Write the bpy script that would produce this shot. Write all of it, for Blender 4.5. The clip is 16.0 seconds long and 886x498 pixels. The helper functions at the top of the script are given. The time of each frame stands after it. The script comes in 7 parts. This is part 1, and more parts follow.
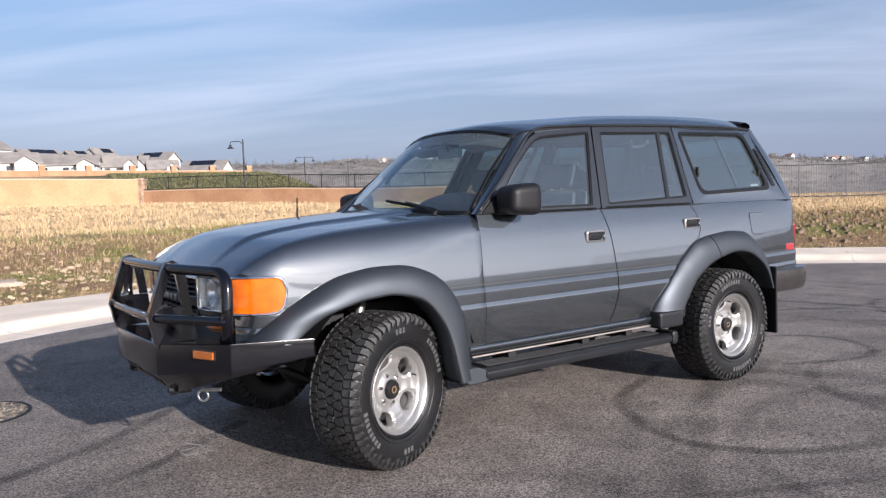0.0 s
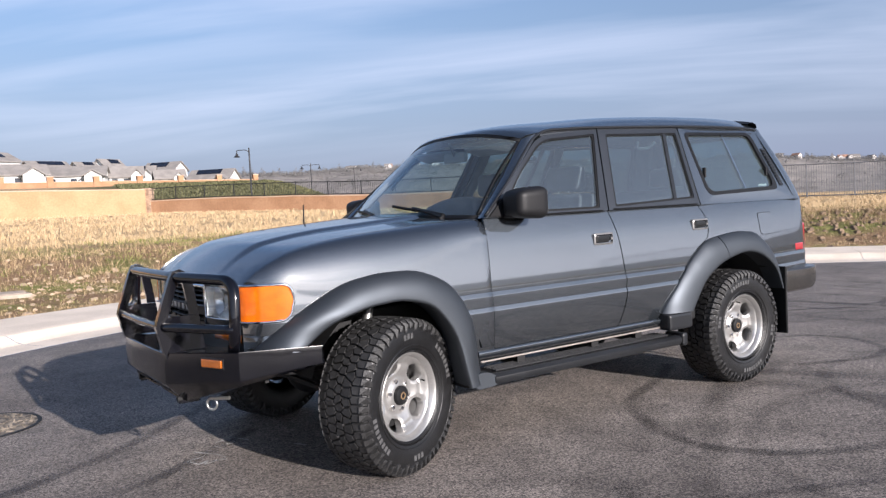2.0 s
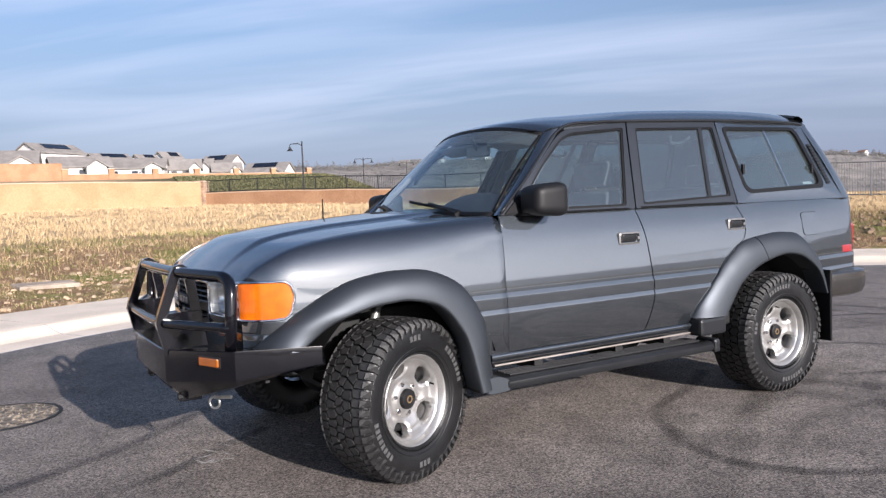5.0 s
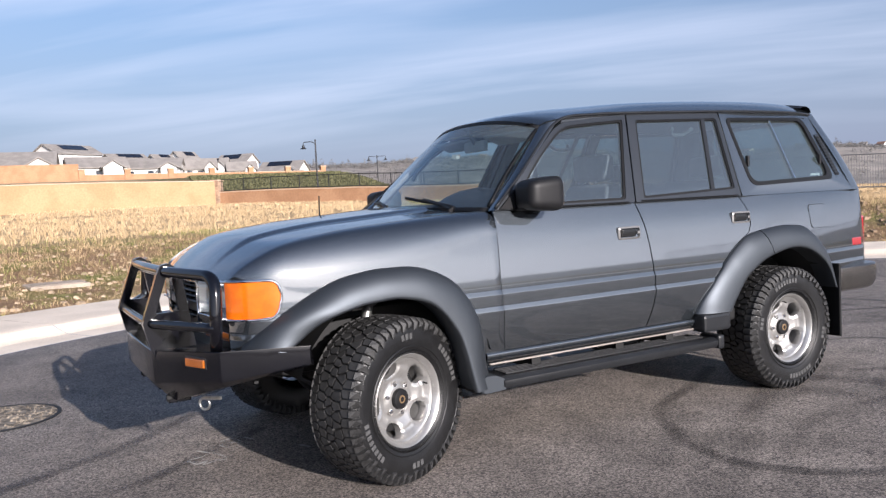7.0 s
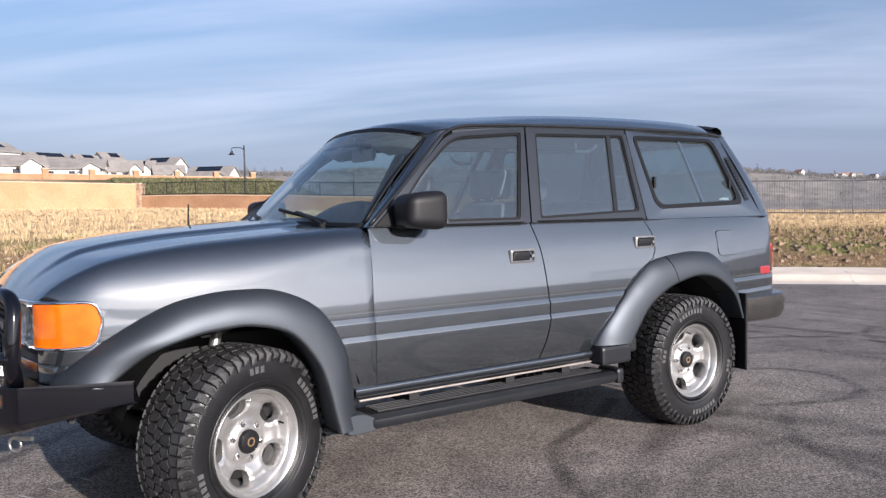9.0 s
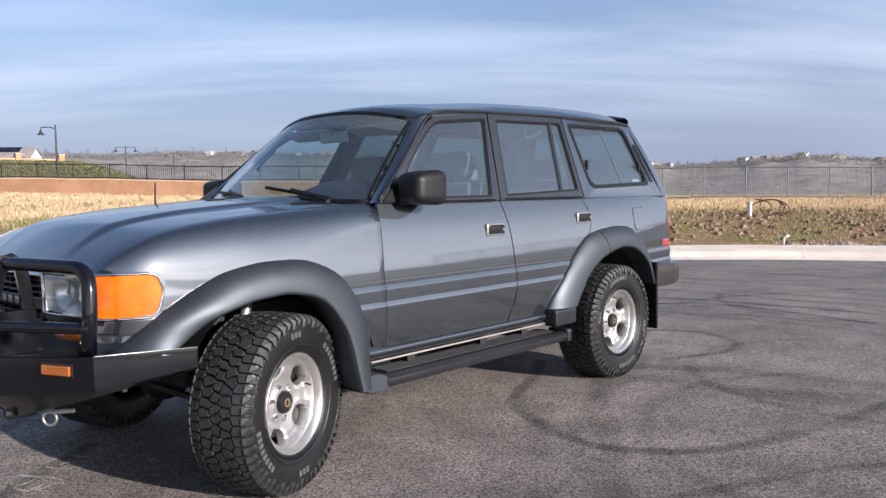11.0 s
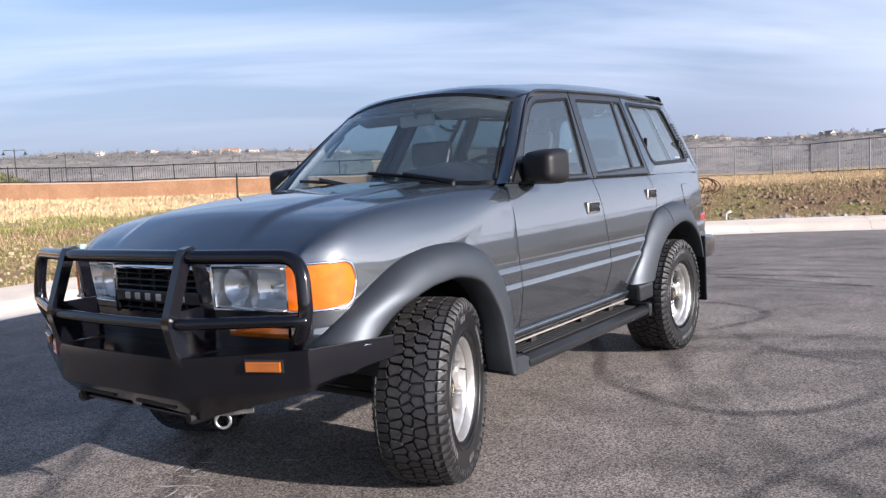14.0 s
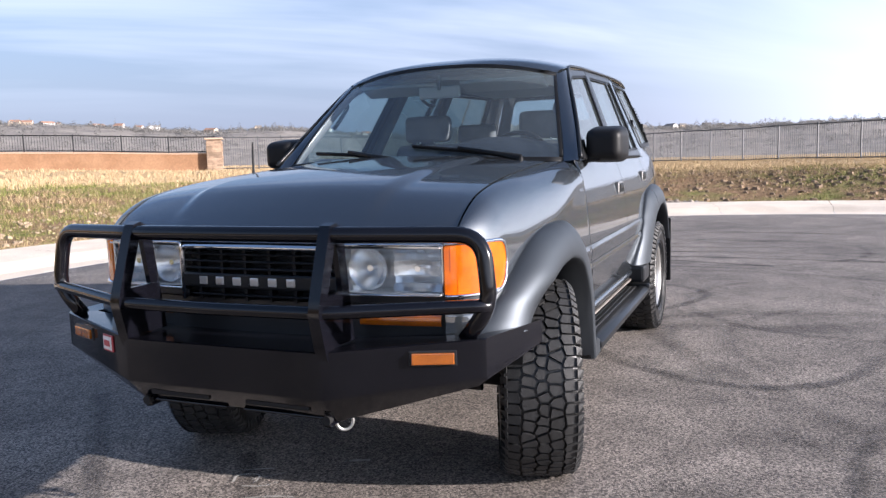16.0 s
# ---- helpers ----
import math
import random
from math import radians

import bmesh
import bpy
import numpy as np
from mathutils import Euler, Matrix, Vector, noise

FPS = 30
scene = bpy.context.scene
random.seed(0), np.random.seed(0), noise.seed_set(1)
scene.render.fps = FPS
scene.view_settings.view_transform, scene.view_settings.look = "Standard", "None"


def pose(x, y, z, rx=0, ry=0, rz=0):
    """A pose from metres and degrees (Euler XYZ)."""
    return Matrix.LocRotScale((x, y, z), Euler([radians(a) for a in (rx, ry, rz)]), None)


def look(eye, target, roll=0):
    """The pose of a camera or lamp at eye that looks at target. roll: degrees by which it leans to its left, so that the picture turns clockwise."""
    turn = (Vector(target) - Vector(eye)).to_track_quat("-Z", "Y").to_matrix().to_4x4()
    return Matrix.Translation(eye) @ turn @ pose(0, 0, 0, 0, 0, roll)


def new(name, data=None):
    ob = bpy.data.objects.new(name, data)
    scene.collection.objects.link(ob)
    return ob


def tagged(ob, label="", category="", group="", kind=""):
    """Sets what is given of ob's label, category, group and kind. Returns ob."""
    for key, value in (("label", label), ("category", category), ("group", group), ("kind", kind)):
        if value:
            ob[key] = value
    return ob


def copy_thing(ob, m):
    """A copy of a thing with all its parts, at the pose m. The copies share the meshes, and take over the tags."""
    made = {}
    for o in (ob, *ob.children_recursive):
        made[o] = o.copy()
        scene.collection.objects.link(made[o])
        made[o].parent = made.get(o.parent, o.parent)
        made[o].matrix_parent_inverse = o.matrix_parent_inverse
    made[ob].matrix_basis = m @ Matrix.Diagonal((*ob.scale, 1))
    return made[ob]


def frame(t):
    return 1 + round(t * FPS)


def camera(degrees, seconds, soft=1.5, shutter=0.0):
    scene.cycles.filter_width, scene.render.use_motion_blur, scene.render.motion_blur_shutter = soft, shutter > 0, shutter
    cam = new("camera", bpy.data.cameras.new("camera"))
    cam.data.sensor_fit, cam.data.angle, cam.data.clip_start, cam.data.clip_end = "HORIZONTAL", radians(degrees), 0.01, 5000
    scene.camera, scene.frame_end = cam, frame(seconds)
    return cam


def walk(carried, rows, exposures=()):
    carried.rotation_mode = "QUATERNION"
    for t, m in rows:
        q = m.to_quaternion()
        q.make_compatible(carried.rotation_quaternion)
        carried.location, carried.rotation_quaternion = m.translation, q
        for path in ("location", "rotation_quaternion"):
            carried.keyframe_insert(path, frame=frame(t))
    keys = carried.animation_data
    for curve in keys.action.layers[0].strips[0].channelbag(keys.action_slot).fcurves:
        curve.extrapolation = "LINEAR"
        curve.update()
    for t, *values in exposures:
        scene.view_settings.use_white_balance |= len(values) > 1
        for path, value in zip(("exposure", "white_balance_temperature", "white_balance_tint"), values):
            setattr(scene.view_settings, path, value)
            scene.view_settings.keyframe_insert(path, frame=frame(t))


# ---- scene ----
cam = camera(59.0, 16.0, soft=1.35)
PATH = [
    (0, (-3.459, -4.246, 1.3470), (-2.31, -2.614, 1.2250), -2.0),
    (0.5, (-3.456, -4.234, 1.3440), (-2.308, -2.6, 1.2280), -2.1),
    (1, (-3.453, -4.228, 1.3430), (-2.31, -2.591, 1.2310), -2.4),
    (1.5, (-3.455, -4.227, 1.3430), (-2.315, -2.587, 1.2350), -2.7),
    (2, (-3.451, -4.236, 1.3440), (-2.316, -2.593, 1.2360), -2.9),
    (2.5, (-3.443, -4.23, 1.3450), (-2.314, -2.583, 1.2310), -3.0),
    (3, (-3.4, -4.216, 1.3380), (-2.287, -2.558, 1.2160), -2.9),
    (3.5, (-3.313, -4.204, 1.3370), (-2.228, -2.528, 1.2120), -2.6),
    (4, (-3.252, -4.204, 1.3450), (-2.197, -2.509, 1.2230), -2.2),
    (6.5, (-3.09, -4.202, 1.3350), (-2.095, -2.471, 1.2190), -2.9),
    (7, (-3.038, -4.188, 1.3310), (-2.05, -2.454, 1.2090), -2.9),
    (7.5, (-2.913, -4.094, 1.3190), (-1.924, -2.359, 1.2050), -2.6),
    (8, (-2.68, -4.02, 1.3320), (-1.671, -2.296, 1.2290), -2.0),
    (8.5, (-2.549, -3.995, 1.3520), (-1.49, -2.301, 1.2590), -1.3),
    (9, (-2.56, -3.955, 1.3360), (-1.425, -2.311, 1.2400), -1.0),
    (9.5, (-2.737, -3.846, 1.3250), (-1.511, -2.27, 1.2160), -0.9),
    (12, (-3.891, -3.538, 1.3030), (-2.353, -2.271, 1.1380), -1.3),
    (12.5, (-4.079, -3.382, 1.3000), (-2.536, -2.122, 1.1200), -1.5),
    (13, (-4.155, -3.224, 1.2840), (-2.608, -1.971, 1.0950), -2.0),
    (13.5, (-4.121, -3.02, 1.2860), (-2.548, -1.798, 1.1020), -2.5),
    (14, (-4.13, -2.804, 1.2890), (-2.515, -1.637, 1.1200), -3.1),
    (14.5, (-4.218, -2.542, 1.3360), (-2.545, -1.457, 1.1770), -3.1),
    (15, (-4.258, -2.23, 1.3090), (-2.524, -1.248, 1.1450), -2.8),
    (15.5, (-4.332, -1.927, 1.3000), (-2.544, -1.052, 1.1050), -2.1),
    (16, (-4.496, -1.649, 1.2980), (-2.663, -0.882, 1.0670), -1.7),
]
walk(cam, [(t, look(eye, target, roll)) for t, eye, target, roll in PATH], exposures=[(0, 0.97, 5950, 16), (9.5, 0.99, 5950, 16), (12.5, 1.22, 5950, 16), (14.5, 1.30, 5950, 16), (16, 1.38, 5950, 16)])

# ---- world, sun ----
SUN_EL, SUN_AZ = radians(17.0), radians(-85.5)   # azimuth of the sun as seen from the place
world = bpy.data.worlds.new("sky")
scene.world = world
world.use_nodes = True


def node(tree, kind, at=None, **values):
    n = tree.nodes.new(kind)
    for k, v in values.items():
        n.inputs[k.replace("_", " ")].default_value = v
    return n


def build_sky():
    t = world.node_tree
    t.nodes.clear()
    out = t.nodes.new("ShaderNodeOutputWorld")
    bg = t.nodes.new("ShaderNodeBackground")
    bg.inputs["Strength"].default_value = 0.080
    sky = t.nodes.new("ShaderNodeTexSky")
    sky.sky_type, sky.sun_disc = "NISHITA", False
    sky.sun_elevation, sky.sun_rotation = SUN_EL, math.pi / 2 - SUN_AZ
    sky.air_density, sky.dust_density, sky.ozone_density = 1.0, 1.5, 2.0
    co = t.nodes.new("ShaderNodeTexCoord")
    sep = t.nodes.new("ShaderNodeSeparateXYZ")
    t.links.new(co.outputs["Generated"], sep.inputs[0])
    # cirrus drawn on a high flat layer: direction divided by its height
    add = t.nodes.new("ShaderNodeMath"); add.operation = "ADD"; add.inputs[1].default_value = 0.13
    t.links.new(sep.outputs["Z"], add.inputs[0])
    mx = t.nodes.new("ShaderNodeMath"); mx.operation = "MAXIMUM"; mx.inputs[1].default_value = 0.02
    t.links.new(add.outputs[0], mx.inputs[0])
    comb = t.nodes.new("ShaderNodeCombineXYZ")
    for ax in "XY":
        d = t.nodes.new("ShaderNodeMath"); d.operation = "DIVIDE"
        t.links.new(sep.outputs[ax], d.inputs[0]); t.links.new(mx.outputs[0], d.inputs[1])
        t.links.new(d.outputs[0], comb.inputs[ax])
    turn = t.nodes.new("ShaderNodeMapping")
    turn.inputs["Rotation"].default_value = (0, 0, radians(-47))
    t.links.new(comb.outputs[0], turn.inputs[0])
    mp = t.nodes.new("ShaderNodeMapping")
    mp.inputs["Scale"].default_value = (1.0, 0.26, 1.0)
    mp.inputs["Location"].default_value = (0.3, 0.9, 0)
    t.links.new(turn.outputs[0], mp.inputs[0])
    n1 = t.nodes.new("ShaderNodeTexNoise")
    n1.inputs["Scale"].default_value, n1.inputs["Detail"].default_value, n1.inputs["Roughness"].default_value = 1.6, 5.0, 0.5
    n1.inputs["Distortion"].default_value = 0.35
    t.links.new(mp.outputs[0], n1.inputs["Vector"])
    ramp = t.nodes.new("ShaderNodeValToRGB")
    ramp.color_ramp.elements[0].position, ramp.color_ramp.elements[1].position = 0.40, 0.80
    ramp.color_ramp.elements[1].color = (0.6, 0.6, 0.6, 1)
    t.links.new(n1.outputs["Fac"], ramp.inputs[0])
    # thin high haze, thicker towards the horizon
    up = t.nodes.new("ShaderNodeMapRange"); up.interpolation_type = "SMOOTHSTEP"
    up.inputs["From Min"].default_value, up.inputs["From Max"].default_value = -0.02, 0.38
    up.inputs["To Min"].default_value, up.inputs["To Max"].default_value = 0.88, 0.04
    t.links.new(sep.outputs["Z"], up.inputs["Value"])
    # the haze scatters forward: it brightens round the sun
    dot = t.nodes.new("ShaderNodeVectorMath"); dot.operation = "DOT_PRODUCT"
    dot.inputs[1].default_value = (math.cos(SUN_EL) * math.cos(SUN_AZ), math.cos(SUN_EL) * math.sin(SUN_AZ), math.sin(SUN_EL))
    t.links.new(co.outputs["Generated"], dot.inputs[0])
    glow = t.nodes.new("ShaderNodeMapRange"); glow.interpolation_type = "SMOOTHSTEP"
    glow.inputs["From Min"].default_value, glow.inputs["From Max"].default_value = -0.26, 1.0
    t.links.new(dot.outputs["Value"], glow.inputs["Value"])
    lit = t.nodes.new("ShaderNodeMixRGB")
    lit.inputs[1].default_value, lit.inputs[2].default_value = (2.22, 2.52, 3.36, 1), (15.0, 15.5, 16.6, 1)
    t.links.new(glow.outputs[0], lit.inputs[0])
    haze = t.nodes.new("ShaderNodeMixRGB")
    t.links.new(lit.outputs[0], haze.inputs[2])
    t.links.new(up.outputs[0], haze.inputs[0])
    t.links.new(sky.outputs[0], haze.inputs[1])
    mix = t.nodes.new("ShaderNodeMixRGB")
    mix.inputs[2].default_value = (6.0, 6.3, 7.0, 1)
    # the cirrus thins out overhead
    thin = t.nodes.new("ShaderNodeMapRange"); thin.interpolation_type = "SMOOTHSTEP"
    thin.inputs["From Min"].default_value, thin.inputs["From Max"].default_value = 0.30, 0.62
    thin.inputs["To Min"].default_value, thin.inputs["To Max"].default_value = 1.0, 0.05
    t.links.new(sep.outputs["Z"], thin.inputs["Value"])
    veil = t.nodes.new("ShaderNodeMath"); veil.operation = "MULTIPLY"
    t.links.new(ramp.outputs[0], veil.inputs[0]); t.links.new(thin.outputs[0], veil.inputs[1])
    clear = t.nodes.new("ShaderNodeMapRange"); clear.interpolation_type = "SMOOTHSTEP"
    clear.inputs["From Min"].default_value, clear.inputs["From Max"].default_value = 0.04, 0.15
    t.links.new(sep.outputs["Z"], clear.inputs["Value"])
    high = t.nodes.new("ShaderNodeMath"); high.operation = "MULTIPLY"
    t.links.new(veil.outputs[0], high.inputs[0]); t.links.new(clear.outputs[0], high.inputs[1])
    t.links.new(high.outputs[0], mix.inputs[0])
    t.links.new(haze.outputs[0], mix.inputs[1])
    t.links.new(mix.outputs[0], bg.inputs[0])
    t.links.new(bg.outputs[0], out.inputs[0])


build_sky()
sun_data = bpy.data.lights.new("sun", "SUN")
sun_data.energy, sun_data.angle, sun_data.color = 5.0, radians(0.6), (1.0, 0.91, 0.79)
sun = new("sun", sun_data)
to_sun = Vector((math.cos(SUN_EL) * math.cos(SUN_AZ), math.cos(SUN_EL) * math.sin(SUN_AZ), math.sin(SUN_EL)))
sun.matrix_world = look(tuple(to_sun * 60), (0, 0, 0))

# ---- materials ----


def material(name, colour, rough=0.6, metal=0.0, vary=0.15, scale=6.0, fine=90.0, bump=0.0, bump_scale=120.0, coat=0.0, second=None, spread=(0.4, 0.6), island=0.0, spec=0.5, object_random=0.0):
    """Principled surface with two scales of colour variation and a fine relief."""
    m = bpy.data.materials.new(name)
    m.use_nodes = True
    t = m.node_tree
    p = t.nodes["Principled BSDF"]
    p.inputs["Roughness"].default_value, p.inputs["Metallic"].default_value = rough, metal
    p.inputs["Coat Weight"].default_value = coat
    p.inputs["Coat Roughness"].default_value, p.inputs["Coat IOR"].default_value = 0.055, 2.2
    p.inputs["Specular IOR Level"].default_value = spec
    co = t.nodes.new("ShaderNodeTexCoord")
    a = t.nodes.new("ShaderNodeTexNoise"); a.inputs["Scale"].default_value, a.inputs["Detail"].default_value = scale, 5
    b = t.nodes.new("ShaderNodeTexNoise"); b.inputs["Scale"].default_value, b.inputs["Detail"].default_value = fine, 3
    t.links.new(co.outputs["Object"], a.inputs["Vector"]); t.links.new(co.outputs["Object"], b.inputs["Vector"])
    two = second or tuple(c * (1 - vary) for c in colour)
    r = t.nodes.new("ShaderNodeValToRGB")
    r.color_ramp.elements[0].position, r.color_ramp.elements[1].position = spread
    r.color_ramp.elements[0].color, r.color_ramp.elements[1].color = (*two, 1), (*colour, 1)
    t.links.new(a.outputs["Fac"], r.inputs[0])
    mul = t.nodes.new("ShaderNodeMixRGB"); mul.blend_type = "MULTIPLY"; mul.inputs[0].default_value = min(1, vary * 2.2)
    r2 = t.nodes.new("ShaderNodeValToRGB")
    r2.color_ramp.elements[0].position, r2.color_ramp.elements[1].position = 0.3, 0.7
    r2.color_ramp.elements[0].color = (0.55, 0.55, 0.55, 1)
    t.links.new(b.outputs["Fac"], r2.inputs[0])
    t.links.new(r.outputs[0], mul.inputs[1]); t.links.new(r2.outputs[0], mul.inputs[2])
    last = mul
    for amount, kind, out in ((island, "ShaderNodeNewGeometry", "Random Per Island"), (object_random, "ShaderNodeObjectInfo", "Random")):
        if amount:
            g = t.nodes.new(kind)
            mr = t.nodes.new("ShaderNodeMapRange")
            mr.inputs["To Min"].default_value, mr.inputs["To Max"].default_value = 1 - amount, 1 + amount * 0.6
            t.links.new(g.outputs[out], mr.inputs["Value"])
            mm = t.nodes.new("ShaderNodeMixRGB"); mm.blend_type = "MULTIPLY"; mm.inputs[0].default_value = 1
            t.links.new(last.outputs[0], mm.inputs[1]); t.links.new(mr.outputs[0], mm.inputs[2])
            last = mm
    t.links.new(last.outputs[0], p.inputs["Base Color"])
    if bump:
        c = t.nodes.new("ShaderNodeTexNoise"); c.inputs["Scale"].default_value, c.inputs["Detail"].default_value = bump_scale, 4
        t.links.new(co.outputs["Object"], c.inputs["Vector"])
        bn = t.nodes.new("ShaderNodeBump"); bn.inputs["Strength"].default_value = bump; bn.inputs["Distance"].default_value = 0.02
        t.links.new(c.outputs["Fac"], bn.inputs["Height"]); t.links.new(bn.outputs[0], p.inputs["Normal"])
    return m


def pane(name, tint, rough=0.0, strength=0.08, dust_veil=0.0):
    """A thin clear or tinted pane: a sharp reflection over straight-through light."""
    m = bpy.data.materials.new(name)
    m.use_nodes = True
    t = m.node_tree
    t.nodes.clear()
    out = t.nodes.new("ShaderNodeOutputMaterial")
    tr = t.nodes.new("ShaderNodeBsdfTransparent"); tr.inputs[0].default_value = (*tint, 1)
    gl = t.nodes.new("ShaderNodeBsdfGlossy"); gl.inputs["Roughness"].default_value = rough
    lw = t.nodes.new("ShaderNodeLayerWeight"); lw.inputs["Blend"].default_value = 0.5
    po = t.nodes.new("ShaderNodeMath"); po.operation = "POWER"; po.inputs[1].default_value = 5
    t.links.new(lw.outputs["Facing"], po.inputs[0])
    mul = t.nodes.new("ShaderNodeMapRange")
    mul.inputs["To Min"].default_value, mul.inputs["To Max"].default_value = strength, 1.0
    t.links.new(po.outputs[0], mul.inputs["Value"])
    mx = t.nodes.new("ShaderNodeMixShader")
    t.links.new(mul.outputs[0], mx.inputs[0]); t.links.new(tr.outputs[0], mx.inputs[1]); t.links.new(gl.outputs[0], mx.inputs[2])
    # a thin even dusty film, with a bluish sky veil put into its colour
    df = t.nodes.new("ShaderNodeBsdfDiffuse"); df.inputs[0].default_value = (0.56, 0.65, 0.66, 1)
    film = t.nodes.new("ShaderNodeMixShader"); film.inputs[0].default_value = dust_veil
    t.links.new(mx.outputs[0], film.inputs[1]); t.links.new(df.outputs[0], film.inputs[2])
    t.links.new(film.outputs[0], out.inputs[0])
    return m


PAINT = material("grey_metallic_paint", (0.047, 0.055, 0.064), 0.52, 0.90, 0.05, 3, 900, coat=1.0)
BUMPER = material("dark_grey_bumper", (0.20, 0.19, 0.18), 0.22, 0.9, 0.2, 6, 80)
EMBLEM = material("satin_emblem", (0.68, 0.69, 0.70), 0.28, 0.8, 0.05, 9, 90)
SILL = material("sunlit_sill", (0.42, 0.37, 0.33), 0.4, 0.6, 0.2, 6, 60)
FLARE = material("flare_paint", (0.066, 0.074, 0.084), 0.52, 0.88, 0.06, 4, 700)
FRAME = material("dark_grey_frame_paint", (0.050, 0.054, 0.060), 0.42, 0.80, 0.06, 4, 700, coat=0.15)
TRIM = material("dark_trim", (0.016, 0.017, 0.019), 0.33, 0.0, 0.15, 8, 200, spec=0.3)
RUBBER = material("black_rubber", (0.006, 0.006, 0.0065), 0.5, 0, 0.25, 10, 140, spec=0.22)
BLACK_STEEL = material("black_powder_coat", (0.0042, 0.0043, 0.0066), 0.12, 0.0, 0.2, 5, 300, spec=0.42)
PLASTIC = material("black_plastic", (0.010, 0.010, 0.011), 0.48, 0, 0.15, 12, 300, bump=0.03, bump_scale=600, spec=0.2)
RIB = material("worn_step_rib", (0.016, 0.016, 0.017), 0.45, 0, 0.2, 12, 90)
CHROME = material("chrome", (0.75, 0.76, 0.78), 0.1, 1.0, 0.04, 4, 90)
ALLOY = material("brushed_alloy", (0.44, 0.43, 0.415), 0.34, 0.75, 0.12, 14, 160, bump=0.05)
HANDLE = material("silver_grey_plastic", (0.21, 0.205, 0.20), 0.4, 0.4, 0.15, 14, 120)
ALLOY_DARK = material("painted_alloy", (0.50, 0.47, 0.44), 0.45, 0.5, 0.2, 14, 120)
TYRE = material("tyre_rubber", (0.025, 0.0245, 0.0245), 0.6, 0, 0.35, 25, 180, bump=0.2, bump_scale=160, island=0.25)
TYRE_SIDE = material("tyre_sidewall", (0.009, 0.009, 0.0095), 0.40, 0, 0.3, 20, 120, bump=0.12, bump_scale=140, spec=0.45)
TYRE_MARK = material("grey_tyre_lettering", (0.075, 0.075, 0.075), 0.55, 0, 0.3, 40, 120)
UNDER = material("underbody", (0.0045, 0.0045, 0.005), 0.7, 0.1, 0.3, 8, 60)
AMBER = material("amber_lens", (0.66, 0.135, 0.001), 0.16, 0, 0.10, 14, 260, bump=0.08, bump_scale=300, coat=0.25, second=(0.54, 0.100, 0.001))
AMBER_DARK = material("amber_lens_dull", (0.40, 0.105, 0.004), 0.2, 0, 0.2, 9, 200, coat=0.6)
RED_LENS = material("red_lens", (0.34, 0.018, 0.024), 0.2, 0, 0.2, 9, 200, coat=0.6)
SEAT = material("grey_cloth", (0.12, 0.125, 0.135), 0.9, 0, 0.2, 12, 300, bump=0.1)
INNER = material("interior_plastic", (0.095, 0.105, 0.112), 0.6, 0, 0.15, 9, 200)
DASH = material("dark_dashboard_vinyl", (0.022, 0.026, 0.034), 0.55, 0, 0.15, 9, 200, spec=0.3)
HEADLINER = material("headliner", (0.30, 0.32, 0.32), 0.9, 0, 0.1, 9, 200)
REFLECTOR = material("reflector", (0.93, 0.94, 0.95), 0.22, 0.72, 0.05, 8, 60)
STEEL = material("zinc_steel", (0.55, 0.55, 0.53), 0.35, 0.9, 0.2, 20, 120)
BADGE_WHITE = material("white_enamel", (0.75, 0.73, 0.70), 0.35, 0, 0.06, 20, 90)
BADGE_RED = material("red_enamel", (0.45, 0.04, 0.05), 0.35, 0, 0.1, 20, 90)
REAR_GLASS = pane("privacy_glass", (0.19, 0.28, 0.29), 0.0, 0.27, 0.035)
SIDE_GLASS = pane("tinted_side_glass", (0.56, 0.69, 0.71), 0.0, 0.21, 0.03)
FRONT_GLASS = pane("windscreen_glass", (0.84, 0.93, 0.95), 0.0, 0.145, 0.03)
BAND_GLASS = pane("tinted_band_glass", (0.36, 0.56, 0.62), 0.0, 0.15, 0.08)
LENS_GLASS = pane("headlamp_glass", (0.95, 0.97, 0.97), 0.0, 0.09, 0.03)
MIRROR = material("mirror_glass", (0.85, 0.86, 0.88), 0.02, 1.0, 0.01, 4, 40)

CONCRETE = material("kerb_concrete", (0.74, 0.635, 0.52), 0.85, 0, 0.14, 1.2, 45, bump=0.25, bump_scale=90, second=(0.64, 0.545, 0.44))
BLOCK = material("tan_block", (0.455, 0.262, 0.140), 0.9, 0, 0.16, 0.7, 9, bump=0.3, bump_scale=30, second=(0.39, 0.218, 0.112))
BLOCK_RED = material("brown_block", (0.385, 0.218, 0.118), 0.9, 0, 0.2, 0.8, 9, bump=0.3, bump_scale=30, second=(0.32, 0.172, 0.090))
CAP = material("wall_cap", (0.50, 0.36, 0.26), 0.9, 0, 0.1, 2, 20)
STONE = material("ledge_stone", (0.46, 0.32, 0.22), 0.9, 0, 0.25, 3, 20, bump=0.4, bump_scale=18, object_random=0.3)
# black iron of the field fence, lightened in colour for the haze before it
FENCE_IRON = material("haze_grey_iron", (0.105, 0.105, 0.112), 0.6, 0.2, 0.15, 4, 40)
IRON = material("black_iron", (0.022, 0.022, 0.024), 0.5, 0.3, 0.1, 4, 40)
STUCCO = material("white_stucco", (0.58, 0.565, 0.54), 0.9, 0, 0.06, 0.6, 8, bump=0.1)
STUCCO_FAR = material("pale_stucco", (0.50, 0.47, 0.44), 0.9, 0, 0.06, 0.6, 8)
STUCCO_TAN = material("tan_stucco", (0.58, 0.47, 0.36), 0.9, 0, 0.06, 0.6, 8)
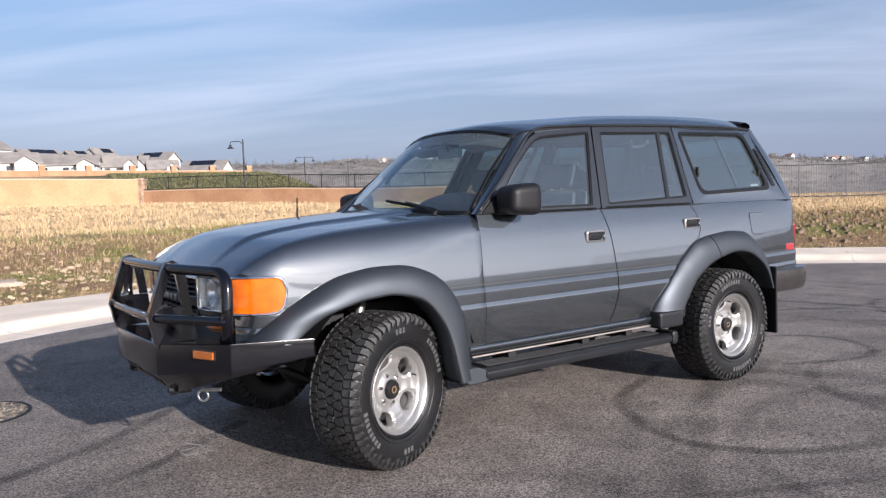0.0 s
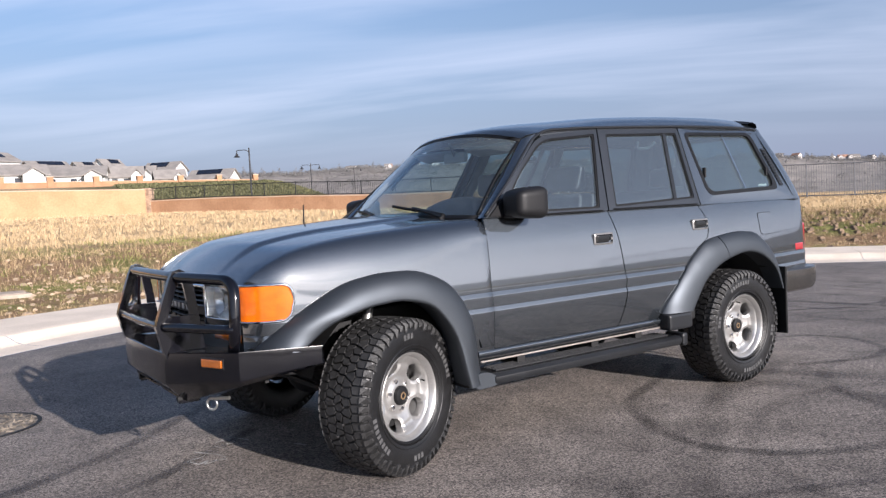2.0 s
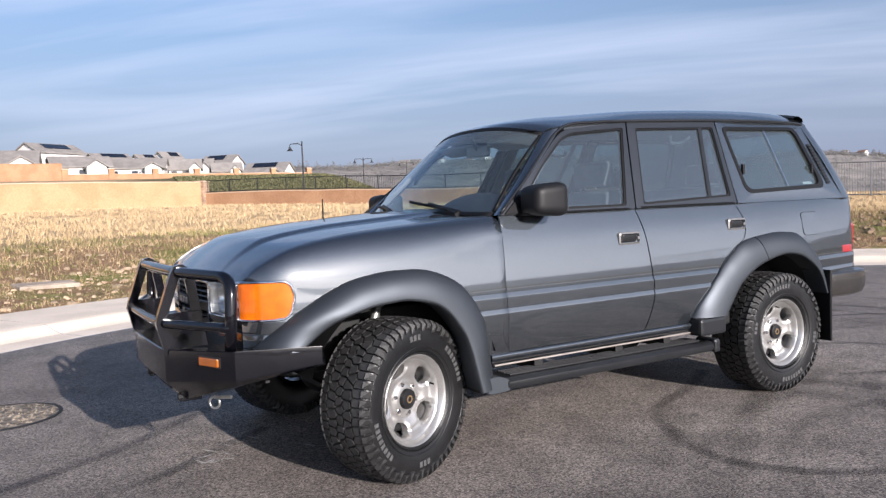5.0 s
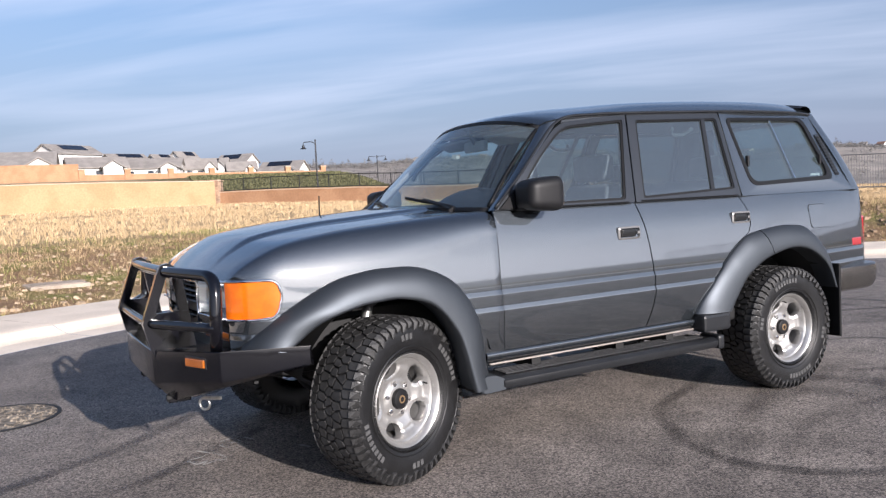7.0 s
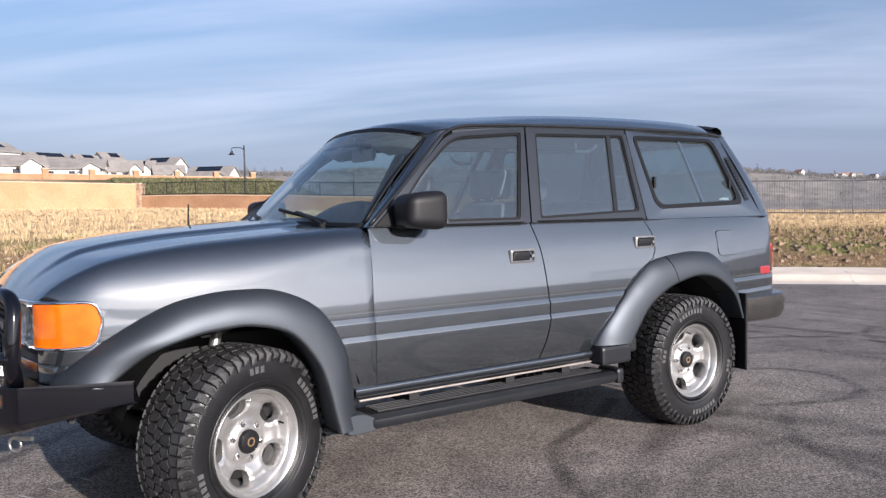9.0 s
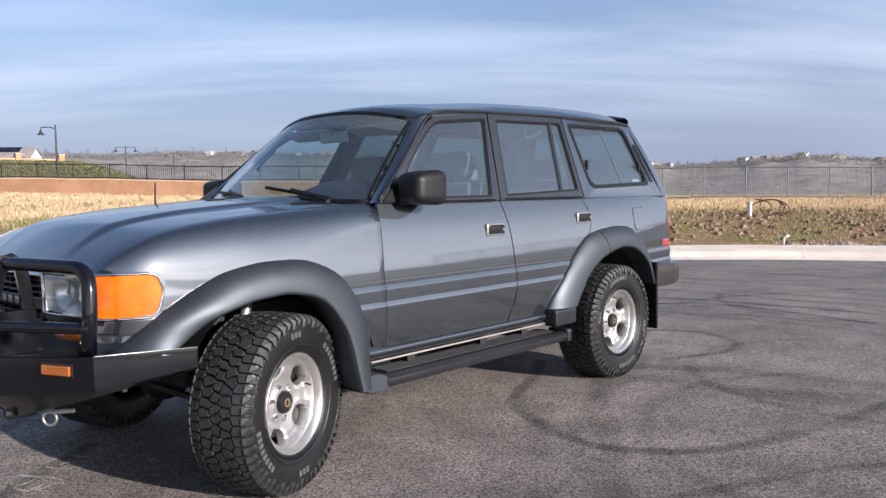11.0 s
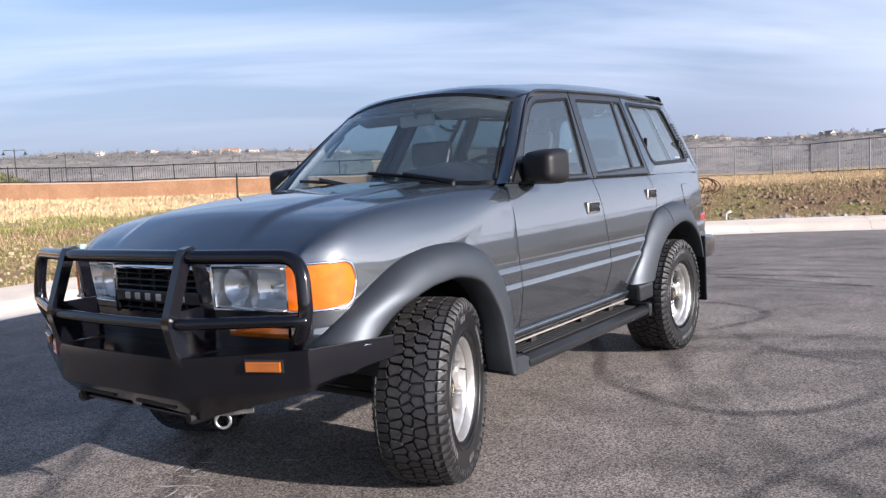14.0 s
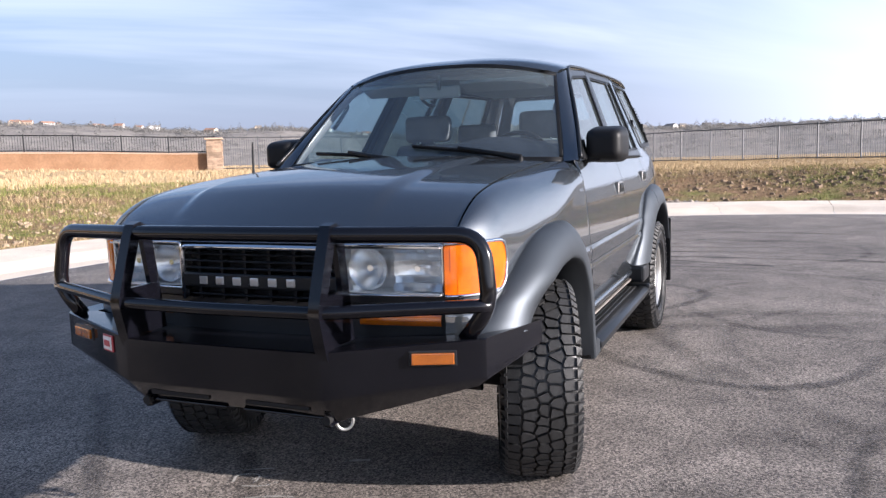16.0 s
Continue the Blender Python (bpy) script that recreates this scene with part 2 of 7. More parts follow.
ROOF_TILE = material("grey_roof_tile", (0.25, 0.228, 0.208), 0.9, 0, 0.2, 0.7, 6, bump=0.4, bump_scale=4)
ROOF_RED = material("red_roof_tile", (0.38, 0.22, 0.15), 0.9, 0, 0.2, 0.2, 2)
SOLAR = material("solar_panel_glass", (0.012, 0.014, 0.022), 0.25, 0.2, 0.1, 1, 8)
WINDOW_DARK = material("dark_window", (0.03, 0.035, 0.045), 0.12, 0, 0.1, 1, 4)
# far foliage: the distance haze is put into its pale grey
LEAF = material("hazed_foliage", (0.25, 0.238, 0.222), 0.95, 0, 0.10, 0.02, 0.2, spec=0.1)


def let_light_through(m, amount):
    """Thin leaves pass a share of the light to their shaded side."""
    t = m.node_tree
    p = t.nodes["Principled BSDF"]
    tl = t.nodes.new("ShaderNodeBsdfTranslucent")
    t.links.new(p.inputs["Base Color"].links[0].from_socket, tl.inputs[0])
    mx = t.nodes.new("ShaderNodeMixShader"); mx.inputs[0].default_value = amount
    t.links.new(p.outputs[0], mx.inputs[1]); t.links.new(tl.outputs[0], mx.inputs[2])
    t.links.new(mx.outputs[0], t.nodes["Material Output"].inputs[0])


let_light_through(LEAF, 0.45)
BARK = material("bark", (0.14, 0.11, 0.08), 0.9, 0, 0.2, 2, 12)
HOSE = material("rust_brown_hose", (0.17, 0.08, 0.05), 0.6, 0, 0.2, 6, 60)
PVC = material("white_pipe", (0.62, 0.60, 0.56), 0.5, 0, 0.2, 6, 40)
GREEN_PVC = material("pale_green_pipe", (0.40, 0.62, 0.52), 0.5, 0, 0.15, 6, 40)


def ground_material():
    """Dry straw, patchy green and bare brown earth, giving way to haze-paled scrub in the distance."""
    m = bpy.data.materials.new("dry_field")
    m.use_nodes = True
    t = m.node_tree
    p = t.nodes["Principled BSDF"]
    p.inputs["Roughness"].default_value = 0.95
    p.inputs["Specular IOR Level"].default_value = 0.1
    co = t.nodes.new("ShaderNodeTexCoord")

    def noise_at(scale, detail=5, rough=0.6):
        n = t.nodes.new("ShaderNodeTexNoise")
        n.inputs["Scale"].default_value, n.inputs["Detail"].default_value, n.inputs["Roughness"].default_value = scale, detail, rough
        t.links.new(co.outputs["Object"], n.inputs["Vector"])
        return n.outputs["Fac"]

    def ramp(src, lo, hi, a, b):
        r = t.nodes.new("ShaderNodeValToRGB")
        r.color_ramp.elements[0].position, r.color_ramp.elements[1].position = lo, hi
        r.color_ramp.elements[0].color, r.color_ramp.elements[1].color = (*a, 1), (*b, 1)
        t.links.new(src, r.inputs[0])
        return r.outputs[0]

    def mix(f, a, b):
        n = t.nodes.new("ShaderNodeMixRGB")
        t.links.new(f, n.inputs[0]); t.links.new(a, n.inputs[1]); t.links.new(b, n.inputs[2])
        return n.outputs[0]
    length = t.nodes.new("ShaderNodeVectorMath"); length.operation = "DISTANCE"
    length.inputs[1].default_value = (2.72, -2.85, 0)
    t.links.new(co.outputs["Object"], length.inputs[0])

    def band(lo, hi):
        r = t.nodes.new("ShaderNodeMapRange"); r.interpolation_type = "SMOOTHSTEP"
        r.inputs["From Min"].default_value, r.inputs["From Max"].default_value = lo, hi
        t.links.new(length.outputs["Value"], r.inputs["Value"])
        return r.outputs[0]
    straw = ramp(noise_at(6), 0.3, 0.7, (0.28, 0.20, 0.110), (0.45, 0.345, 0.210))
    earth = ramp(noise_at(9), 0.3, 0.7, (0.15, 0.092, 0.052), (0.31, 0.205, 0.12))
    green = ramp(noise_at(4), 0.3, 0.7, (0.10, 0.11, 0.028), (0.25, 0.23, 0.085))
    bank = mix(ramp(noise_at(0.55), 0.46, 0.62, (0, 0, 0), (1, 1, 1)), earth, green)
    near = mix(band(20.0, 25.5), bank, straw)
    near = mix(band(12.0, 13.4), earth, near)
    # the slope that rises beyond the low wall is green
    where = t.nodes.new("ShaderNodeSeparateXYZ")
    t.links.new(co.outputs["Object"], where.inputs[0])

    def across(axis, lo, hi):
        r = t.nodes.new("ShaderNodeMapRange"); r.interpolation_type = "SMOOTHSTEP"
        r.inputs["From Min"].default_value, r.inputs["From Max"].default_value = lo, hi
        t.links.new(where.outputs[axis], r.inputs["Value"])
        return r.outputs[0]
    both = t.nodes.new("ShaderNodeMath"); both.operation = "MULTIPLY"
    t.links.new(across("X", 9, 15), both.inputs[0]); t.links.new(across("Y", 48, 54), both.inputs[1])
    near = mix(both.outputs[0], near, ramp(noise_at(0.5, 7, 0.7), 0.35, 0.65, (0.098, 0.088, 0.044), (0.18, 0.15, 0.08)))
    # the scrub's light grey carries the haze over the far hills
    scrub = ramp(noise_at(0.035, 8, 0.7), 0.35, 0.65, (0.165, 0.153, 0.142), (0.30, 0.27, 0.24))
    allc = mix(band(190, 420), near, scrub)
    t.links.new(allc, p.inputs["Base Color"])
    bn = t.nodes.new("ShaderNodeBump"); bn.inputs["Strength"].default_value, bn.inputs["Distance"].default_value = 0.8, 0.08
    t.links.new(noise_at(11, 6, 0.7), bn.inputs["Height"]); t.links.new(bn.outputs[0], p.inputs["Normal"])
    return m


def asphalt_material():
    m = bpy.data.materials.new("asphalt")
    m.use_nodes = True
    t = m.node_tree
    p = t.nodes["Principled BSDF"]
    co = t.nodes.new("ShaderNodeTexCoord")

    def tex(kind, scale, **kw):
        n = t.nodes.new(kind)
        n.inputs["Scale"].default_value = scale
        for k, v in kw.items():
            n.inputs[k].default_value = v
        t.links.new(co.outputs["Object"], n.inputs["Vector"])
        return n

    def ramp(src, lo, hi, a, b):
        r = t.nodes.new("ShaderNodeValToRGB")
        r.color_ramp.elements[0].position, r.color_ramp.elements[1].position = lo, hi
        r.color_ramp.elements[0].color, r.color_ramp.elements[1].color = (*a, 1), (*b, 1)
        t.links.new(src, r.inputs[0])
        return r.outputs[0]

    def blend(a, b, how="MULTIPLY", f=1.0):
        n = t.nodes.new("ShaderNodeMixRGB"); n.blend_type = how; n.inputs[0].default_value = f
        t.links.new(a, n.inputs[1]); t.links.new(b, n.inputs[2])
        return n.outputs[0]
    base = ramp(tex("ShaderNodeTexNoise", 0.5, Detail=4).outputs["Fac"], 0.35, 0.65, (0.176, 0.154, 0.138), (0.264, 0.233, 0.206))
    # stones of the mix: each cell its own shade
    shade = t.nodes.new("ShaderNodeSeparateColor")
    t.links.new(tex("ShaderNodeTexVoronoi", 118).outputs["Color"], shade.inputs[0])
    grit = ramp(shade.outputs[0], 0.02, 0.98, (0.28, 0.28, 0.29), (1.52, 1.49, 1.46))
    pits = ramp(tex("ShaderNodeTexVoronoi", 118).outputs["Distance"], 0.45, 0.85, (1, 1, 1), (0.45, 0.45, 0.46))
    specks = ramp(tex("ShaderNodeTexNoise", 48, Detail=3).outputs["Fac"], 0.66, 0.76, (1, 1, 1), (2.1, 2.05, 2.0))
    patch = ramp(tex("ShaderNodeTexNoise", 2.2, Detail=6, Roughness=0.65).outputs["Fac"], 0.35, 0.6, (0.72, 0.72, 0.72), (1.10, 1.10, 1.10))
    c = blend(blend(blend(blend(base, grit), pits), specks), patch)
    t.links.new(c, p.inputs["Base Color"])
    p.inputs["Roughness"].default_value = 0.78
    p.inputs["Specular IOR Level"].default_value = 0.35
    bn = t.nodes.new("ShaderNodeBump"); bn.inputs["Strength"].default_value, bn.inputs["Distance"].default_value = 0.55, 0.008
    t.links.new(tex("ShaderNodeTexNoise", 150, Detail=4).outputs["Fac"], bn.inputs["Height"])
    t.links.new(bn.outputs[0], p.inputs["Normal"])
    return m


def stain_material(name, colour, cover, rough=0.6, scale=9.0, stretch=1.0):
    """A patchy film lying on the road; what it leaves free shows the road."""
    m = bpy.data.materials.new(name)
    m.use_nodes = True
    t = m.node_tree
    p = t.nodes["Principled BSDF"]
    p.inputs["Base Color"].default_value = (*colour, 1)
    p.inputs["Roughness"].default_value = rough
    uv = t.nodes.new("ShaderNodeUVMap")
    co = t.nodes.new("ShaderNodeTexCoord")
    n = t.nodes.new("ShaderNodeTexNoise"); n.inputs["Scale"].default_value, n.inputs["Detail"].default_value = scale, 6
    t.links.new(co.outputs["Object"], n.inputs["Vector"])
    r = t.nodes.new("ShaderNodeMapRange")
    r.inputs["From Min"].default_value, r.inputs["From Max"].default_value = 0.20, 0.80
    r.inputs["To Min"].default_value, r.inputs["To Max"].default_value = 0.0, cover * 2
    t.links.new(n.outputs["Fac"], r.inputs["Value"])
    sep = t.nodes.new("ShaderNodeSeparateXYZ")
    t.links.new(uv.outputs[0], sep.inputs[0])
    # soft side edges: v runs across the strip from 0 to 1
    a = t.nodes.new("ShaderNodeMath"); a.operation = "SUBTRACT"; a.inputs[0].default_value = 1
    t.links.new(sep.outputs["Y"], a.inputs[1])
    b = t.nodes.new("ShaderNodeMath"); b.operation = "MULTIPLY"
    t.links.new(sep.outputs["Y"], b.inputs[0]); t.links.new(a.outputs[0], b.inputs[1])
    c = t.nodes.new("ShaderNodeMath"); c.operation = "MULTIPLY"; c.inputs[1].default_value = 4
    t.links.new(b.outputs[0], c.inputs[0])
    d = t.nodes.new("ShaderNodeMath"); d.operation = "MULTIPLY"; d.use_clamp = True
    t.links.new(c.outputs[0], d.inputs[0]); t.links.new(r.outputs[0], d.inputs[1])
    t.links.new(d.outputs[0], p.inputs["Alpha"])
    return m


GROUND = ground_material()
ASPHALT = asphalt_material()
SKID = stain_material("tyre_rubber_on_road", (0.034, 0.032, 0.032), 0.30, 0.6, 2.0)
SKID_FAINT = stain_material("worn_tyre_rubber_on_road", (0.040, 0.038, 0.037), 0.15, 0.6, 1.4)
CHALK = stain_material("worn_white_paint", (0.48, 0.46, 0.43), 0.60, 0.8, 14.0)

# ---- building helpers ----


def mesh_object(name, verts, faces, mat, parent=None, label="", smooth=False):
    me = bpy.data.meshes.new(name)
    me.from_pydata([tuple(v) for v in verts], [], faces)
    me.materials.append(mat)
    if smooth:
        me.shade_smooth()
    me.update()
    ob = new(name, me)
    ob.parent = parent
    if label:
        tagged(ob, label)
    return ob


def part(name, bm, mat, parent=None, label="", smooth=False, angle=None):
    """Links a bmesh as one mesh object under a thing or a part."""
    me = bpy.data.meshes.new(name)
    bm.normal_update()
    bm.to_mesh(me)
    bm.free()
    me.materials.append(mat)
    if smooth:
        me.shade_smooth()
        if angle:
            me.set_sharp_from_angle(angle=radians(angle))
    ob = new(name, me)
    ob.parent = parent
    if label:
        tagged(ob, label)
    return ob


def empty(name, label, category, group="", kind="", at=None):
    ob = tagged(new(name), label, category, group, kind)
    if at is not None:
        ob.matrix_world = at
    return ob


def box_bm(lo, hi, bevel=0.0, seg=2, bm=None):
    """A box from corner to corner with rounded edges."""
    own = bmesh.new()
    bmesh.ops.create_cube(own, size=1)
    c, d = (Vector(lo) + Vector(hi)) / 2, Vector(hi) - Vector(lo)
    for v in own.verts:
        v.co = Vector((v.co.x * d.x, v.co.y * d.y, v.co.z * d.z)) + c
    if bevel:
        bmesh.ops.bevel(own, geom=own.edges[:], offset=bevel, segments=seg, profile=0.6, affect="EDGES")
    return own if bm is None else merge(bm, own)


def merge(bm, other):
    me = bpy.data.meshes.new("tmp")
    other.to_mesh(me)
    other.free()
    bm.from_mesh(me)
    bpy.data.meshes.remove(me)
    return bm


def tube_bm(points, radius, n=12, closed=False, bm=None, caps=True):
    """A round tube along points; radius may be one number or one for each point."""
    bm = bm or bmesh.new()
    pts = [Vector(p) for p in points]
    rad = radius if isinstance(radius, (list, tuple)) else [radius] * len(pts)
    rings, side = [], None
    k = len(pts)
    for i, p in enumerate(pts):
        d = (pts[(i + 1) % k] - pts[i - 1]) if closed else (pts[min(i + 1, k - 1)] - pts[max(i - 1, 0)])
        d.normalize()
        if side is None:
            side = d.orthogonal().normalized()
        side = (side - d * side.dot(d)).normalized()
        up = d.cross(side)
        rings.append([bm.verts.new(p + rad[i] * (math.cos(2 * math.pi * j / n) * side + math.sin(2 * math.pi * j / n) * up)) for j in range(n)])
    for i in range(k if closed else k - 1):
        a, b = rings[i], rings[(i + 1) % k]
        for j in range(n):
            bm.faces.new((a[j], a[(j + 1) % n], b[(j + 1) % n], b[j]))
    if caps and not closed:
        bm.faces.new(rings[0][::-1]); bm.faces.new(rings[-1])
    return bm


def rounded(points, r=0.05, n=5):
    """A polyline with its inner corners rounded."""
    pts = [Vector(p) for p in points]
    out = [pts[0]]
    for a, b, c in zip(pts, pts[1:], pts[2:]):
        u, v = (a - b), (c - b)
        k = min(r, u.length * 0.45, v.length * 0.45)
        p, q = b + u.normalized() * k, b + v.normalized() * k
        for i in range(n + 1):
            f = i / n
            out.append((1 - f) ** 2 * p + 2 * f * (1 - f) * b + f * f * q)
    return out + [pts[-1]]


def lathe_bm(profile, n=64, axis="y", bm=None, closed=False):
    """Turns (radius, along) pairs round an axis."""
    bm = bm or bmesh.new()
    rings = []
    for r, a in profile:
        ring = []
        for j in range(n):
            c, s = r * math.cos(2 * math.pi * j / n), r * math.sin(2 * math.pi * j / n)
            ring.append(bm.verts.new((c, a, s) if axis == "y" else (c, s, a)))
        rings.append(ring)
    for a, b in zip(rings, rings[1:] + ([rings[0]] if closed else [])):
        for j in range(n):
            bm.faces.new((a[j], b[j], b[(j + 1) % n], a[(j + 1) % n]))
    return bm


def lerp_table(table, x):
    """Smooth reading of a table of (x, value)."""
    xs = [p[0] for p in table]
    if x <= xs[0]:
        return table[0][1]
    if x >= xs[-1]:
        return table[-1][1]
    i = max(k for k in range(len(xs) - 1) if xs[k] <= x)
    p0, p1, p2, p3 = (table[max(0, min(len(table) - 1, j))] for j in (i - 1, i, i + 1, i + 2))
    h = p2[0] - p1[0]
    f = (x - p1[0]) / h
    m1 = (p2[1] - p0[1]) / (p2[0] - p0[0]) * h if p2[0] != p0[0] else 0
    m2 = (p3[1] - p1[1]) / (p3[0] - p1[0]) * h if p3[0] != p1[0] else 0
    return (2 * f**3 - 3 * f**2 + 1) * p1[1] + (f**3 - 2 * f**2 + f) * m1 + (-2 * f**3 + 3 * f**2) * p2[1] + (f**3 - f**2) * m2


def step(x, a, b):
    f = min(1, max(0, (x - a) / (b - a)))
    return f * f * (3 - 2 * f)


# ---- the ground ----
CX, CY, KERB_R = 2.72, -2.85, 9.75
PLATEAU = [(-180, 0.55), (-15, 0.50), (5, 0.60), (20, 0.66), (38, 1.05), (50, 1.25), (65, 1.60), (80, 1.85), (95, 1.85), (130, 1.2), (180, 0.55)]
RIDGE = [(-180, 1.6), (-20, 1.45), (5, 1.55), (15, 1.75), (27, 1.80), (45, 2.55), (60, 2.95), (70, 2.75), (80, 2.3), (180, 1.6)]


def height(x, y):
    r = math.hypot(x - CX, y - CY)
    ro = r - KERB_R
    az = math.degrees(math.atan2(y - CY, x - CX))
    left = step(az, 35, 65) * (1 - step(az, 130, 160))
    crest = 0.62 * (1 - left) + 0.46 * left
    z = 0.05 + crest * step(ro, 2.9, 8.6 + 3 * left)
    plat = lerp_table(PLATEAU, az)
    z += (plat - crest - 0.05) * min(1, max(0, (ro - 7) / 38)) if ro < 45 else plat - crest - 0.05
    z += 0.05 * noise.noise((x * 0.5, y * 0.5, 3)) * step(ro, 3, 6) + 0.10 * noise.noise((x * 0.13, y * 0.13, 7)) * step(ro, 8, 16) * (1 - step(ro, 38, 44))
    if ro > 48:
        hill = step(az, 63, 71) * (1 - step(az, 125, 150))
        z += hill * (3.9 * step(ro, 55, 90) + 3.0 * step(ro, 96, 170) - 8 * step(ro, 210, 420)) - (1 - hill) * 16 * step(ro, 75, 300)
        if ro > 300:
            top = 1.3 + 1300 * math.tan(radians(lerp_table(RIDGE, az))) + 7 * noise.noise((az * 0.13, 2, 5)) + 3 * noise.noise((az * 0.6, 9, 5))
            f = step(ro, 420, 1300)
            z = z * (1 - f) + top * f
            z += 9 * noise.noise((x * 0.006, y * 0.006, 1)) * step(ro, 380, 700) * (1 - step(ro, 1000, 1300))
            z -= 60 * step(ro, 1400, 3500)
    return z


def build_ground():
    radii = [KERB_R + 1.6 + 0.3 * i for i in range(40)]
    while radii[-1] < 3900:
        radii.append(radii[-1] * (1.05 if radii[-1] < 260 else 1.075))
    angles = []
    a = -180.0
    while a < 180:
        angles.append(a)
        a += 0.5 if -25 <= a < 115 else 2.5
    verts = []
    for r in radii:
        for a in angles:
            x, y = CX + r * math.cos(radians(a)), CY + r * math.sin(radians(a))
            verts.append((x, y, height(x, y)))
    n = len(angles)
    faces = [(i * n + j, (i + 1) * n + j, (i + 1) * n + (j + 1) % n, i * n + (j + 1) % n) for i in range(len(radii) - 1) for j in range(n)]
    return tagged(mesh_object("ground", verts, faces, GROUND, smooth=True), "dry grass field with a weedy bank and far scrub hills", "ground", kind="structure")


def build_road():
    n = 160
    rings = [(0.0, 0.0), (3, 0.0), (6, 0.0), (8.6, 0.0), (KERB_R - 0.02, -0.012), (KERB_R + 0.3, -0.10)]
    verts, faces = [(CX, CY, 0)], []
    for r, z in rings[1:]:
        verts += [(CX + r * math.cos(2 * math.pi * j / n), CY + r * math.sin(2 * math.pi * j / n), z) for j in range(n)]
    for j in range(n):
        faces.append((0, 1 + j, 1 + (j + 1) % n))
        for i in range(len(rings) - 2):
            a, b = 1 + i * n, 1 + (i + 1) * n
            faces.append((a + j, b + j, b + (j + 1) % n, a + (j + 1) % n))
    tagged(mesh_object("road", verts, faces, ASPHALT, smooth=True), "dark grey asphalt turning circle with tyre marks", "road", kind="structure")
    # concrete gutter, rolled kerb and walk, cast in bays
    walk_ob = empty("pavement", "pale concrete rolled kerb and walk beside the road", "pavement", kind="structure")
    profile = [(0.0, -0.012), (0.45, -0.004), (0.55, 0.02), (0.72, 0.085), (0.82, 0.098), (2.18, 0.118), (2.22, 0.11), (2.26, -0.12)]
    bays, per = 30, 8
    for b in range(bays):
        a0, a1 = 2 * math.pi * b / bays + 0.0004, 2 * math.pi * (b + 1) / bays - 0.0004
        vs, fs = [], []
        for i in range(per + 1):
            a = a0 + (a1 - a0) * i / per
            for d, z in profile:
                r = KERB_R + d
                vs.append((CX + r * math.cos(a), CY + r * math.sin(a), z))
        k = len(profile)
        for i in range(per):
            for j in range(k - 1):
                p = i * k + j
                fs.append((p, p + 1, p + k + 1, p + k))
        mesh_object("concrete_bay", vs, fs, CONCRETE, walk_ob, smooth=False)


def strip(points, width, z, mat, name, label, category):
    """A thin film on the road along a curved line, with u along and v across it."""
    pts = [Vector((*p, z)) for p in points]
    vs, fs, uv = [], [], []
    for i, p in enumerate(pts):
        d = (pts[min(i + 1, len(pts) - 1)] - pts[max(i - 1, 0)]).normalized()
        s = Vector((-d.y, d.x, 0)) * width / 2
        vs += [p - s, p + s]
        uv += [(i / len(pts), 0), (i / len(pts), 1)]
    for i in range(len(pts) - 1):
        fs.append((2 * i, 2 * i + 2, 2 * i + 3, 2 * i + 1))
    ob = mesh_object(name, vs, fs, mat)
    layer = ob.data.uv_layers.new(name="UVMap")
    for lp in ob.data.loops:
        layer.data[lp.index].uv = uv[lp.vertex_index]
    return tagged(ob, label, category, kind="stuff")


def arc(cx, cy, r, a0, a1, squash=1.0, n=48):
    return [(cx + r * math.cos(radians(a0 + (a1 - a0) * i / n)), cy + squash * r * math.sin(radians(a0 + (a1 - a0) * i / n))) for i in range(n + 1)]


ground = build_ground()
build_road()

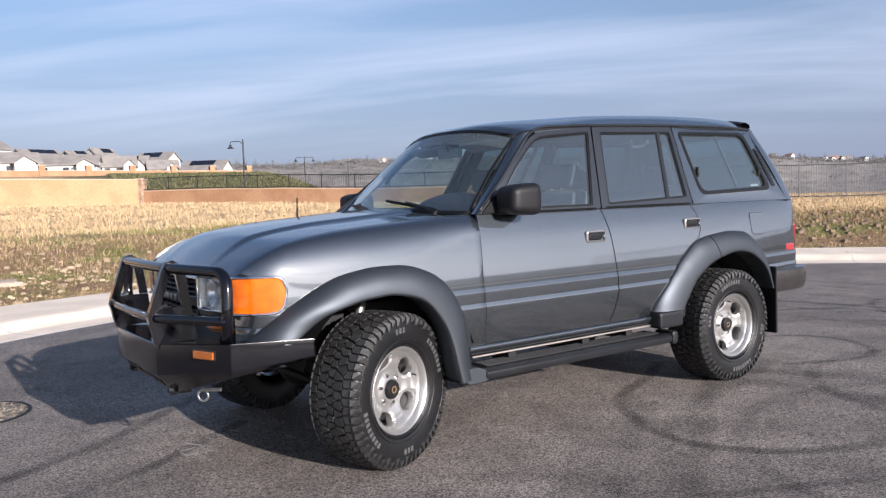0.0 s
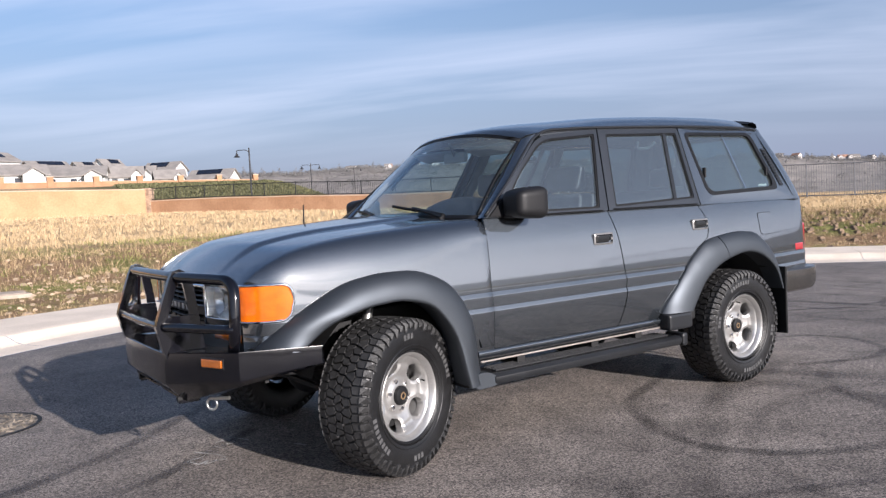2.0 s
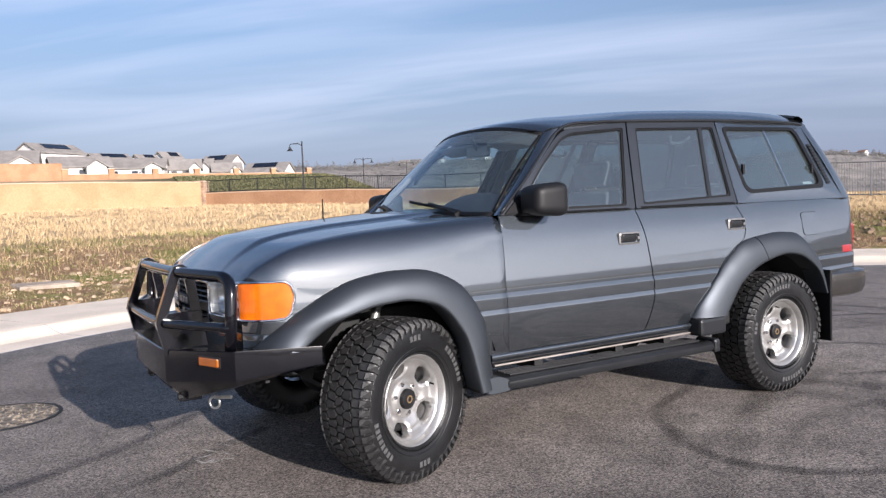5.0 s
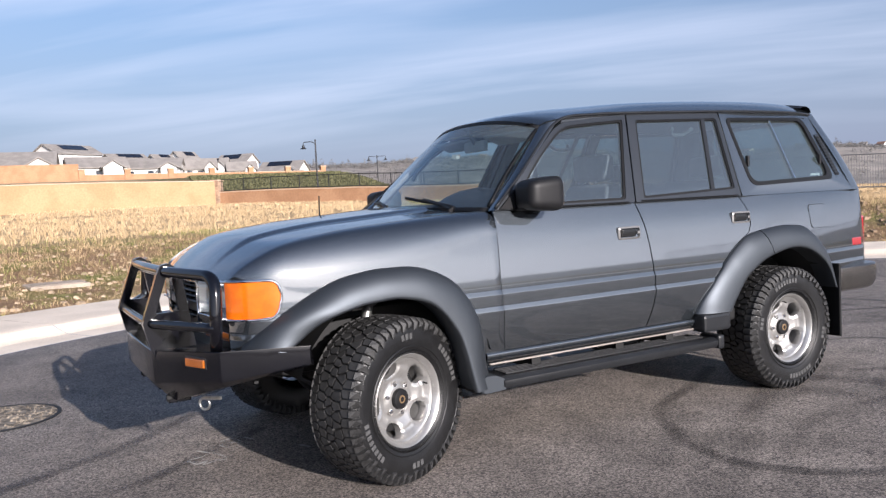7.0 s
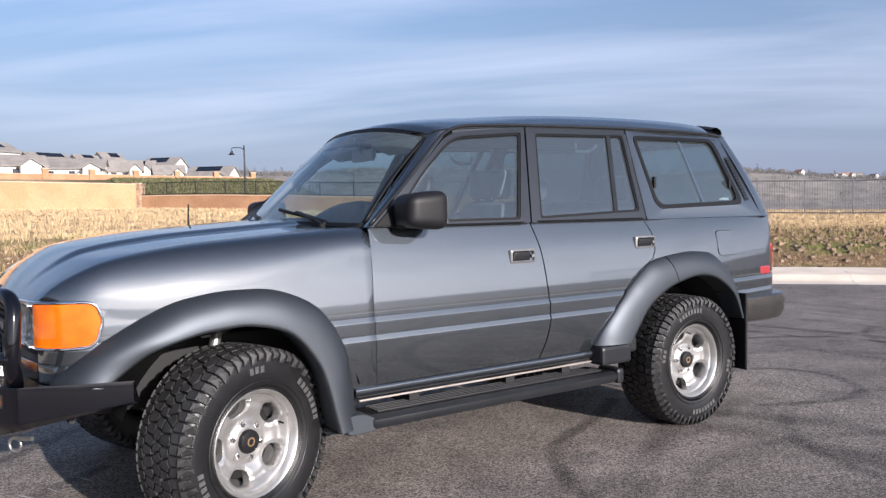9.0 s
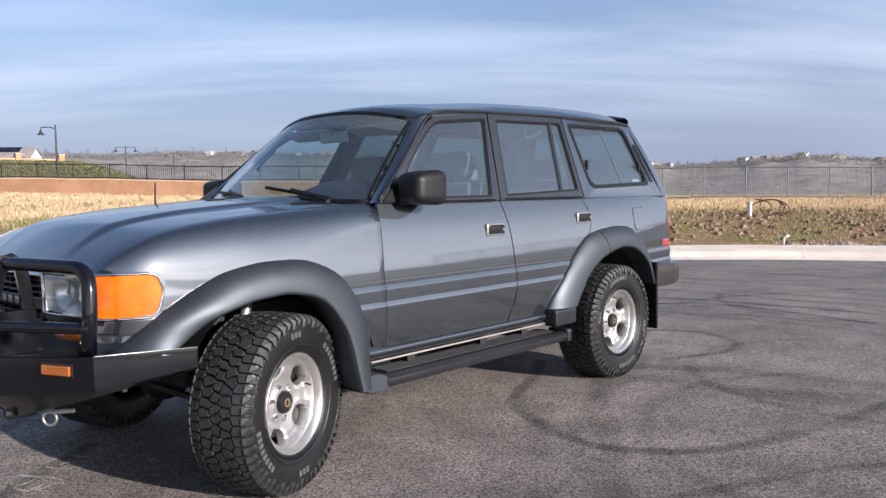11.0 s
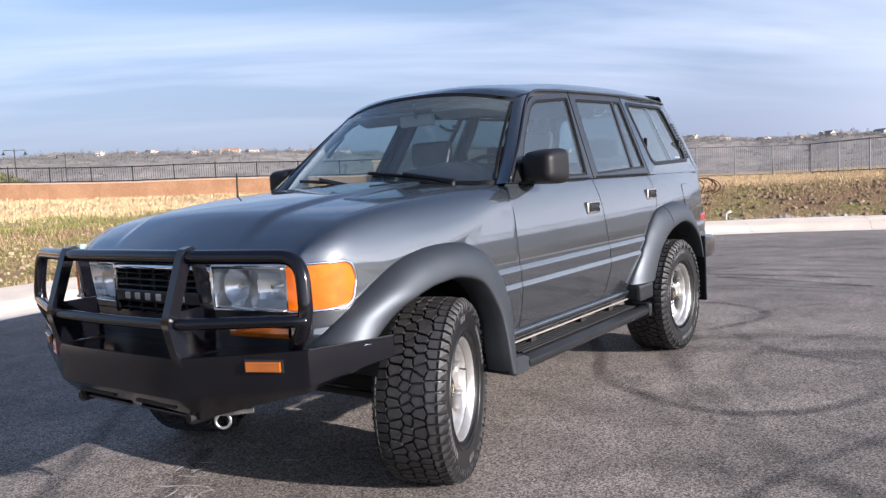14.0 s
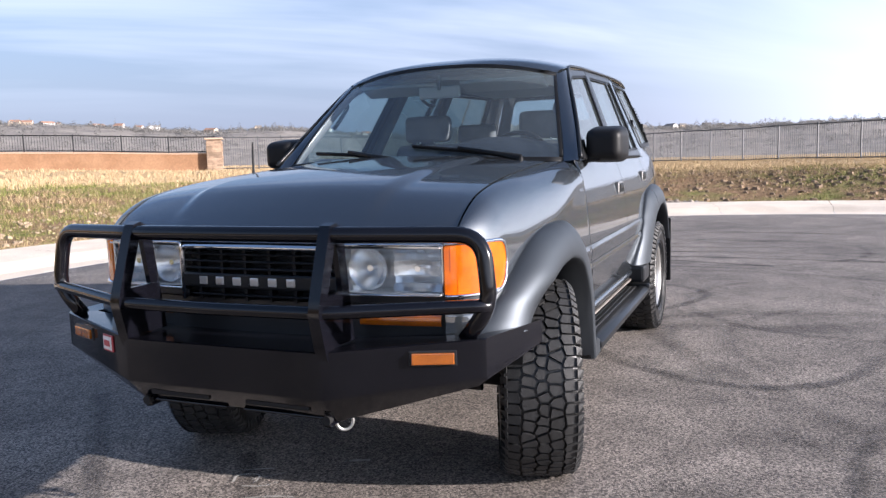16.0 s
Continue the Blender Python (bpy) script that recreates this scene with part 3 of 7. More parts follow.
# ---- walls, iron fences, pillar ----


def wall_run(name, label, a, b, high, thick, mat, cap_mat, base_drop=0.5, bay=0.40, course=0.20):
    """A block wall between two plan points that follows the ground, with a cap."""
    ob = empty(name, label, "wall", kind="structure")
    av, bv = Vector((*a, 0)), Vector((*b, 0))
    L = (bv - av).length
    d = (bv - av) / L
    nrm = Vector((-d.y, d.x, 0))
    n = max(2, int(L / 2.0))
    vs, fs, cs, cf = [], [], [], []
    for i in range(n + 1):
        p = av + d * (L * i / n)
        g = height(p.x, p.y)
        for side in (-1, 1):
            q = p + nrm * side * thick / 2
            vs += [(q.x, q.y, g - base_drop), (q.x, q.y, g + high)]
            q = p + nrm * side * (thick / 2 + 0.035)
            cs += [(q.x, q.y, g + high + 0.002), (q.x, q.y, g + high + 0.062)]
    for i in range(n):
        k = 4 * i
        for f, x in ((fs, k), (cf, k)):
            f += [(x, x + 4, x + 5, x + 1), (x + 2, x + 3, x + 7, x + 6), (x + 1, x + 5, x + 7, x + 3), (x, x + 2, x + 6, x + 4)]
    for f in (fs, cf):
        f += [(0, 1, 3, 2), (4 * n, 4 * n + 2, 4 * n + 3, 4 * n + 1)]
    mesh_object("blockwork", vs, fs, mat, ob)
    mesh_object("cap", cs, cf, cap_mat, ob)
    # recessed-joint courses: thin proud bands of block on the near face
    bands, bf = [], []
    k = 0
    z = 0.02
    while z < high - 0.05:
        for i in range(n):
            p0, p1 = av + d * (L * i / n), av + d * (L * (i + 1) / n)
            g0, g1 = height(p0.x, p0.y), height(p1.x, p1.y)
            side = -nrm * (thick / 2 + 0.008)
            q0, q1 = p0 + side, p1 + side
            bands += [(q0.x, q0.y, g0 + z), (q1.x, q1.y, g1 + z), (q1.x, q1.y, g1 + z + course - 0.02), (q0.x, q0.y, g0 + z + course - 0.02)]
            bf.append((k, k + 1, k + 2, k + 3)); k += 4
        z += course
    mesh_object("block_course", bands, bf, mat, ob)
    return ob


def iron_fence(name, label, pts, high, lift, gap=0.12, every=2.44, mat=FENCE_IRON):
    """Black iron fence on plan points: posts, two rails, and pickets."""
    ob = empty(name, label, "fence")
    vs, fs = [], []

    def bar(store, faces, p, q, w):
        k = len(store)
        d = (q - p).normalized()
        u = d.orthogonal().normalized() * w / 2
        v = d.cross(u).normalized() * w / 2
        for c in (p, q):
            store += [c - u - v, c + u - v, c + u + v, c - u + v]
        faces += [(k + i, k + (i + 1) % 4, k + 4 + (i + 1) % 4, k + 4 + i) for i in range(4)]
        faces += [(k + 3, k + 2, k + 1, k), (k + 4, k + 5, k + 6, k + 7)]
    for a, b in zip(pts, pts[1:]):
        av, bv = Vector((*a, 0)), Vector((*b, 0))
        L = (bv - av).length
        d = (bv - av) / L
        n = max(1, round(L / every))
        tops = []
        for i in range(n + 1):
            p = av + d * (L * i / n)
            p.z = height(p.x, p.y) + lift
            tops.append(p)
            pv, pf = [], []
            bar(pv, pf, p - Vector((0, 0, 0.25)), p + Vector((0, 0, high + 0.06)), 0.065)
            mesh_object("post", pv, pf, mat, ob)
        for p, q in zip(tops, tops[1:]):
            for dz in (0.08, high):
                rv, rf = [], []
                bar(rv, rf, p + Vector((0, 0, dz)), q + Vector((0, 0, dz)), 0.042)
                mesh_object("rail", rv, rf, mat, ob)
            m = int((q - p).length / gap)
            for j in range(1, m):
                c = p.lerp(q, j / m)
                bar(vs, fs, c + Vector((0, 0, 0.05)), c + Vector((0, 0, high)), 0.016)
    tagged(mesh_object("infill", vs, fs, mat, ob), kind="stuff")
    return ob


W0, W1, W2 = (-22.0, 46.5), (11.6, 55.0), (31.6, 27.2)
wall_run("wall_1", "tall tan split-block wall with a flat cap", W0, W1, 1.78, 0.22, BLOCK, CAP)
wall_run("wall_2", "low brown block wall under an iron fence", W1, W2, 0.92, 0.22, BLOCK_RED, CAP)
iron_fence("iron_fence", "black iron picket fence on the low block wall", [W1, W2], 0.90, 0.98, 0.13, mat=IRON)
iron_fence("iron_fence", "black iron picket fence along the dry field", [W2, (48.5, 7.0), (36.8, -7.5), (24, -24)], 1.80, 0.03)


def pillar(at, w, high, label):
    z = height(*at)
    ob = empty("stone_pillar", label, "pillar", at=pose(at[0], at[1], z, 0, 0, math.degrees(math.atan2(W2[1] - W1[1], W2[0] - W1[0]))))
    part("core", box_bm((-w / 2 + 0.02, -w / 2 + 0.02, -0.3), (w / 2 - 0.02, w / 2 - 0.02, high)), STONE, ob)
    rng = random.Random(4)
    n = int(high / 0.115)
    for i in range(n):
        for side in range(4):
            cut = 0.5 + rng.uniform(-0.16, 0.16)
            for lo, hi in ((0, cut), (cut, 1)):
                x0, x1 = -w / 2 + w * lo + 0.006, -w / 2 + w * hi - 0.006
                d = rng.uniform(0.015, 0.04)
                bm = box_bm((x0, -w / 2 - d, i * 0.115 + 0.006), (x1, -w / 2 + 0.03, (i + 1) * 0.115 - 0.006))
                bmesh.ops.rotate(bm, cent=(0, 0, 0), matrix=Matrix.Rotation(side * math.pi / 2, 3, "Z"), verts=bm.verts)
                part("stone", bm, STONE, ob)
    part("capstone", box_bm((-w / 2 - 0.08, -w / 2 - 0.08, high), (w / 2 + 0.08, w / 2 + 0.08, high + 0.10), 0.015), CAP, ob)
    return ob


pillar(W2, 0.82, 1.72, "tan ledge-stone pillar with a flat cap ending the wall")
pillar(W1, 0.55, 1.80, "brown block pier where the tall wall meets the fence")


def street_lamp(x, y, top, arms, label, spread=0.9):
    z = height(x, y)
    h = top - z
    ob = empty("street_lamp", label, "street lamp", "lamps beyond the wall", at=pose(x, y, z, 0, 0, -25))
    part("base", lathe_bm([(0.0, -0.1), (0.17, -0.1), (0.17, 0.35), (0.12, 0.45), (0.0, 0.45)], 16, "z"), IRON, ob)
    part("pole", tube_bm([(0, 0, 0.3), (0, 0, h * 0.5), (0, 0, h + 0.15)], [0.085, 0.075, 0.06], 10), IRON, ob)
    for s in arms:
        a = part("arm", tube_bm(rounded([(0, 0, h - 0.25), (s * 0.3, 0, h - 0.02), (s * spread, 0, h - 0.06), (s * spread, 0, h - 0.3)], 0.2), 0.035, 8), IRON, ob)
        part("shade", lathe_bm([(0.03, h - 0.28), (0.09, h - 0.34), (0.13, h - 0.50), (0.27, h - 0.62), (0.27, h - 0.65), (0.0, h - 0.63)], 20, "z"), IRON, a).location = (s * spread, 0, 0)
    return ob


street_lamp(21.95, 61.4, 7.15, (-1,), "black iron street lamp with one bell shade", 1.05)
street_lamp(46.5, 101.0, 8.45, (-1, 1), "black iron street lamp with two bell shades", 1.25)
street_lamp(77.9, 145.8, 10.6, (-1, 1), "black iron street lamp with two bell shades", 1.5)
street_lamp(112, 210, 11.2, (-1, 1), "small far black street lamp with two shades", 1.5)

# ---- the car ----
# x runs from nose (-) to tail (+), s is the half width out from the middle line, z up
car = empty("car", "dark grey metallic off-road wagon with a black bull bar", "car", at=pose(0, 0.03, 0.016))
HUB_Z, TYRE_R, AXLE_F, AXLE_R = 0.373, 0.405, -1.425, 1.425
HOOD_EDGE = [(-2.165, 0.995), (-2.12, 1.045), (-2.05, 1.095), (-1.92, 1.150), (-1.65, 1.196), (-1.35, 1.222), (-0.98, 1.248), (-0.80, 1.255)]
BASE_W = [(0.30, 0.838), (0.45, 0.830), (0.55, 0.863), (0.70, 0.899), (0.85, 0.914), (0.92, 0.910), (1.00, 0.903), (1.07, 0.895), (1.12, 0.887), (1.17, 0.875), (1.22, 0.860), (1.25, 0.849), (1.27, 0.841)]
ARCH_F = [(-2.13, 0.700), (-2.10, 0.740), (-1.95, 0.855), (-1.74, 0.966), (-1.58, 1.005), (-1.44, 1.015), (-1.27, 1.000), (-1.09, 0.910), (-0.975, 0.735), (-0.915, 0.504), (-0.885, 0.37)]
LIP_F = [(-1.96, 0.690), (-1.915, 0.722), (-1.80, 0.804), (-1.64, 0.852), (-1.53, 0.866), (-1.41, 0.868), (-1.245, 0.820), (-1.13, 0.690), (-1.08, 0.570), (-1.05, 0.44), (-1.03, 0.36)]
ARCH_R = [(0.60, 0.555), (0.66, 0.66), (0.835, 0.845), (0.96, 0.945), (1.09, 1.012), (1.37, 1.046), (1.54, 1.042), (1.66, 1.018), (1.80, 0.910), (1.87, 0.77), (1.915, 0.610)]
LIP_R = [(0.836, 0.555), (0.87, 0.61), (0.965, 0.730), (1.06, 0.797), (1.18, 0.853), (1.36, 0.895), (1.48, 0.900), (1.60, 0.876), (1.72, 0.812), (1.80, 0.735), (1.865, 0.600)]


def half_width(x, z):
    w = lerp_table(BASE_W, z)
    w -= 0.014
    # two pressed lines along the flank: a sloping bevel under a fine groove
    for z0 in (0.742, 0.825):
        w += 0.010 * (1 - min(1, max(0, (z - z0) / 0.024)))
        if z0 + 0.0245 < z < z0 + 0.0295:
            w -= 0.0035
    w -= 0.060 * (max(0, -1.15 - x) / 0.85) ** 2 + 0.100 * (max(0, x - 1.1) / 1.3) ** 2
    if x < -1.95:
        u = min(1, (-1.95 - x) / 0.212)
        w = 0.67 + (w - 0.67) * (1 - u ** 2.4) ** (1 / 2.0)
    if x > 2.375:
        u = min(1, (x - 2.375) / 0.135)
        w = 0.72 + (w - 0.72) * (1 - u ** 2.2) ** (1 / 2.2)
    return w


def upper_width(x, z):
    f = (z - 1.26) / 0.53
    return 0.848 - 0.226 * f + 0.012 * math.sin(math.pi * min(1, max(0, f))) - 0.056 * (max(0, x - 1.2) / 0.9) ** 2


def nose_x(s):
    if s <= 0.67:
        return -2.162 - 0.055 * (1 - (s / 0.67) ** 2)
    lo, hi = -2.162, -1.90
    for _ in range(24):
        mid = (lo + hi) / 2
        if half_width(mid, 0.93) > s:
            hi = mid
        else:
            lo = mid
    return (lo + hi) / 2


def grid_bm(rows, bm=None):
    """A sheet through rows of points of equal length."""
    bm = bm or bmesh.new()
    vs = [[bm.verts.new(p) for p in r] for r in rows]
    for a, b in zip(vs, vs[1:]):
        for i in range(len(a) - 1):
            bm.faces.new((a[i], a[i + 1], b[i + 1], b[i]))
    return bm


def finish(bm, thick=0.0, outward=None):
    """Welds, turns the faces outward, and folds the free edges in by a given depth."""
    bmesh.ops.remove_doubles(bm, verts=bm.verts, dist=0.0008)
    bmesh.ops.dissolve_degenerate(bm, edges=bm.edges, dist=0.0004)
    bmesh.ops.recalc_face_normals(bm, faces=bm.faces)
    if outward is not None and bm.faces:
        bm.normal_update()
        tot = sum((f.normal.dot(Vector(outward)) * f.calc_area() for f in bm.faces))
        if tot < 0:
            bmesh.ops.reverse_faces(bm, faces=bm.faces)
    if thick:
        edges = [e for e in bm.edges if e.is_boundary]
        bm.normal_update()
        moved = {v: -v.normal * thick for e in edges for v in e.verts}
        ret = bmesh.ops.extrude_edge_only(bm, edges=edges)
        old = {tuple(round(c, 5) for c in v.co): d for v, d in moved.items()}
        for v in (g for g in ret["geom"] if isinstance(g, bmesh.types.BMVert)):
            v.co += old.get(tuple(round(c, 5) for c in v.co), Vector())
        bmesh.ops.recalc_face_normals(bm, faces=bm.faces)
    return bm


SIDES = (1, -1)     # 1: the driver's side (y negative), -1: the far side
Z_ROWS = [0.528, 0.545, 0.60, 0.66, 0.715] + [round(b + d, 4) for b in (0.742, 0.825) for d in (-0.005, -0.001, 0.001, 0.006, 0.018, 0.0235, 0.0250, 0.0270, 0.0290, 0.0305, 0.036)] + [0.88, 0.92, 0.97, 1.02, 1.07, 1.12, 1.16, 1.19, 1.215, 1.235, 1.25]


def side_panel(name, x0, x1, side, rows, low=None, top=None, nx=30, label="", edge=None, mat=None):
    """A body panel on the side surface between two cuts."""
    def pt(x, z):
        zz = z
        if low:
            zz = max(zz, low(x))
        if top:
            zz = min(zz, top(x))
        return (x, -side * half_width(x, zz), zz)
    cut0, cut1 = (x0 if callable(x0) else (lambda z: x0)), (x1 if callable(x1) else (lambda z: x1))
    grid = [[pt(cut0(z) + (cut1(z) - cut0(z)) * i / nx, z) for i in range(nx + 1)] for z in rows]
    bm = finish(grid_bm(grid), 0.012, (0, -side, 0))
    return part(name, bm, mat or PAINT, car, label, True, 30)


def door_front(z):
    return lerp_table([(0.45, -0.782), (0.50, -0.786), (0.65, -0.806), (0.83, -0.817), (1.03, -0.814), (1.25, -0.806)], z) + 0.004


def door_mid(z):
    return lerp_table([(0.50, 0.190), (0.56, 0.218), (0.66, 0.243), (0.76, 0.252), (0.88, 0.246), (1.08, 0.220), (1.18, 0.196), (1.25, 0.176)], z)


def door_back(z):
    return lerp_table([(0.50, 0.56), (0.58, 0.62), (0.70, 0.70), (0.85, 0.835), (0.95, 0.95), (1.02, 1.085), (1.10, 1.115), (1.17, 1.104), (1.25, 1.060)], z)


def curve_low(table):
    return lambda x: lerp_table(table, x)


def build_side(side):
    # fender: from the bull bar back to the door, over the arch, and over the top to the bonnet gap
    xs = [-2.158, -2.150, -2.135, -2.115, -2.09, -2.06, -2.03, -1.995] + [-1.96 + 0.03 * i for i in range(38)] + [-0.834]
    xs = sorted(x for x in set(xs) if x <= -0.834)
    rows_z = [0.44, 0.50, 0.54] + Z_ROWS[2:]

    def fender_low(x):
        if x < -2.10:
            return 0.70
        if x > -0.93:
            return 0.44
        return lerp_table(ARCH_F, x) - 0.035
    cols = []
    for x in xs:
        edge = lerp_table(HOOD_EDGE, x)
        shoulder = edge - (0.125 + 0.120 * step(-x, 0.86, 1.50)) * (0.50 + 0.50 * step(x, -2.1, -1.75))
        lo = fender_low(x)
        col = []
        for z in rows_z:
            zz = min(max(z, lo), shoulder)
            xx = door_front(zz) - 0.010 if x > -0.84 else x
            col.append((xx, -side * half_width(xx, zz), zz))
        w = half_width(x, shoulder)
        inner = min(0.739, w - 0.002)
        for k in range(1, 11):
            a = math.pi / 2 * k / 10
            f, g = math.cos(a) ** (2 / 2.05), math.sin(a) ** (2 / 2.05)
            xx = door_front(1.2) - 0.010 if x > -0.84 else x
            col.append((xx, -side * (inner + (w - inner) * f), shoulder + (edge - shoulder) * g))
        cols.append(col)
    # tongue that runs in under the door's front corner and the windscreen pillar
    cols.append([(max(p[0], -0.83) + 0.085, p[1] * 0.968, p[2] - 0.006) for p in cols[-1]])
    bm = grid_bm(cols)
    part("fender", finish(bm, 0.012, (0, -side, 0.3)), PAINT, car, smooth=True, angle=40)

    side_panel("front_door", door_front, lambda z: door_mid(z) - 0.004, side, Z_ROWS, nx=26)
    side_panel("rear_door", lambda z: door_mid(z) + 0.004, lambda z: door_back(z) - 0.004, side, Z_ROWS, nx=26)

    # rear quarter below the glass line
    xs = [0.60 + 0.03 * i for i in range(56)] + [2.28, 2.32, 2.36, 2.39, 2.42, 2.445, 2.465, 2.48, 2.495, 2.503, 2.509]
    rows = [0.60, 0.66] + Z_ROWS[4:]

    def arch_low(x):
        if x > 1.90:
            return 0.60
        return max(0.60, lerp_table(ARCH_R, x) - 0.035)
    cols = []
    for x in xs:
        col = []
        for z in rows:
            zz = max(z, arch_low(x))
            # the panel begins behind the door's curved edge
            xx = max(x, door_back(zz) + 0.004)
            col.append((xx, -side * half_width(xx, zz), zz))
        cols.append(col)
    part("quarter_panel", finish(grid_bm(cols), 0.012, (0, -side, 0)), PAINT, car, smooth=True, angle=40)

    # rocker, and a pale strip that paints the sunlit line below it
    part("rocker", finish(grid_bm([[(x, -side * (half_width(0, 0.53) + d), z) for d, z in ((-0.03, 0.536), (-0.006, 0.526), (0.006, 0.519), (0.009, 0.512), (0.006, 0.500), (-0.002, 0.485), (-0.014, 0.470), (-0.05, 0.462))] for x in [-0.90 + 0.1 * i for i in range(17)]]), 0, (0, -side, 0)), PAINT, car, smooth=True, angle=50)
    part("sill_strip", box_bm((-0.88, -side * 0.856 - 0.007, 0.459), (0.64, -side * 0.856 + 0.007, 0.468), 0.002), SILL, car, "pale strip painting the sunlit line under the sill")
    # wheel arch flares
    for arch, lip, cut in ((ARCH_F, LIP_F, None), (ARCH_R, LIP_R, 4.35)):
        n = 46
        k = len(arch) - 1

        def along(table, f):
            return lerp_table([(i, p[0]) for i, p in enumerate(table)], f), lerp_table([(i, p[1]) for i, p in enumerate(table)], f)
        spans = [(0, k)] if cut is None else [(0, cut - 0.012), (cut + 0.012, k)]
        for a0, a1 in spans:
            m = int(n * (a1 - a0) / k)
            rows = []
            for i in range(m + 1):
                f = a0 + (a1 - a0) * i / m
                ox, oz = along(arch, f)
                ix, iz = along(lip, f)
                out = 0.966 if arch is ARCH_F else 0.958
                w0 = half_width(min(ox, 2.2), oz) + 0.001
                out -= 0.035 * step(-ox, 1.85, 2.12) if arch is ARCH_F else 0.0
                row = []
                for u, lift in ((0.0, -0.012), (0.0, 0.10), (0.04, 0.26), (0.15, 0.50), (0.32, 0.74), (0.52, 0.89), (0.72, 0.97), (0.90, 1.0), (0.97, 0.985), (1.0, 0.92)):
                    row.append((ox + (ix - ox) * u, -side * (w0 + (out - w0) * lift), oz + (iz - oz) * u))
                row.append((ix + (ix - ox) * 0.02, -side * (out - 0.05), iz + (iz - oz) * 0.02))
                row.append((ix + (ix - ox) * 0.01, -side * (out - 0.14), iz + (iz - oz) * 0.01))
                rows.append(row)
            part("wheel_arch_flare", finish(grid_bm(rows), 0, (0, -side, 0)), FLARE, car, smooth=True, angle=60)
    # inner wheel arches
    for ax in (AXLE_F, AXLE_R):
        rows = []
        for i in range(25):
            a = radians(16 + 148 * i / 24)
            r = 0.53
            p = (ax + 0.03 * (1 if ax < 0 else -1) + r * math.cos(a), HUB_Z + 0.030 + r * 0.98 * math.sin(a))
            rows.append([(p[0], -side * s, p[1]) for s in (0.46, 0.60, 0.75, 0.885)])
        bm = grid_bm(rows)
        face = [bm.verts.new(r[0]) for r in rows]
        bm.faces.new(face)
        part("wheel_arch_liner", finish(bm), UNDER, car, smooth=True, angle=40)
    # mud guards
    part("mud_flap", box_bm((1.885, -side * 0.80 - 0.165, 0.262), (1.905, -side * 0.80 + 0.14, 0.76), 0.008), RUBBER, car, "black rubber mud flap")
    part("mud_flap", box_bm((-1.035, -side * 0.80 - 0.145, 0.355), (-1.015, -side * 0.80 + 0.13, 0.62), 0.008), RUBBER, car, "black rubber mud flap")
    part("flare_foot", box_bm((0.60, -side * 0.885 - 0.06, 0.445), (0.835, -side * 0.885 + 0.05, 0.552), 0.02), TRIM, car)
    # running board
    x0, x1 = -0.86, 0.70
    sec = [(0.74, 0.375), (0.74, 0.402), (0.78, 0.406), (0.895, 0.404), (0.905, 0.409), (0.940, 0.408), (0.962, 0.392), (0.964, 0.372), (0.950, 0.350), (0.92, 0.344), (0.80, 0.346)]
    bm = bmesh.new()
    loops = []
    for x in (x0, x0 + 0.012, x1 - 0.012, x1):
        k = 0.94 if x in (x0, x1) else 1.0
        loops.append([bm.verts.new((x, -side * (0.85 + (s - 0.85) * k), 0.375 + (z - 0.375) * k)) for s, z in sec])
    for a, b in zip(loops, loops[1:]):
        for i in range(len(sec)):
            bm.faces.new((a[i], a[(i + 1) % len(sec)], b[(i + 1) % len(sec)], b[i]))
    bm.faces.new(loops[0]); bm.faces.new(loops[-1])
    board = part("running_board", finish(bm), TRIM, car, "dark grey running board with ribbed black tread", True, 35)
    for j in range(5):
        s = 0.770 + 0.027 * j
        part("tread_rib", box_bm((x0 + 0.06, -side * s - 0.007, 0.404), (x1 - 0.05, -side * s + 0.007, 0.4135), 0.002), RIB, board)
    part("end_cap", box_bm((x1 - 0.005, -side * 0.88 - 0.087, 0.338), (x1 + 0.05, -side * 0.88 + 0.07, 0.425), 0.02), TRIM, board)
    # moulded foot that carries the front flare on to the step
    bm = bmesh.new()
    foot = [(-1.000, 0.425), (-0.950, 0.430), (-0.905, 0.426), (-0.868, 0.412), (-0.838, 0.392), (-0.828, 0.370), (-0.832, 0.350), (-0.850, 0.341), (-0.910, 0.337), (-0.975, 0.336), (-0.992, 0.345)]
    rings = []
    for d, k in ((0.860, 1.0), (0.934, 1.0), (0.946, 0.97), (0.951, 0.90)):
        rings.append([bm.verts.new((-0.90 + (px + 0.90) * k, -side * d, 0.40 + (pz - 0.40) * k)) for px, pz in foot])
    for a, b in zip(rings, rings[1:]):
        for i in range(len(foot)):
            bm.faces.new((a[i], a[(i + 1) % len(foot)], b[(i + 1) % len(foot)], b[i]))
    bm.faces.new(rings[-1])
    part("flare_foot", finish(bm), FLARE, board, smooth=True, angle=30)
    for x in (-0.55, 0.05, 0.45):
        part("bracket", box_bm((x - 0.03, -side * 0.70 - 0.11, 0.39), (x + 0.03, -side * 0.70 + 0.11, 0.45), 0.005), UNDER, board)
    # window frames and glass

    def up(x, z, inset=0.0):
        return (x, -side * (upper_width(x, z) - inset), z)

    def ring(name, outer, inner, r_out, r_in, mat=TRIM, inset=0.0):
        o = rounded2(outer, r_out)
        i = rounded2(inner, r_in)
        bm = bmesh.new()
        a = [bm.verts.new(up(*p, inset)) for p in o]
        b = [bm.verts.new(up(*p, inset)) for p in i]
        c = [bm.verts.new(up(*p, inset + 0.028)) for p in i]
        d = [bm.verts.new(up(*p, inset + 0.03)) for p in o]
        m = len(o)
        for j in range(m):
            k = (j + 1) % m
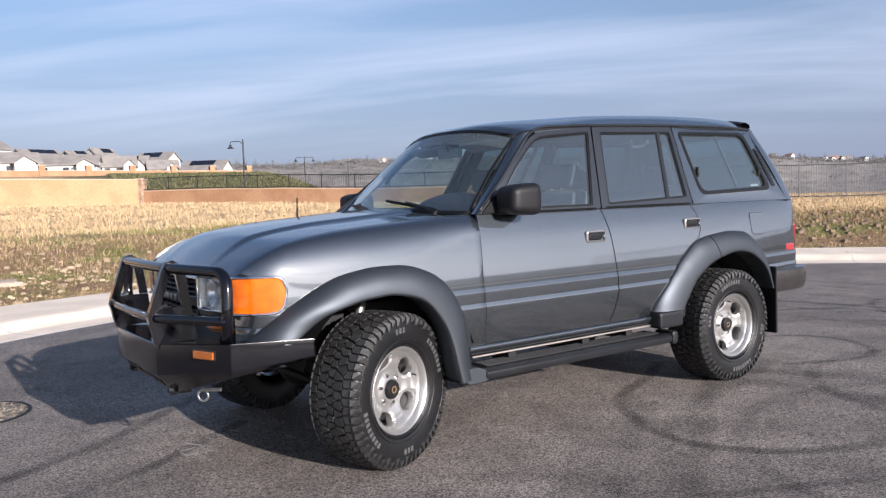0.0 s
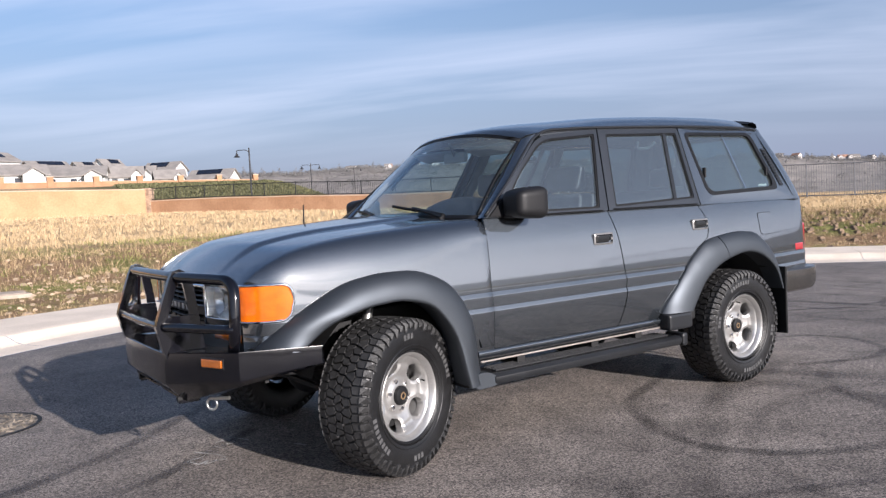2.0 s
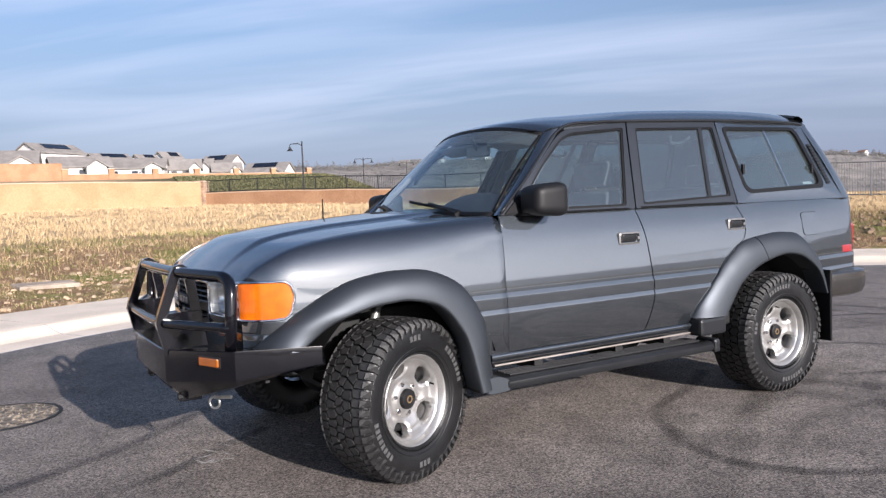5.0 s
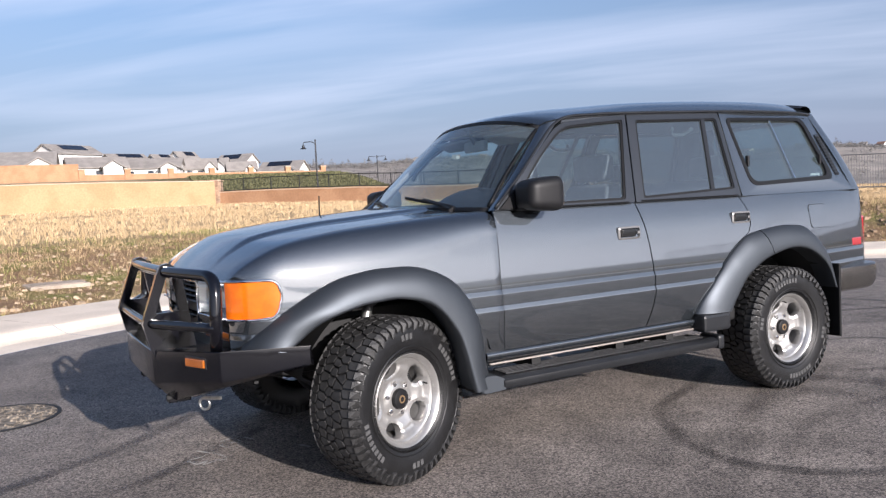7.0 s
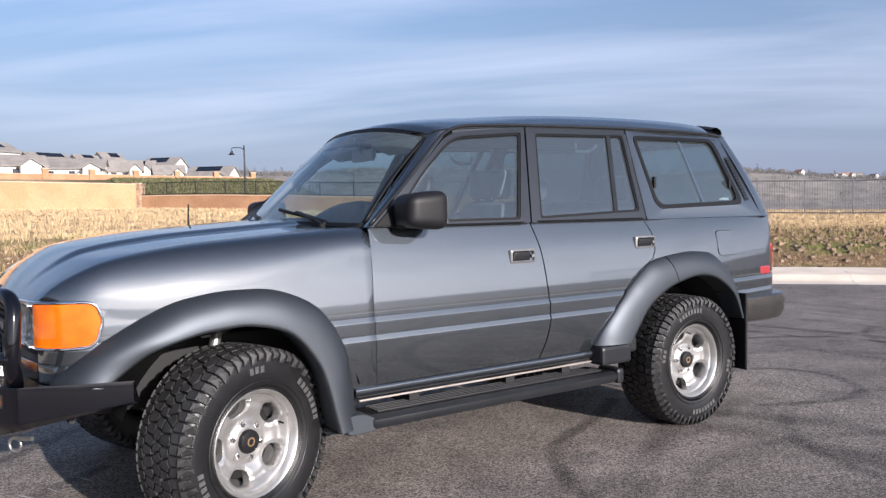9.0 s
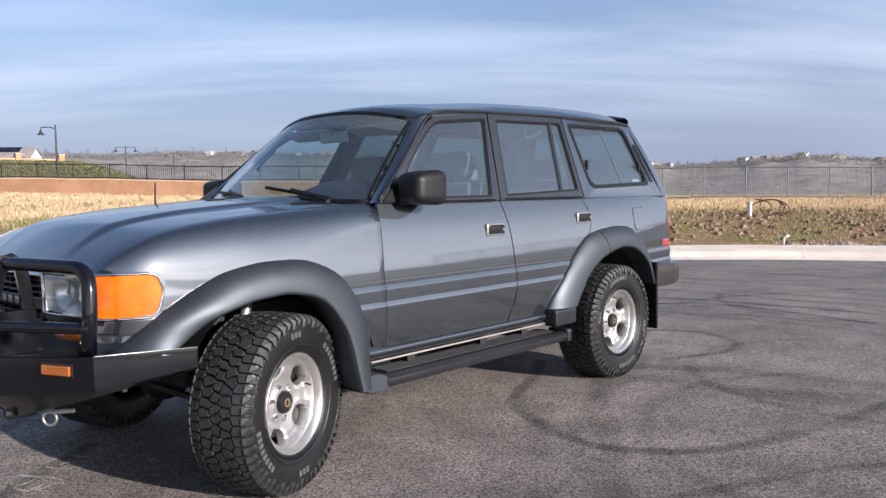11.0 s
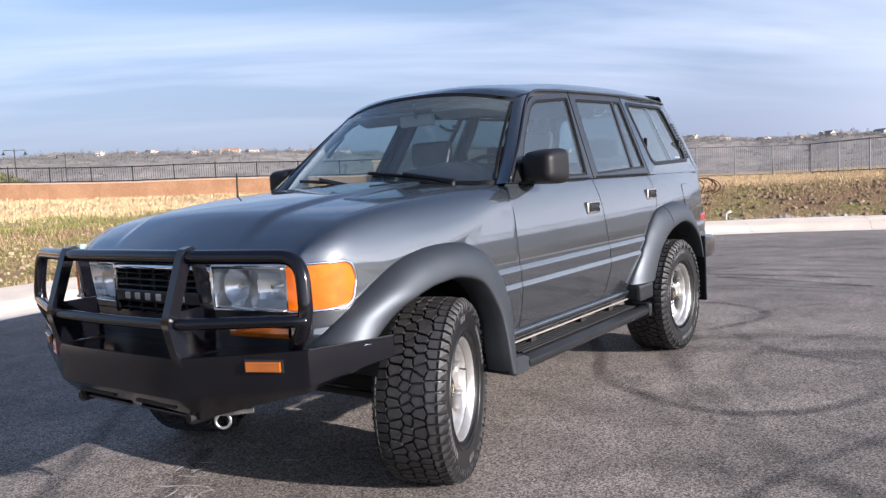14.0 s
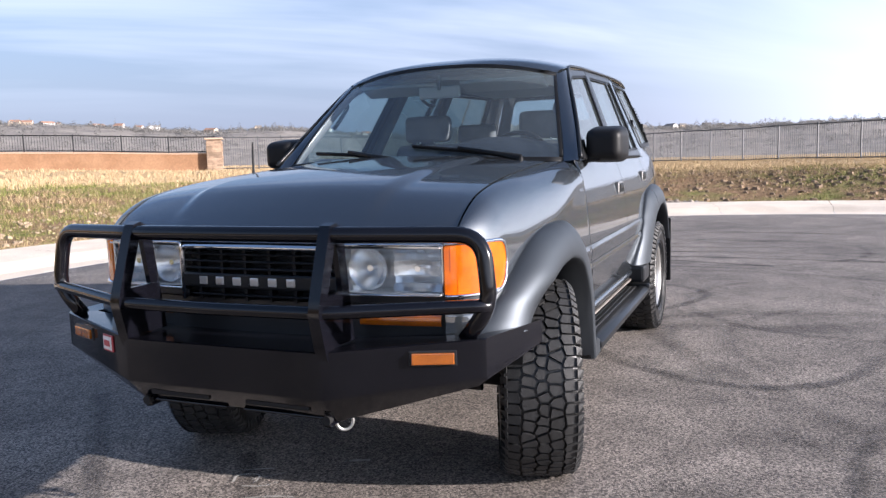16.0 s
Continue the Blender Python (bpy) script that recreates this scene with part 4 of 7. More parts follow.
            bm.faces.new((a[j], a[k], b[k], b[j])); bm.faces.new((b[j], b[k], c[k], c[j])); bm.faces.new((a[k], a[j], d[j], d[k]))
        return part(name, finish(bm), mat, car, smooth=True, angle=25), i

    def shrunk(loop, d):
        """The outline moved in by d on every side."""
        k = len(loop)
        area = sum(loop[i][0] * loop[(i + 1) % k][1] - loop[(i + 1) % k][0] * loop[i][1] for i in range(k))
        turn = 1 if area > 0 else -1
        out = []
        for i in range(k):
            a, b, c = (Vector(loop[(i + q) % k]) for q in (-1, 0, 1))
            u, v = (b - a).normalized(), (c - b).normalized()
            n1, n2 = Vector((-u.y, u.x)) * turn, Vector((-v.y, v.x)) * turn
            out.append(tuple(b + (n1 + n2) * (d / (1 + n1.dot(n2)))))
        return out

    def glaze(name, loop, mat, inset=0.014):
        bm = bmesh.new()
        bm.faces.new([bm.verts.new(up(*p, inset)) for p in loop])
        bmesh.ops.recalc_face_normals(bm, faces=bm.faces)
        ob = part(name, bm, mat, car)
        ob.visible_shadow = False
        return ob
    fd_o = [(-0.805, 1.252), (-0.47, 1.520), (-0.215, 1.728), (0.322, 1.786), (0.168, 1.252)]
    fd_i = [(-0.685, 1.266), (-0.475, 1.492), (-0.205, 1.706), (0.284, 1.750), (0.105, 1.270)]
    ring("front_door_frame", fd_o, fd_i, [0.01, 0.1, 0.10, 0.01, 0.01], [0.02, 0.1, 0.10, 0.02, 0.02], FRAME)
    _, loop = ring("window_seal", fd_i, shrunk(fd_i, 0.013), [0.02, 0.1, 0.10, 0.02, 0.02], [0.02, 0.1, 0.10, 0.02, 0.02], RUBBER, 0.005)
    glaze("front_door_glass", loop, SIDE_GLASS)
    rd_o = [(0.178, 1.252), (0.335, 1.787), (1.140, 1.803), (1.070, 1.252)]
    rd_i = [(0.245, 1.272), (0.386, 1.748), (1.103, 1.766), (1.034, 1.300)]
    ring("rear_door_frame", rd_o, rd_i, [0.01] * 4, [0.02] * 4, FRAME)
    _, loop = ring("window_seal", rd_i, shrunk(rd_i, 0.013), [0.02] * 4, [0.02] * 4, RUBBER, 0.005)
    glaze("rear_door_glass", loop, REAR_GLASS)
    bm = bmesh.new()
    for x, z in ((0.838, 1.285), (0.985, 1.764)):
        for dx, ins in ((-0.016, 0.004), (0.016, 0.004), (0.016, 0.03), (-0.016, 0.03)):
            bm.verts.new(up(x + dx, z, ins))
    bm.verts.ensure_lookup_table()
    v = bm.verts
    for i in range(4):
        bm.faces.new((v[i], v[(i + 1) % 4], v[4 + (i + 1) % 4], v[4 + i]))
    part("window_bar", finish(bm), TRIM, car)
    q_o = [(1.082, 1.252), (1.152, 1.803), (2.155, 1.826), (2.385, 1.252)]
    ring("quarter_pillar", q_o, [(1.185, 1.310), (1.188, 1.770), (2.060, 1.784), (2.162, 1.333)], [0.01] * 4, [0.09, 0.05, 0.07, 0.08], PAINT)
    _, loop = ring("quarter_window_seal", [(1.186, 1.311), (1.189, 1.769), (2.059, 1.783), (2.160, 1.334)], [(1.212, 1.336), (1.214, 1.750), (2.018, 1.762), (2.100, 1.360)], [0.09, 0.05, 0.07, 0.08], [0.08, 0.04, 0.06, 0.07], RUBBER, -0.004)
    glaze("quarter_window_glass", loop, REAR_GLASS)
    bm = bmesh.new()
    for x, z in ((1.685, 1.352), (1.655, 1.766)):
        for dx, ins in ((-0.0035, 0.006), (0.0035, 0.006), (0.0035, 0.02), (-0.0035, 0.02)):
            bm.verts.new(up(x + dx, z, ins))
    bm.verts.ensure_lookup_table()
    v = bm.verts
    for i in range(4):
        bm.faces.new((v[i], v[(i + 1) % 4], v[4 + (i + 1) % 4], v[4 + i]))
    part("window_bar", finish(bm), CHROME, car)
    for x in (1.235, 2.05):
        part("window_catch", box_bm((x, -side * (upper_width(x, 1.47) - 0.006) - 0.012, 1.44), (x + 0.018, -side * (upper_width(x, 1.47) - 0.006) + 0.012, 1.51), 0.005), PLASTIC, car)
    # vent grille behind the quarter window
    vent = part("pillar_vent", finish(grid_bm([[up(2.098 + 0.052 * j + (1.80 - z) * 0.225, z, -0.003) for j in (0, 1)] for z in [1.36 + 0.03 * i for i in range(11)]])), TRIM, car)
    for i in range(13):
        z = 1.37 + 0.022 * i
        x = 2.102 + (1.80 - z) * 0.225
        part("louvre", box_bm((x, -side * upper_width(x, z) - 0.006, z), (x + 0.040, -side * upper_width(x, z) + 0.008, z + 0.007)), RUBBER, vent)
    # drip rail
    path = [(-0.80, 1.262), (-0.60, 1.425), (-0.375, 1.620), (-0.25, 1.715), (-0.13, 1.760), (0.05, 1.775), (0.28, 1.787), (1.03, 1.807), (1.60, 1.815), (1.95, 1.816), (2.18, 1.806)]
    fine = []
    for i in range(61):
        f = i / 60 * (len(path) - 1)
        fine.append((lerp_table([(j, p[0]) for j, p in enumerate(path)], f), lerp_table([(j, p[1]) for j, p in enumerate(path)], f)))
    part("drip_rail", tube_bm([(x, -side * (upper_width(x, z) + 0.006), z + 0.004) for x, z in fine], 0.0085, 8), TRIM, car, smooth=True)
    part("roof_channel", finish(grid_bm([[(x, -side * (upper_width(x, z) - 0.010), z - d) for d in (-0.008, 0.010, 0.030)] for x, z in fine[22:]]), 0, (0, -side, 0)), FRAME, car, smooth=True)
    part("belt_seal", tube_bm([(x, -side * 0.851, 1.254) for x in (-0.70, -0.3, 0.12)], 0.0055, 6), RUBBER, car)
    part("belt_seal", tube_bm([(x, -side * 0.850, 1.258) for x in (0.22, 0.6, 1.04)], 0.0055, 6), RUBBER, car)
    # windscreen pillar
    rows = []
    for i in range(13):
        f = i / 12
        a, b = windscreen_edge(f), (lerp_table([(0, -0.80), (0.52, -0.47), (0.95, -0.225), (1, -0.19)], f), lerp_table([(0, 1.250), (0.52, 1.522), (0.95, 1.728), (1, 1.745)], f))
        p = Vector((a[0], -side * a[1], a[2]))
        q = Vector((b[0], -side * (upper_width(b[0], b[1]) + 0.002), b[1]))
        m = p.lerp(q, 0.45) + Vector((-0.010, -side * 0.022, 0.004))
        rows.append([p + Vector((0.02, side * 0.012, -0.012)), p, p.lerp(m, 0.5) + Vector((-0.004, -side * 0.006, 0)), m, m.lerp(q, 0.5) + Vector((-0.003, -side * 0.005, 0)), q, q + Vector((0.01, side * 0.03, 0))])
    part("windscreen_pillar", finish(grid_bm(rows), 0, (-0.5, -side, 0)), PAINT, car, smooth=True, angle=50)
    # dark lining on the cabin side of the pillar
    part("pillar_lining", finish(grid_bm([[r[1] + Vector((0.004, side * 0.003, -0.002)), r[0] + Vector((0.006, side * 0.006, -0.004)), r[0].lerp(r[-1], 0.5) + Vector((0.012, side * 0.016, -0.006)), r[-1] + Vector((0.008, side * 0.022, 0))] for r in rows]), 0, (0.5, side, 0)), INNER, car, smooth=True)
    # handles
    for x, z, nm in ((0.0, 1.046, "door_handle"), (0.945, 1.084, "door_handle")):
        y = -side * (half_width(x + 0.08, z + 0.035) + 0.001)
        L, H = 0.165, 0.072
        bez = rounded_plate(x, z, L, H, 0.016, 0.014, y, side)
        h = part(nm, bez, HANDLE, car, "grey-rimmed recessed door handle", True, 30)
        part("recess", box_bm((x + 0.014, y - 0.016 * (1 if side > 0 else 1), z + 0.014), (x + L - 0.040, y + 0.016, z + H - 0.014), 0.006), RUBBER, h)
        part("flap", box_bm((x + 0.022, y - 0.019, z + 0.034), (x + L - 0.048, y + 0.016, z + H - 0.015), 0.005), TRIM, h)
        part("lock", tube_bm([(x + L - 0.022, y - side * 0.006, z + H / 2), (x + L - 0.022, y - side * 0.017, z + H / 2)], 0.009, 12), HANDLE, h)
    # corner lamp
    z0, z1 = 0.838, 0.999
    cols = []
    pts = [0.702, 0.72, 0.74, 0.765, 0.785, 0.805, 0.822, 0.834]
    rear = [-1.962 - 0.098 * (1 - math.sin(math.pi / 2 * u / 14)) for u in range(15)]
    front = [(nose_x(s) - 0.012, s + 0.006) for s in pts] + [(x, half_width(x, 0.93) + 0.010) for x in rear]
    for i, (x, s) in enumerate(front):
        e = max(0, min(0.998, (x + 2.045) / 0.083))
        up_t, lo_t = 0.050 * (1 - math.sqrt(1 - e ** 4)), 0.075 * (1 - math.sqrt(1 - e ** 3))
        cols.append([(x, -side * s, z0 + lo_t + (z1 - z0 - lo_t - up_t) * j / 6) for j in range(7)])
    lamp = part("corner_lamp", finish(grid_bm(cols), 0.03, (-0.3, -side, 0)), AMBER, car, "amber wrap-round corner lamp", True, 40)
    rimline = [(x - 0.001, -side * (s + 0.002), c[-1][2] + 0.006) for (x, s), c in zip(front, cols)] + [(front[-1][0] + 0.006, -side * (front[-1][1] + 0.001), z) for z in (0.945, 0.93, 0.915)] + [(x - 0.001, -side * (s + 0.002), c[0][2] - 0.006) for (x, s), c in reversed(list(zip(front, cols)))]
    part("bezel", tube_bm(rimline, 0.006, 8), CHROME, lamp, "chrome bezel", True)
    # pressed fields in the lens
    for i0, i1, j0, j1 in ((1, 6, 3, 6), (2, 8, 0, 2), (9, 14, 2, 4)):
        field = [[tuple(Vector(p) + Vector((-0.0007, -side * 0.0007, 0))) for p in c[j0:j1 + 1]] for c in cols[i0:i1 + 1]]
        part("lens_field", finish(grid_bm(field), 0.0012, (-0.3, -side, 0)), AMBER, lamp, smooth=True, angle=30)
    # headlamp: reflector bowl, two lamps, fluted glass
    hl = part("headlamp", finish(grid_bm([[(nose_x(s) + d, -side * s, z) for z in (0.838, 0.87, 0.917, 0.965, 0.994)] for s, d in ((0.338, 0.0), (0.345, 0.07), (0.42, 0.10), (0.62, 0.10), (0.692, 0.07), (0.700, 0.0))])), REFLECTOR, car, "twin headlamp with clear fluted glass")
    part("roof_of_lamp", box_bm((nose_x(0.5) + 0.0, -side * 0.52 - 0.178, 0.990), (nose_x(0.5) + 0.10, -side * 0.52 + 0.178, 0.996)), REFLECTOR, hl)
    part("floor_of_lamp", box_bm((nose_x(0.5) + 0.0, -side * 0.52 - 0.178, 0.835), (nose_x(0.5) + 0.10, -side * 0.52 + 0.178, 0.840)), REFLECTOR, hl)
    prof = [(0.002, 0.085), (0.02, 0.080), (0.045, 0.060), (0.062, 0.034), (0.070, 0.022), (0.073, 0.02)]
    bm = lathe_bm(prof, 36, "z")
    bmesh.ops.rotate(bm, cent=(0, 0, 0), matrix=Matrix.Rotation(radians(90), 3, "Y"), verts=bm.verts)
    bmesh.ops.translate(bm, vec=(nose_x(0.428) + 0.004, -side * 0.428, 0.917), verts=bm.verts)
    part("bowl", bm, REFLECTOR, hl, smooth=True)
    part("bulb", tube_bm([(nose_x(0.428) + 0.08, -side * 0.428, 0.917), (nose_x(0.428) + 0.04, -side * 0.428, 0.917)], 0.011, 10), CHROME, hl)
    # stepped reflector of the outer lamp
    part("bowl", finish(grid_bm([[(nose_x(0.6) + 0.022 + 0.060 * (1 - (abs(z - 0.917) / 0.075) ** 2) * (1 - ((a - 0.6) / 0.1) ** 2) + 0.010 * k, -side * a, z) for a in [0.512 + 0.022 * q for q in range(9)]] for z, k in ((0.842, 0), (0.866, 0), (0.867, 1), (0.890, 1), (0.891, 0), (0.917, 0), (0.940, 0), (0.941, 1), (0.966, 1), (0.967, 0), (0.992, 0))])), REFLECTOR, hl, smooth=True, angle=30)
    part("bulb", tube_bm([(nose_x(0.6) + 0.08, -side * 0.6, 0.917), (nose_x(0.6) + 0.03, -side * 0.6, 0.917)], 0.010, 10), CHROME, hl)
    cols = []
    for i in range(57):
        s = 0.340 + 0.360 * i / 56
        flute = 0.0010 * math.sin(i * math.pi / 2) * (1 if (0.51 < s < 0.69) or s < 0.36 else 0.15)
        cols.append([(nose_x(s) - 0.010 - flute + 0.014 * ((abs(z - 0.917) / 0.079) ** 6), -side * s, z) for z in (0.838, 0.846, 0.87, 0.90, 0.93, 0.96, 0.987, 0.995)])
    lens = part("glass", finish(grid_bm(cols)), LENS_GLASS, hl, "clear fluted glass", True)
    lens.visible_shadow = False
    part("bezel", tube_bm(rounded([(nose_x(0.335) - 0.006, -side * 0.333, 0.832), (nose_x(0.335) - 0.006, -side * 0.333, 1.000), (nose_x(0.5) - 0.006, -side * 0.50, 1.001), (nose_x(0.702) - 0.006, -side * 0.700, 1.002), (nose_x(0.702) - 0.006, -side * 0.700, 0.832), (nose_x(0.5) - 0.006, -side * 0.50, 0.831)], 0.014), 0.0048, 8, True), CHROME, hl, "chrome bezel", True)
    # below the lamps: filler strip, valance, low turn lamp
    part("lamp_filler", finish(grid_bm([[(nose_x(s) + d, -side * (s + e), z) for d, z in ((0.012, 0.832), (-0.006, 0.826), (-0.004, 0.806), (0.015, 0.795))] for s, e in ((0.30, 0), (0.4, 0), (0.5, 0), (0.6, 0), (0.67, 0), (0.73, 0), (0.78, 0), (0.815, 0.003))]), 0, (-1, 0, 0)), TRIM, car, smooth=True, angle=30)
    # a body-coloured panel in deep shade: the shade is put into its black
    part("front_valance", finish(grid_bm([[(nose_x(s) + 0.02, -side * s, z) for z in (0.795, 0.75, 0.70, 0.62)] for s in (0.0, 0.15, 0.30, 0.45, 0.60, 0.67, 0.74, 0.79)]), 0, (-1, 0, 0)), TRIM, car, smooth=True)
    part("turn_lamp", finish(grid_bm([[(nose_x(a) + d, -side * a, z) for d, z in ((0.03, 0.727), (0.006, 0.728), (0.001, 0.734), (0.001, 0.761), (0.006, 0.767), (0.03, 0.768))] for a in [0.403 + 0.0284 * k for k in range(11)]]), 0, (-1, 0, 0)), AMBER_DARK, car, "amber turn lamp", True, 40)
    # fixed parts on the rear quarter
    part("side_marker", box_bm((2.262, -side * half_width(2.32, 0.88) - 0.010, 0.853), (2.372, -side * half_width(2.32, 0.88) + 0.02, 0.908), 0.008), RED_LENS, car, "red side marker lamp")
    part("tail_lamp", box_bm((2.43, -side * 0.69 - 0.07, 0.82), (2.506, -side * 0.69 + 0.06, 1.06), 0.02), RED_LENS, car, "red tail lamp")


def rounded2(loop, radii, n=6):
    """Rounds every corner of a closed outline in the plane; the count of points depends on the corners alone."""
    out, k = [], len(loop)
    for i in range(k):
        a, b, c = (Vector(loop[(i + d) % k]) for d in (-1, 0, 1))
        u, v = a - b, c - b
        r = min(radii[i], u.length * 0.45, v.length * 0.45)
        p, q = b + u.normalized() * r, b + v.normalized() * r
        for j in range(n + 1):
            f = j / n
            out.append(tuple((1 - f) ** 2 * p + 2 * f * (1 - f) * b + f * f * q))
    return out


def rounded_plate(x, z, L, H, r, rim, y, side):
    """A frame with rounded corners standing proud of the door."""
    o = rounded2([(x, z), (x + L, z), (x + L, z + H), (x, z + H)], [r] * 4)
    i = rounded2([(x + rim * 0.7, z + rim * 0.7), (x + L - rim * 0.7, z + rim * 0.7), (x + L - rim * 0.7, z + H - rim * 0.7), (x + rim * 0.7, z + H - rim * 0.7)], [r * 0.7] * 4)
    bm = bmesh.new()
    rings = [[bm.verts.new((a, y + d, b)) for a, b in lp] for lp, d in ((o, side * 0.008), (o, -side * 0.006), (i, -side * 0.012), (i, side * 0.012))]
    m = len(o)
    for a, b in zip(rings, rings[1:]):
        for j in range(m):
            bm.faces.new((a[j], a[(j + 1) % m], b[(j + 1) % m], b[j]))
    bm.faces.new(rings[-1])
    bmesh.ops.recalc_face_normals(bm, faces=bm.faces)
    return bm


def screen_base(s):
    return Vector((-0.935 + 0.115 * (abs(s) / 0.70) ** 2, -s, 1.262 - 0.010 * (abs(s) / 0.7) ** 2))


def screen_top(s):
    return Vector((-0.425 + 0.095 * (abs(s) / 0.585) ** 2, -s, 1.782 - 0.062 * (abs(s) / 0.585) ** 2.4))


def windscreen_edge(f):
    a, b = screen_base(0.768), screen_top(0.618)
    p = a.lerp(b, f)
    return (p.x, abs(p.y), p.z)


for sd in SIDES:
    build_side(sd)

# bonnet
rows = []
for i in range(45):
    f = (i / 44) ** 1.35
    row = []
    for j in range(-20, 21):
        s = math.copysign(lerp_table([(0, 0), (7, 0.37), (8, 0.388), (9, 0.40), (10, 0.412), (11, 0.424), (12, 0.436), (13, 0.448), (14, 0.462), (15, 0.49), (16, 0.54), (20, 0.728)], abs(j)), j)
        nx = nose_x(min(abs(s), 0.669)) + (0.0 if abs(s) < 0.67 else (nose_x(abs(s)) - nose_x(0.669))) + 0.004
        x = nx + (-0.965 - nx) * f
        xe = -2.160 + (-0.965 + 2.160) * f
        z = lerp_table(HOOD_EDGE, xe) + (0.030 * (1 - (s / 0.735) ** 2) + 0.015 * (1 - step(abs(s), 0.39, 0.455))) * step(f, -0.02, 0.22)
        row.append((x, -s, z + 0.002))
    rows.append(row)
bonnet = part("bonnet", finish(grid_bm(rows), 0.014, (0, 0, 1)), PAINT, car, smooth=True, angle=45)
# cowl, windscreen
part("cowl", finish(grid_bm([[tuple(Vector((-0.972, -0.73 * j / 12, lerp_table(HOOD_EDGE, -0.97) + 0.030 * (1 - (j / 12) ** 2) - 0.018)).lerp(screen_base(0.72 * j / 12) + Vector((0.03, 0, 0)), f)) for j in range(-12, 13)] for f in (0, 0.4, 0.8, 1.0)]), 0, (0, 0, 1)), PLASTIC, car, smooth=True)


def screen_point(s, f, lift=0.0):
    """A place on the windscreen: s across from -1 to 1, f from base to top."""
    a, b = screen_base(s * 0.768), screen_top(s * 0.618)
    p = a.lerp(b, f)
    out = Vector((-0.70, 0, 0.71))
    return p + out * (0.018 * math.sin(math.pi * f) + lift)


bm = grid_bm([[screen_point(-0.982 + 1.964 * j / 20, 0.034 + 0.786 * i / 10) for j in range(21)] for i in range(11)])
ws = part("windscreen", finish(bm, 0, (-1, 0, 0.5)), FRONT_GLASS, car, smooth=True)
ws.visible_shadow = False
band = part("sun_band", finish(grid_bm([[screen_point(-0.982 + 1.964 * j / 20, 0.820 + 0.152 * i / 4) for j in range(21)] for i in range(5)]), 0, (-1, 0, 0.5)), BAND_GLASS, ws, "blue-green tinted band along the windscreen top", True)
band.visible_shadow = False
for nm, ss, ff in (("screen_surround", (-1.0, 1.0), (0.0, 0.036)), ("screen_surround", (-1.0, 1.0), (0.970, 1.005)), ("screen_surround", (-1.0, -0.981), (0.05, 0.97)), ("screen_surround", (0.981, 1.0), (0.05, 0.97))):
    part(nm, finish(grid_bm([[screen_point(ss[0] + (ss[1] - ss[0]) * j / 20, ff[0] + (ff[1] - ff[0]) * i / 10, 0.003) for j in range(21)] for i in range(11)]), 0.01, (-1, 0, 0.5)), RUBBER, car, smooth=True)
# roof
ROOF_MID = [(-0.43, 1.788), (-0.30, 1.822), (-0.10, 1.852), (0.2, 1.878), (0.6, 1.908), (1.1, 1.930), (1.6, 1.940), (2.0, 1.940), (2.2, 1.930), (2.28, 1.914)]
RAIL_Z = [(-0.35, 1.722), (-0.22, 1.748), (-0.13, 1.762), (0.28, 1.790), (1.03, 1.810), (1.6, 1.818), (1.95, 1.818), (2.22, 1.804)]
rows = []
for i in range(41):
    row = []
    for j in range(-18, 19):
        u = j / 18
        fx = screen_top(u * 0.618).x
        x = fx + (2.245 - fx) * (i / 40) ** 1.2
        rail = lerp_table(RAIL_Z, x)
        mid = lerp_table(ROOF_MID, x)
        sw = upper_width(x, rail) + 0.004
        k = step(i / 40, 0, 0.06)
        sw = 0.618 * (1 - k) + sw * k
        z = rail + (mid - rail) * (1 - abs(u) ** (2.7 + 0.7 * step(x, 0.0, 0.8)))
        if i == 0:
            z = screen_top(u * 0.618).z + 0.006
        row.append((x, -sw * u, z))
    rows.append(row)
part("roof", finish(grid_bm(rows), 0.012, (0, 0, 1)), PAINT, car, smooth=True, angle=50)
part("headliner", finish(grid_bm([[(x, -s, z - 0.045) for s in (-0.58, -0.3, 0, 0.3, 0.58)] for x, z in ((-0.36, 1.775), (0.0, 1.80), (0.8, 1.83), (1.6, 1.835), (2.1, 1.825))])), HEADLINER, car)
part("roof_spoiler", finish(grid_bm([[(x, -s * 0.52 / 6, z - 0.008 - 0.050 * (abs(s) / 6) ** 2.6) for s in range(-6, 7)] for x, z in ((2.13, 1.916), (2.165, 1.929), (2.20, 1.932), (2.242, 1.916), (2.256, 1.888), (2.19, 1.890))]), 0, (0, 0, 1)), PLASTIC, car, smooth=True, angle=40)


# tail
def tail_x(z):
    return lerp_table([(0.60, 2.50), (0.8, 2.510), (1.1, 2.512), (1.25, 2.500), (1.4, 2.455), (1.6, 2.370), (1.8, 2.278), (1.90, 2.23)], z)


def tail_w(z):
    return 0.728 if z < 1.25 else upper_width(tail_x(z) - 0.10, z) - 0.035


rows = [[(tail_x(z), -tail_w(z) * u / 8, z) for u in range(-8, 9)] for z in (0.60, 0.75, 0.9, 1.05, 1.18, 1.25)]
part("tailgate", finish(grid_bm(rows), 0, (1, 0, 0)), PAINT, car, smooth=True)
bm = bmesh.new()
o, i_ = rounded2([(-1, 1.25), (1, 1.25), (1, 1.88), (-1, 1.88)], [0.03] * 4), rounded2([(-0.82, 1.31), (0.82, 1.31), (0.80, 1.76), (-0.80, 1.76)], [0.08] * 4)
a = [bm.verts.new((tail_x(z), u * tail_w(z), z)) for u, z in o]
b = [bm.verts.new((tail_x(z), u * tail_w(z), z)) for u, z in i_]
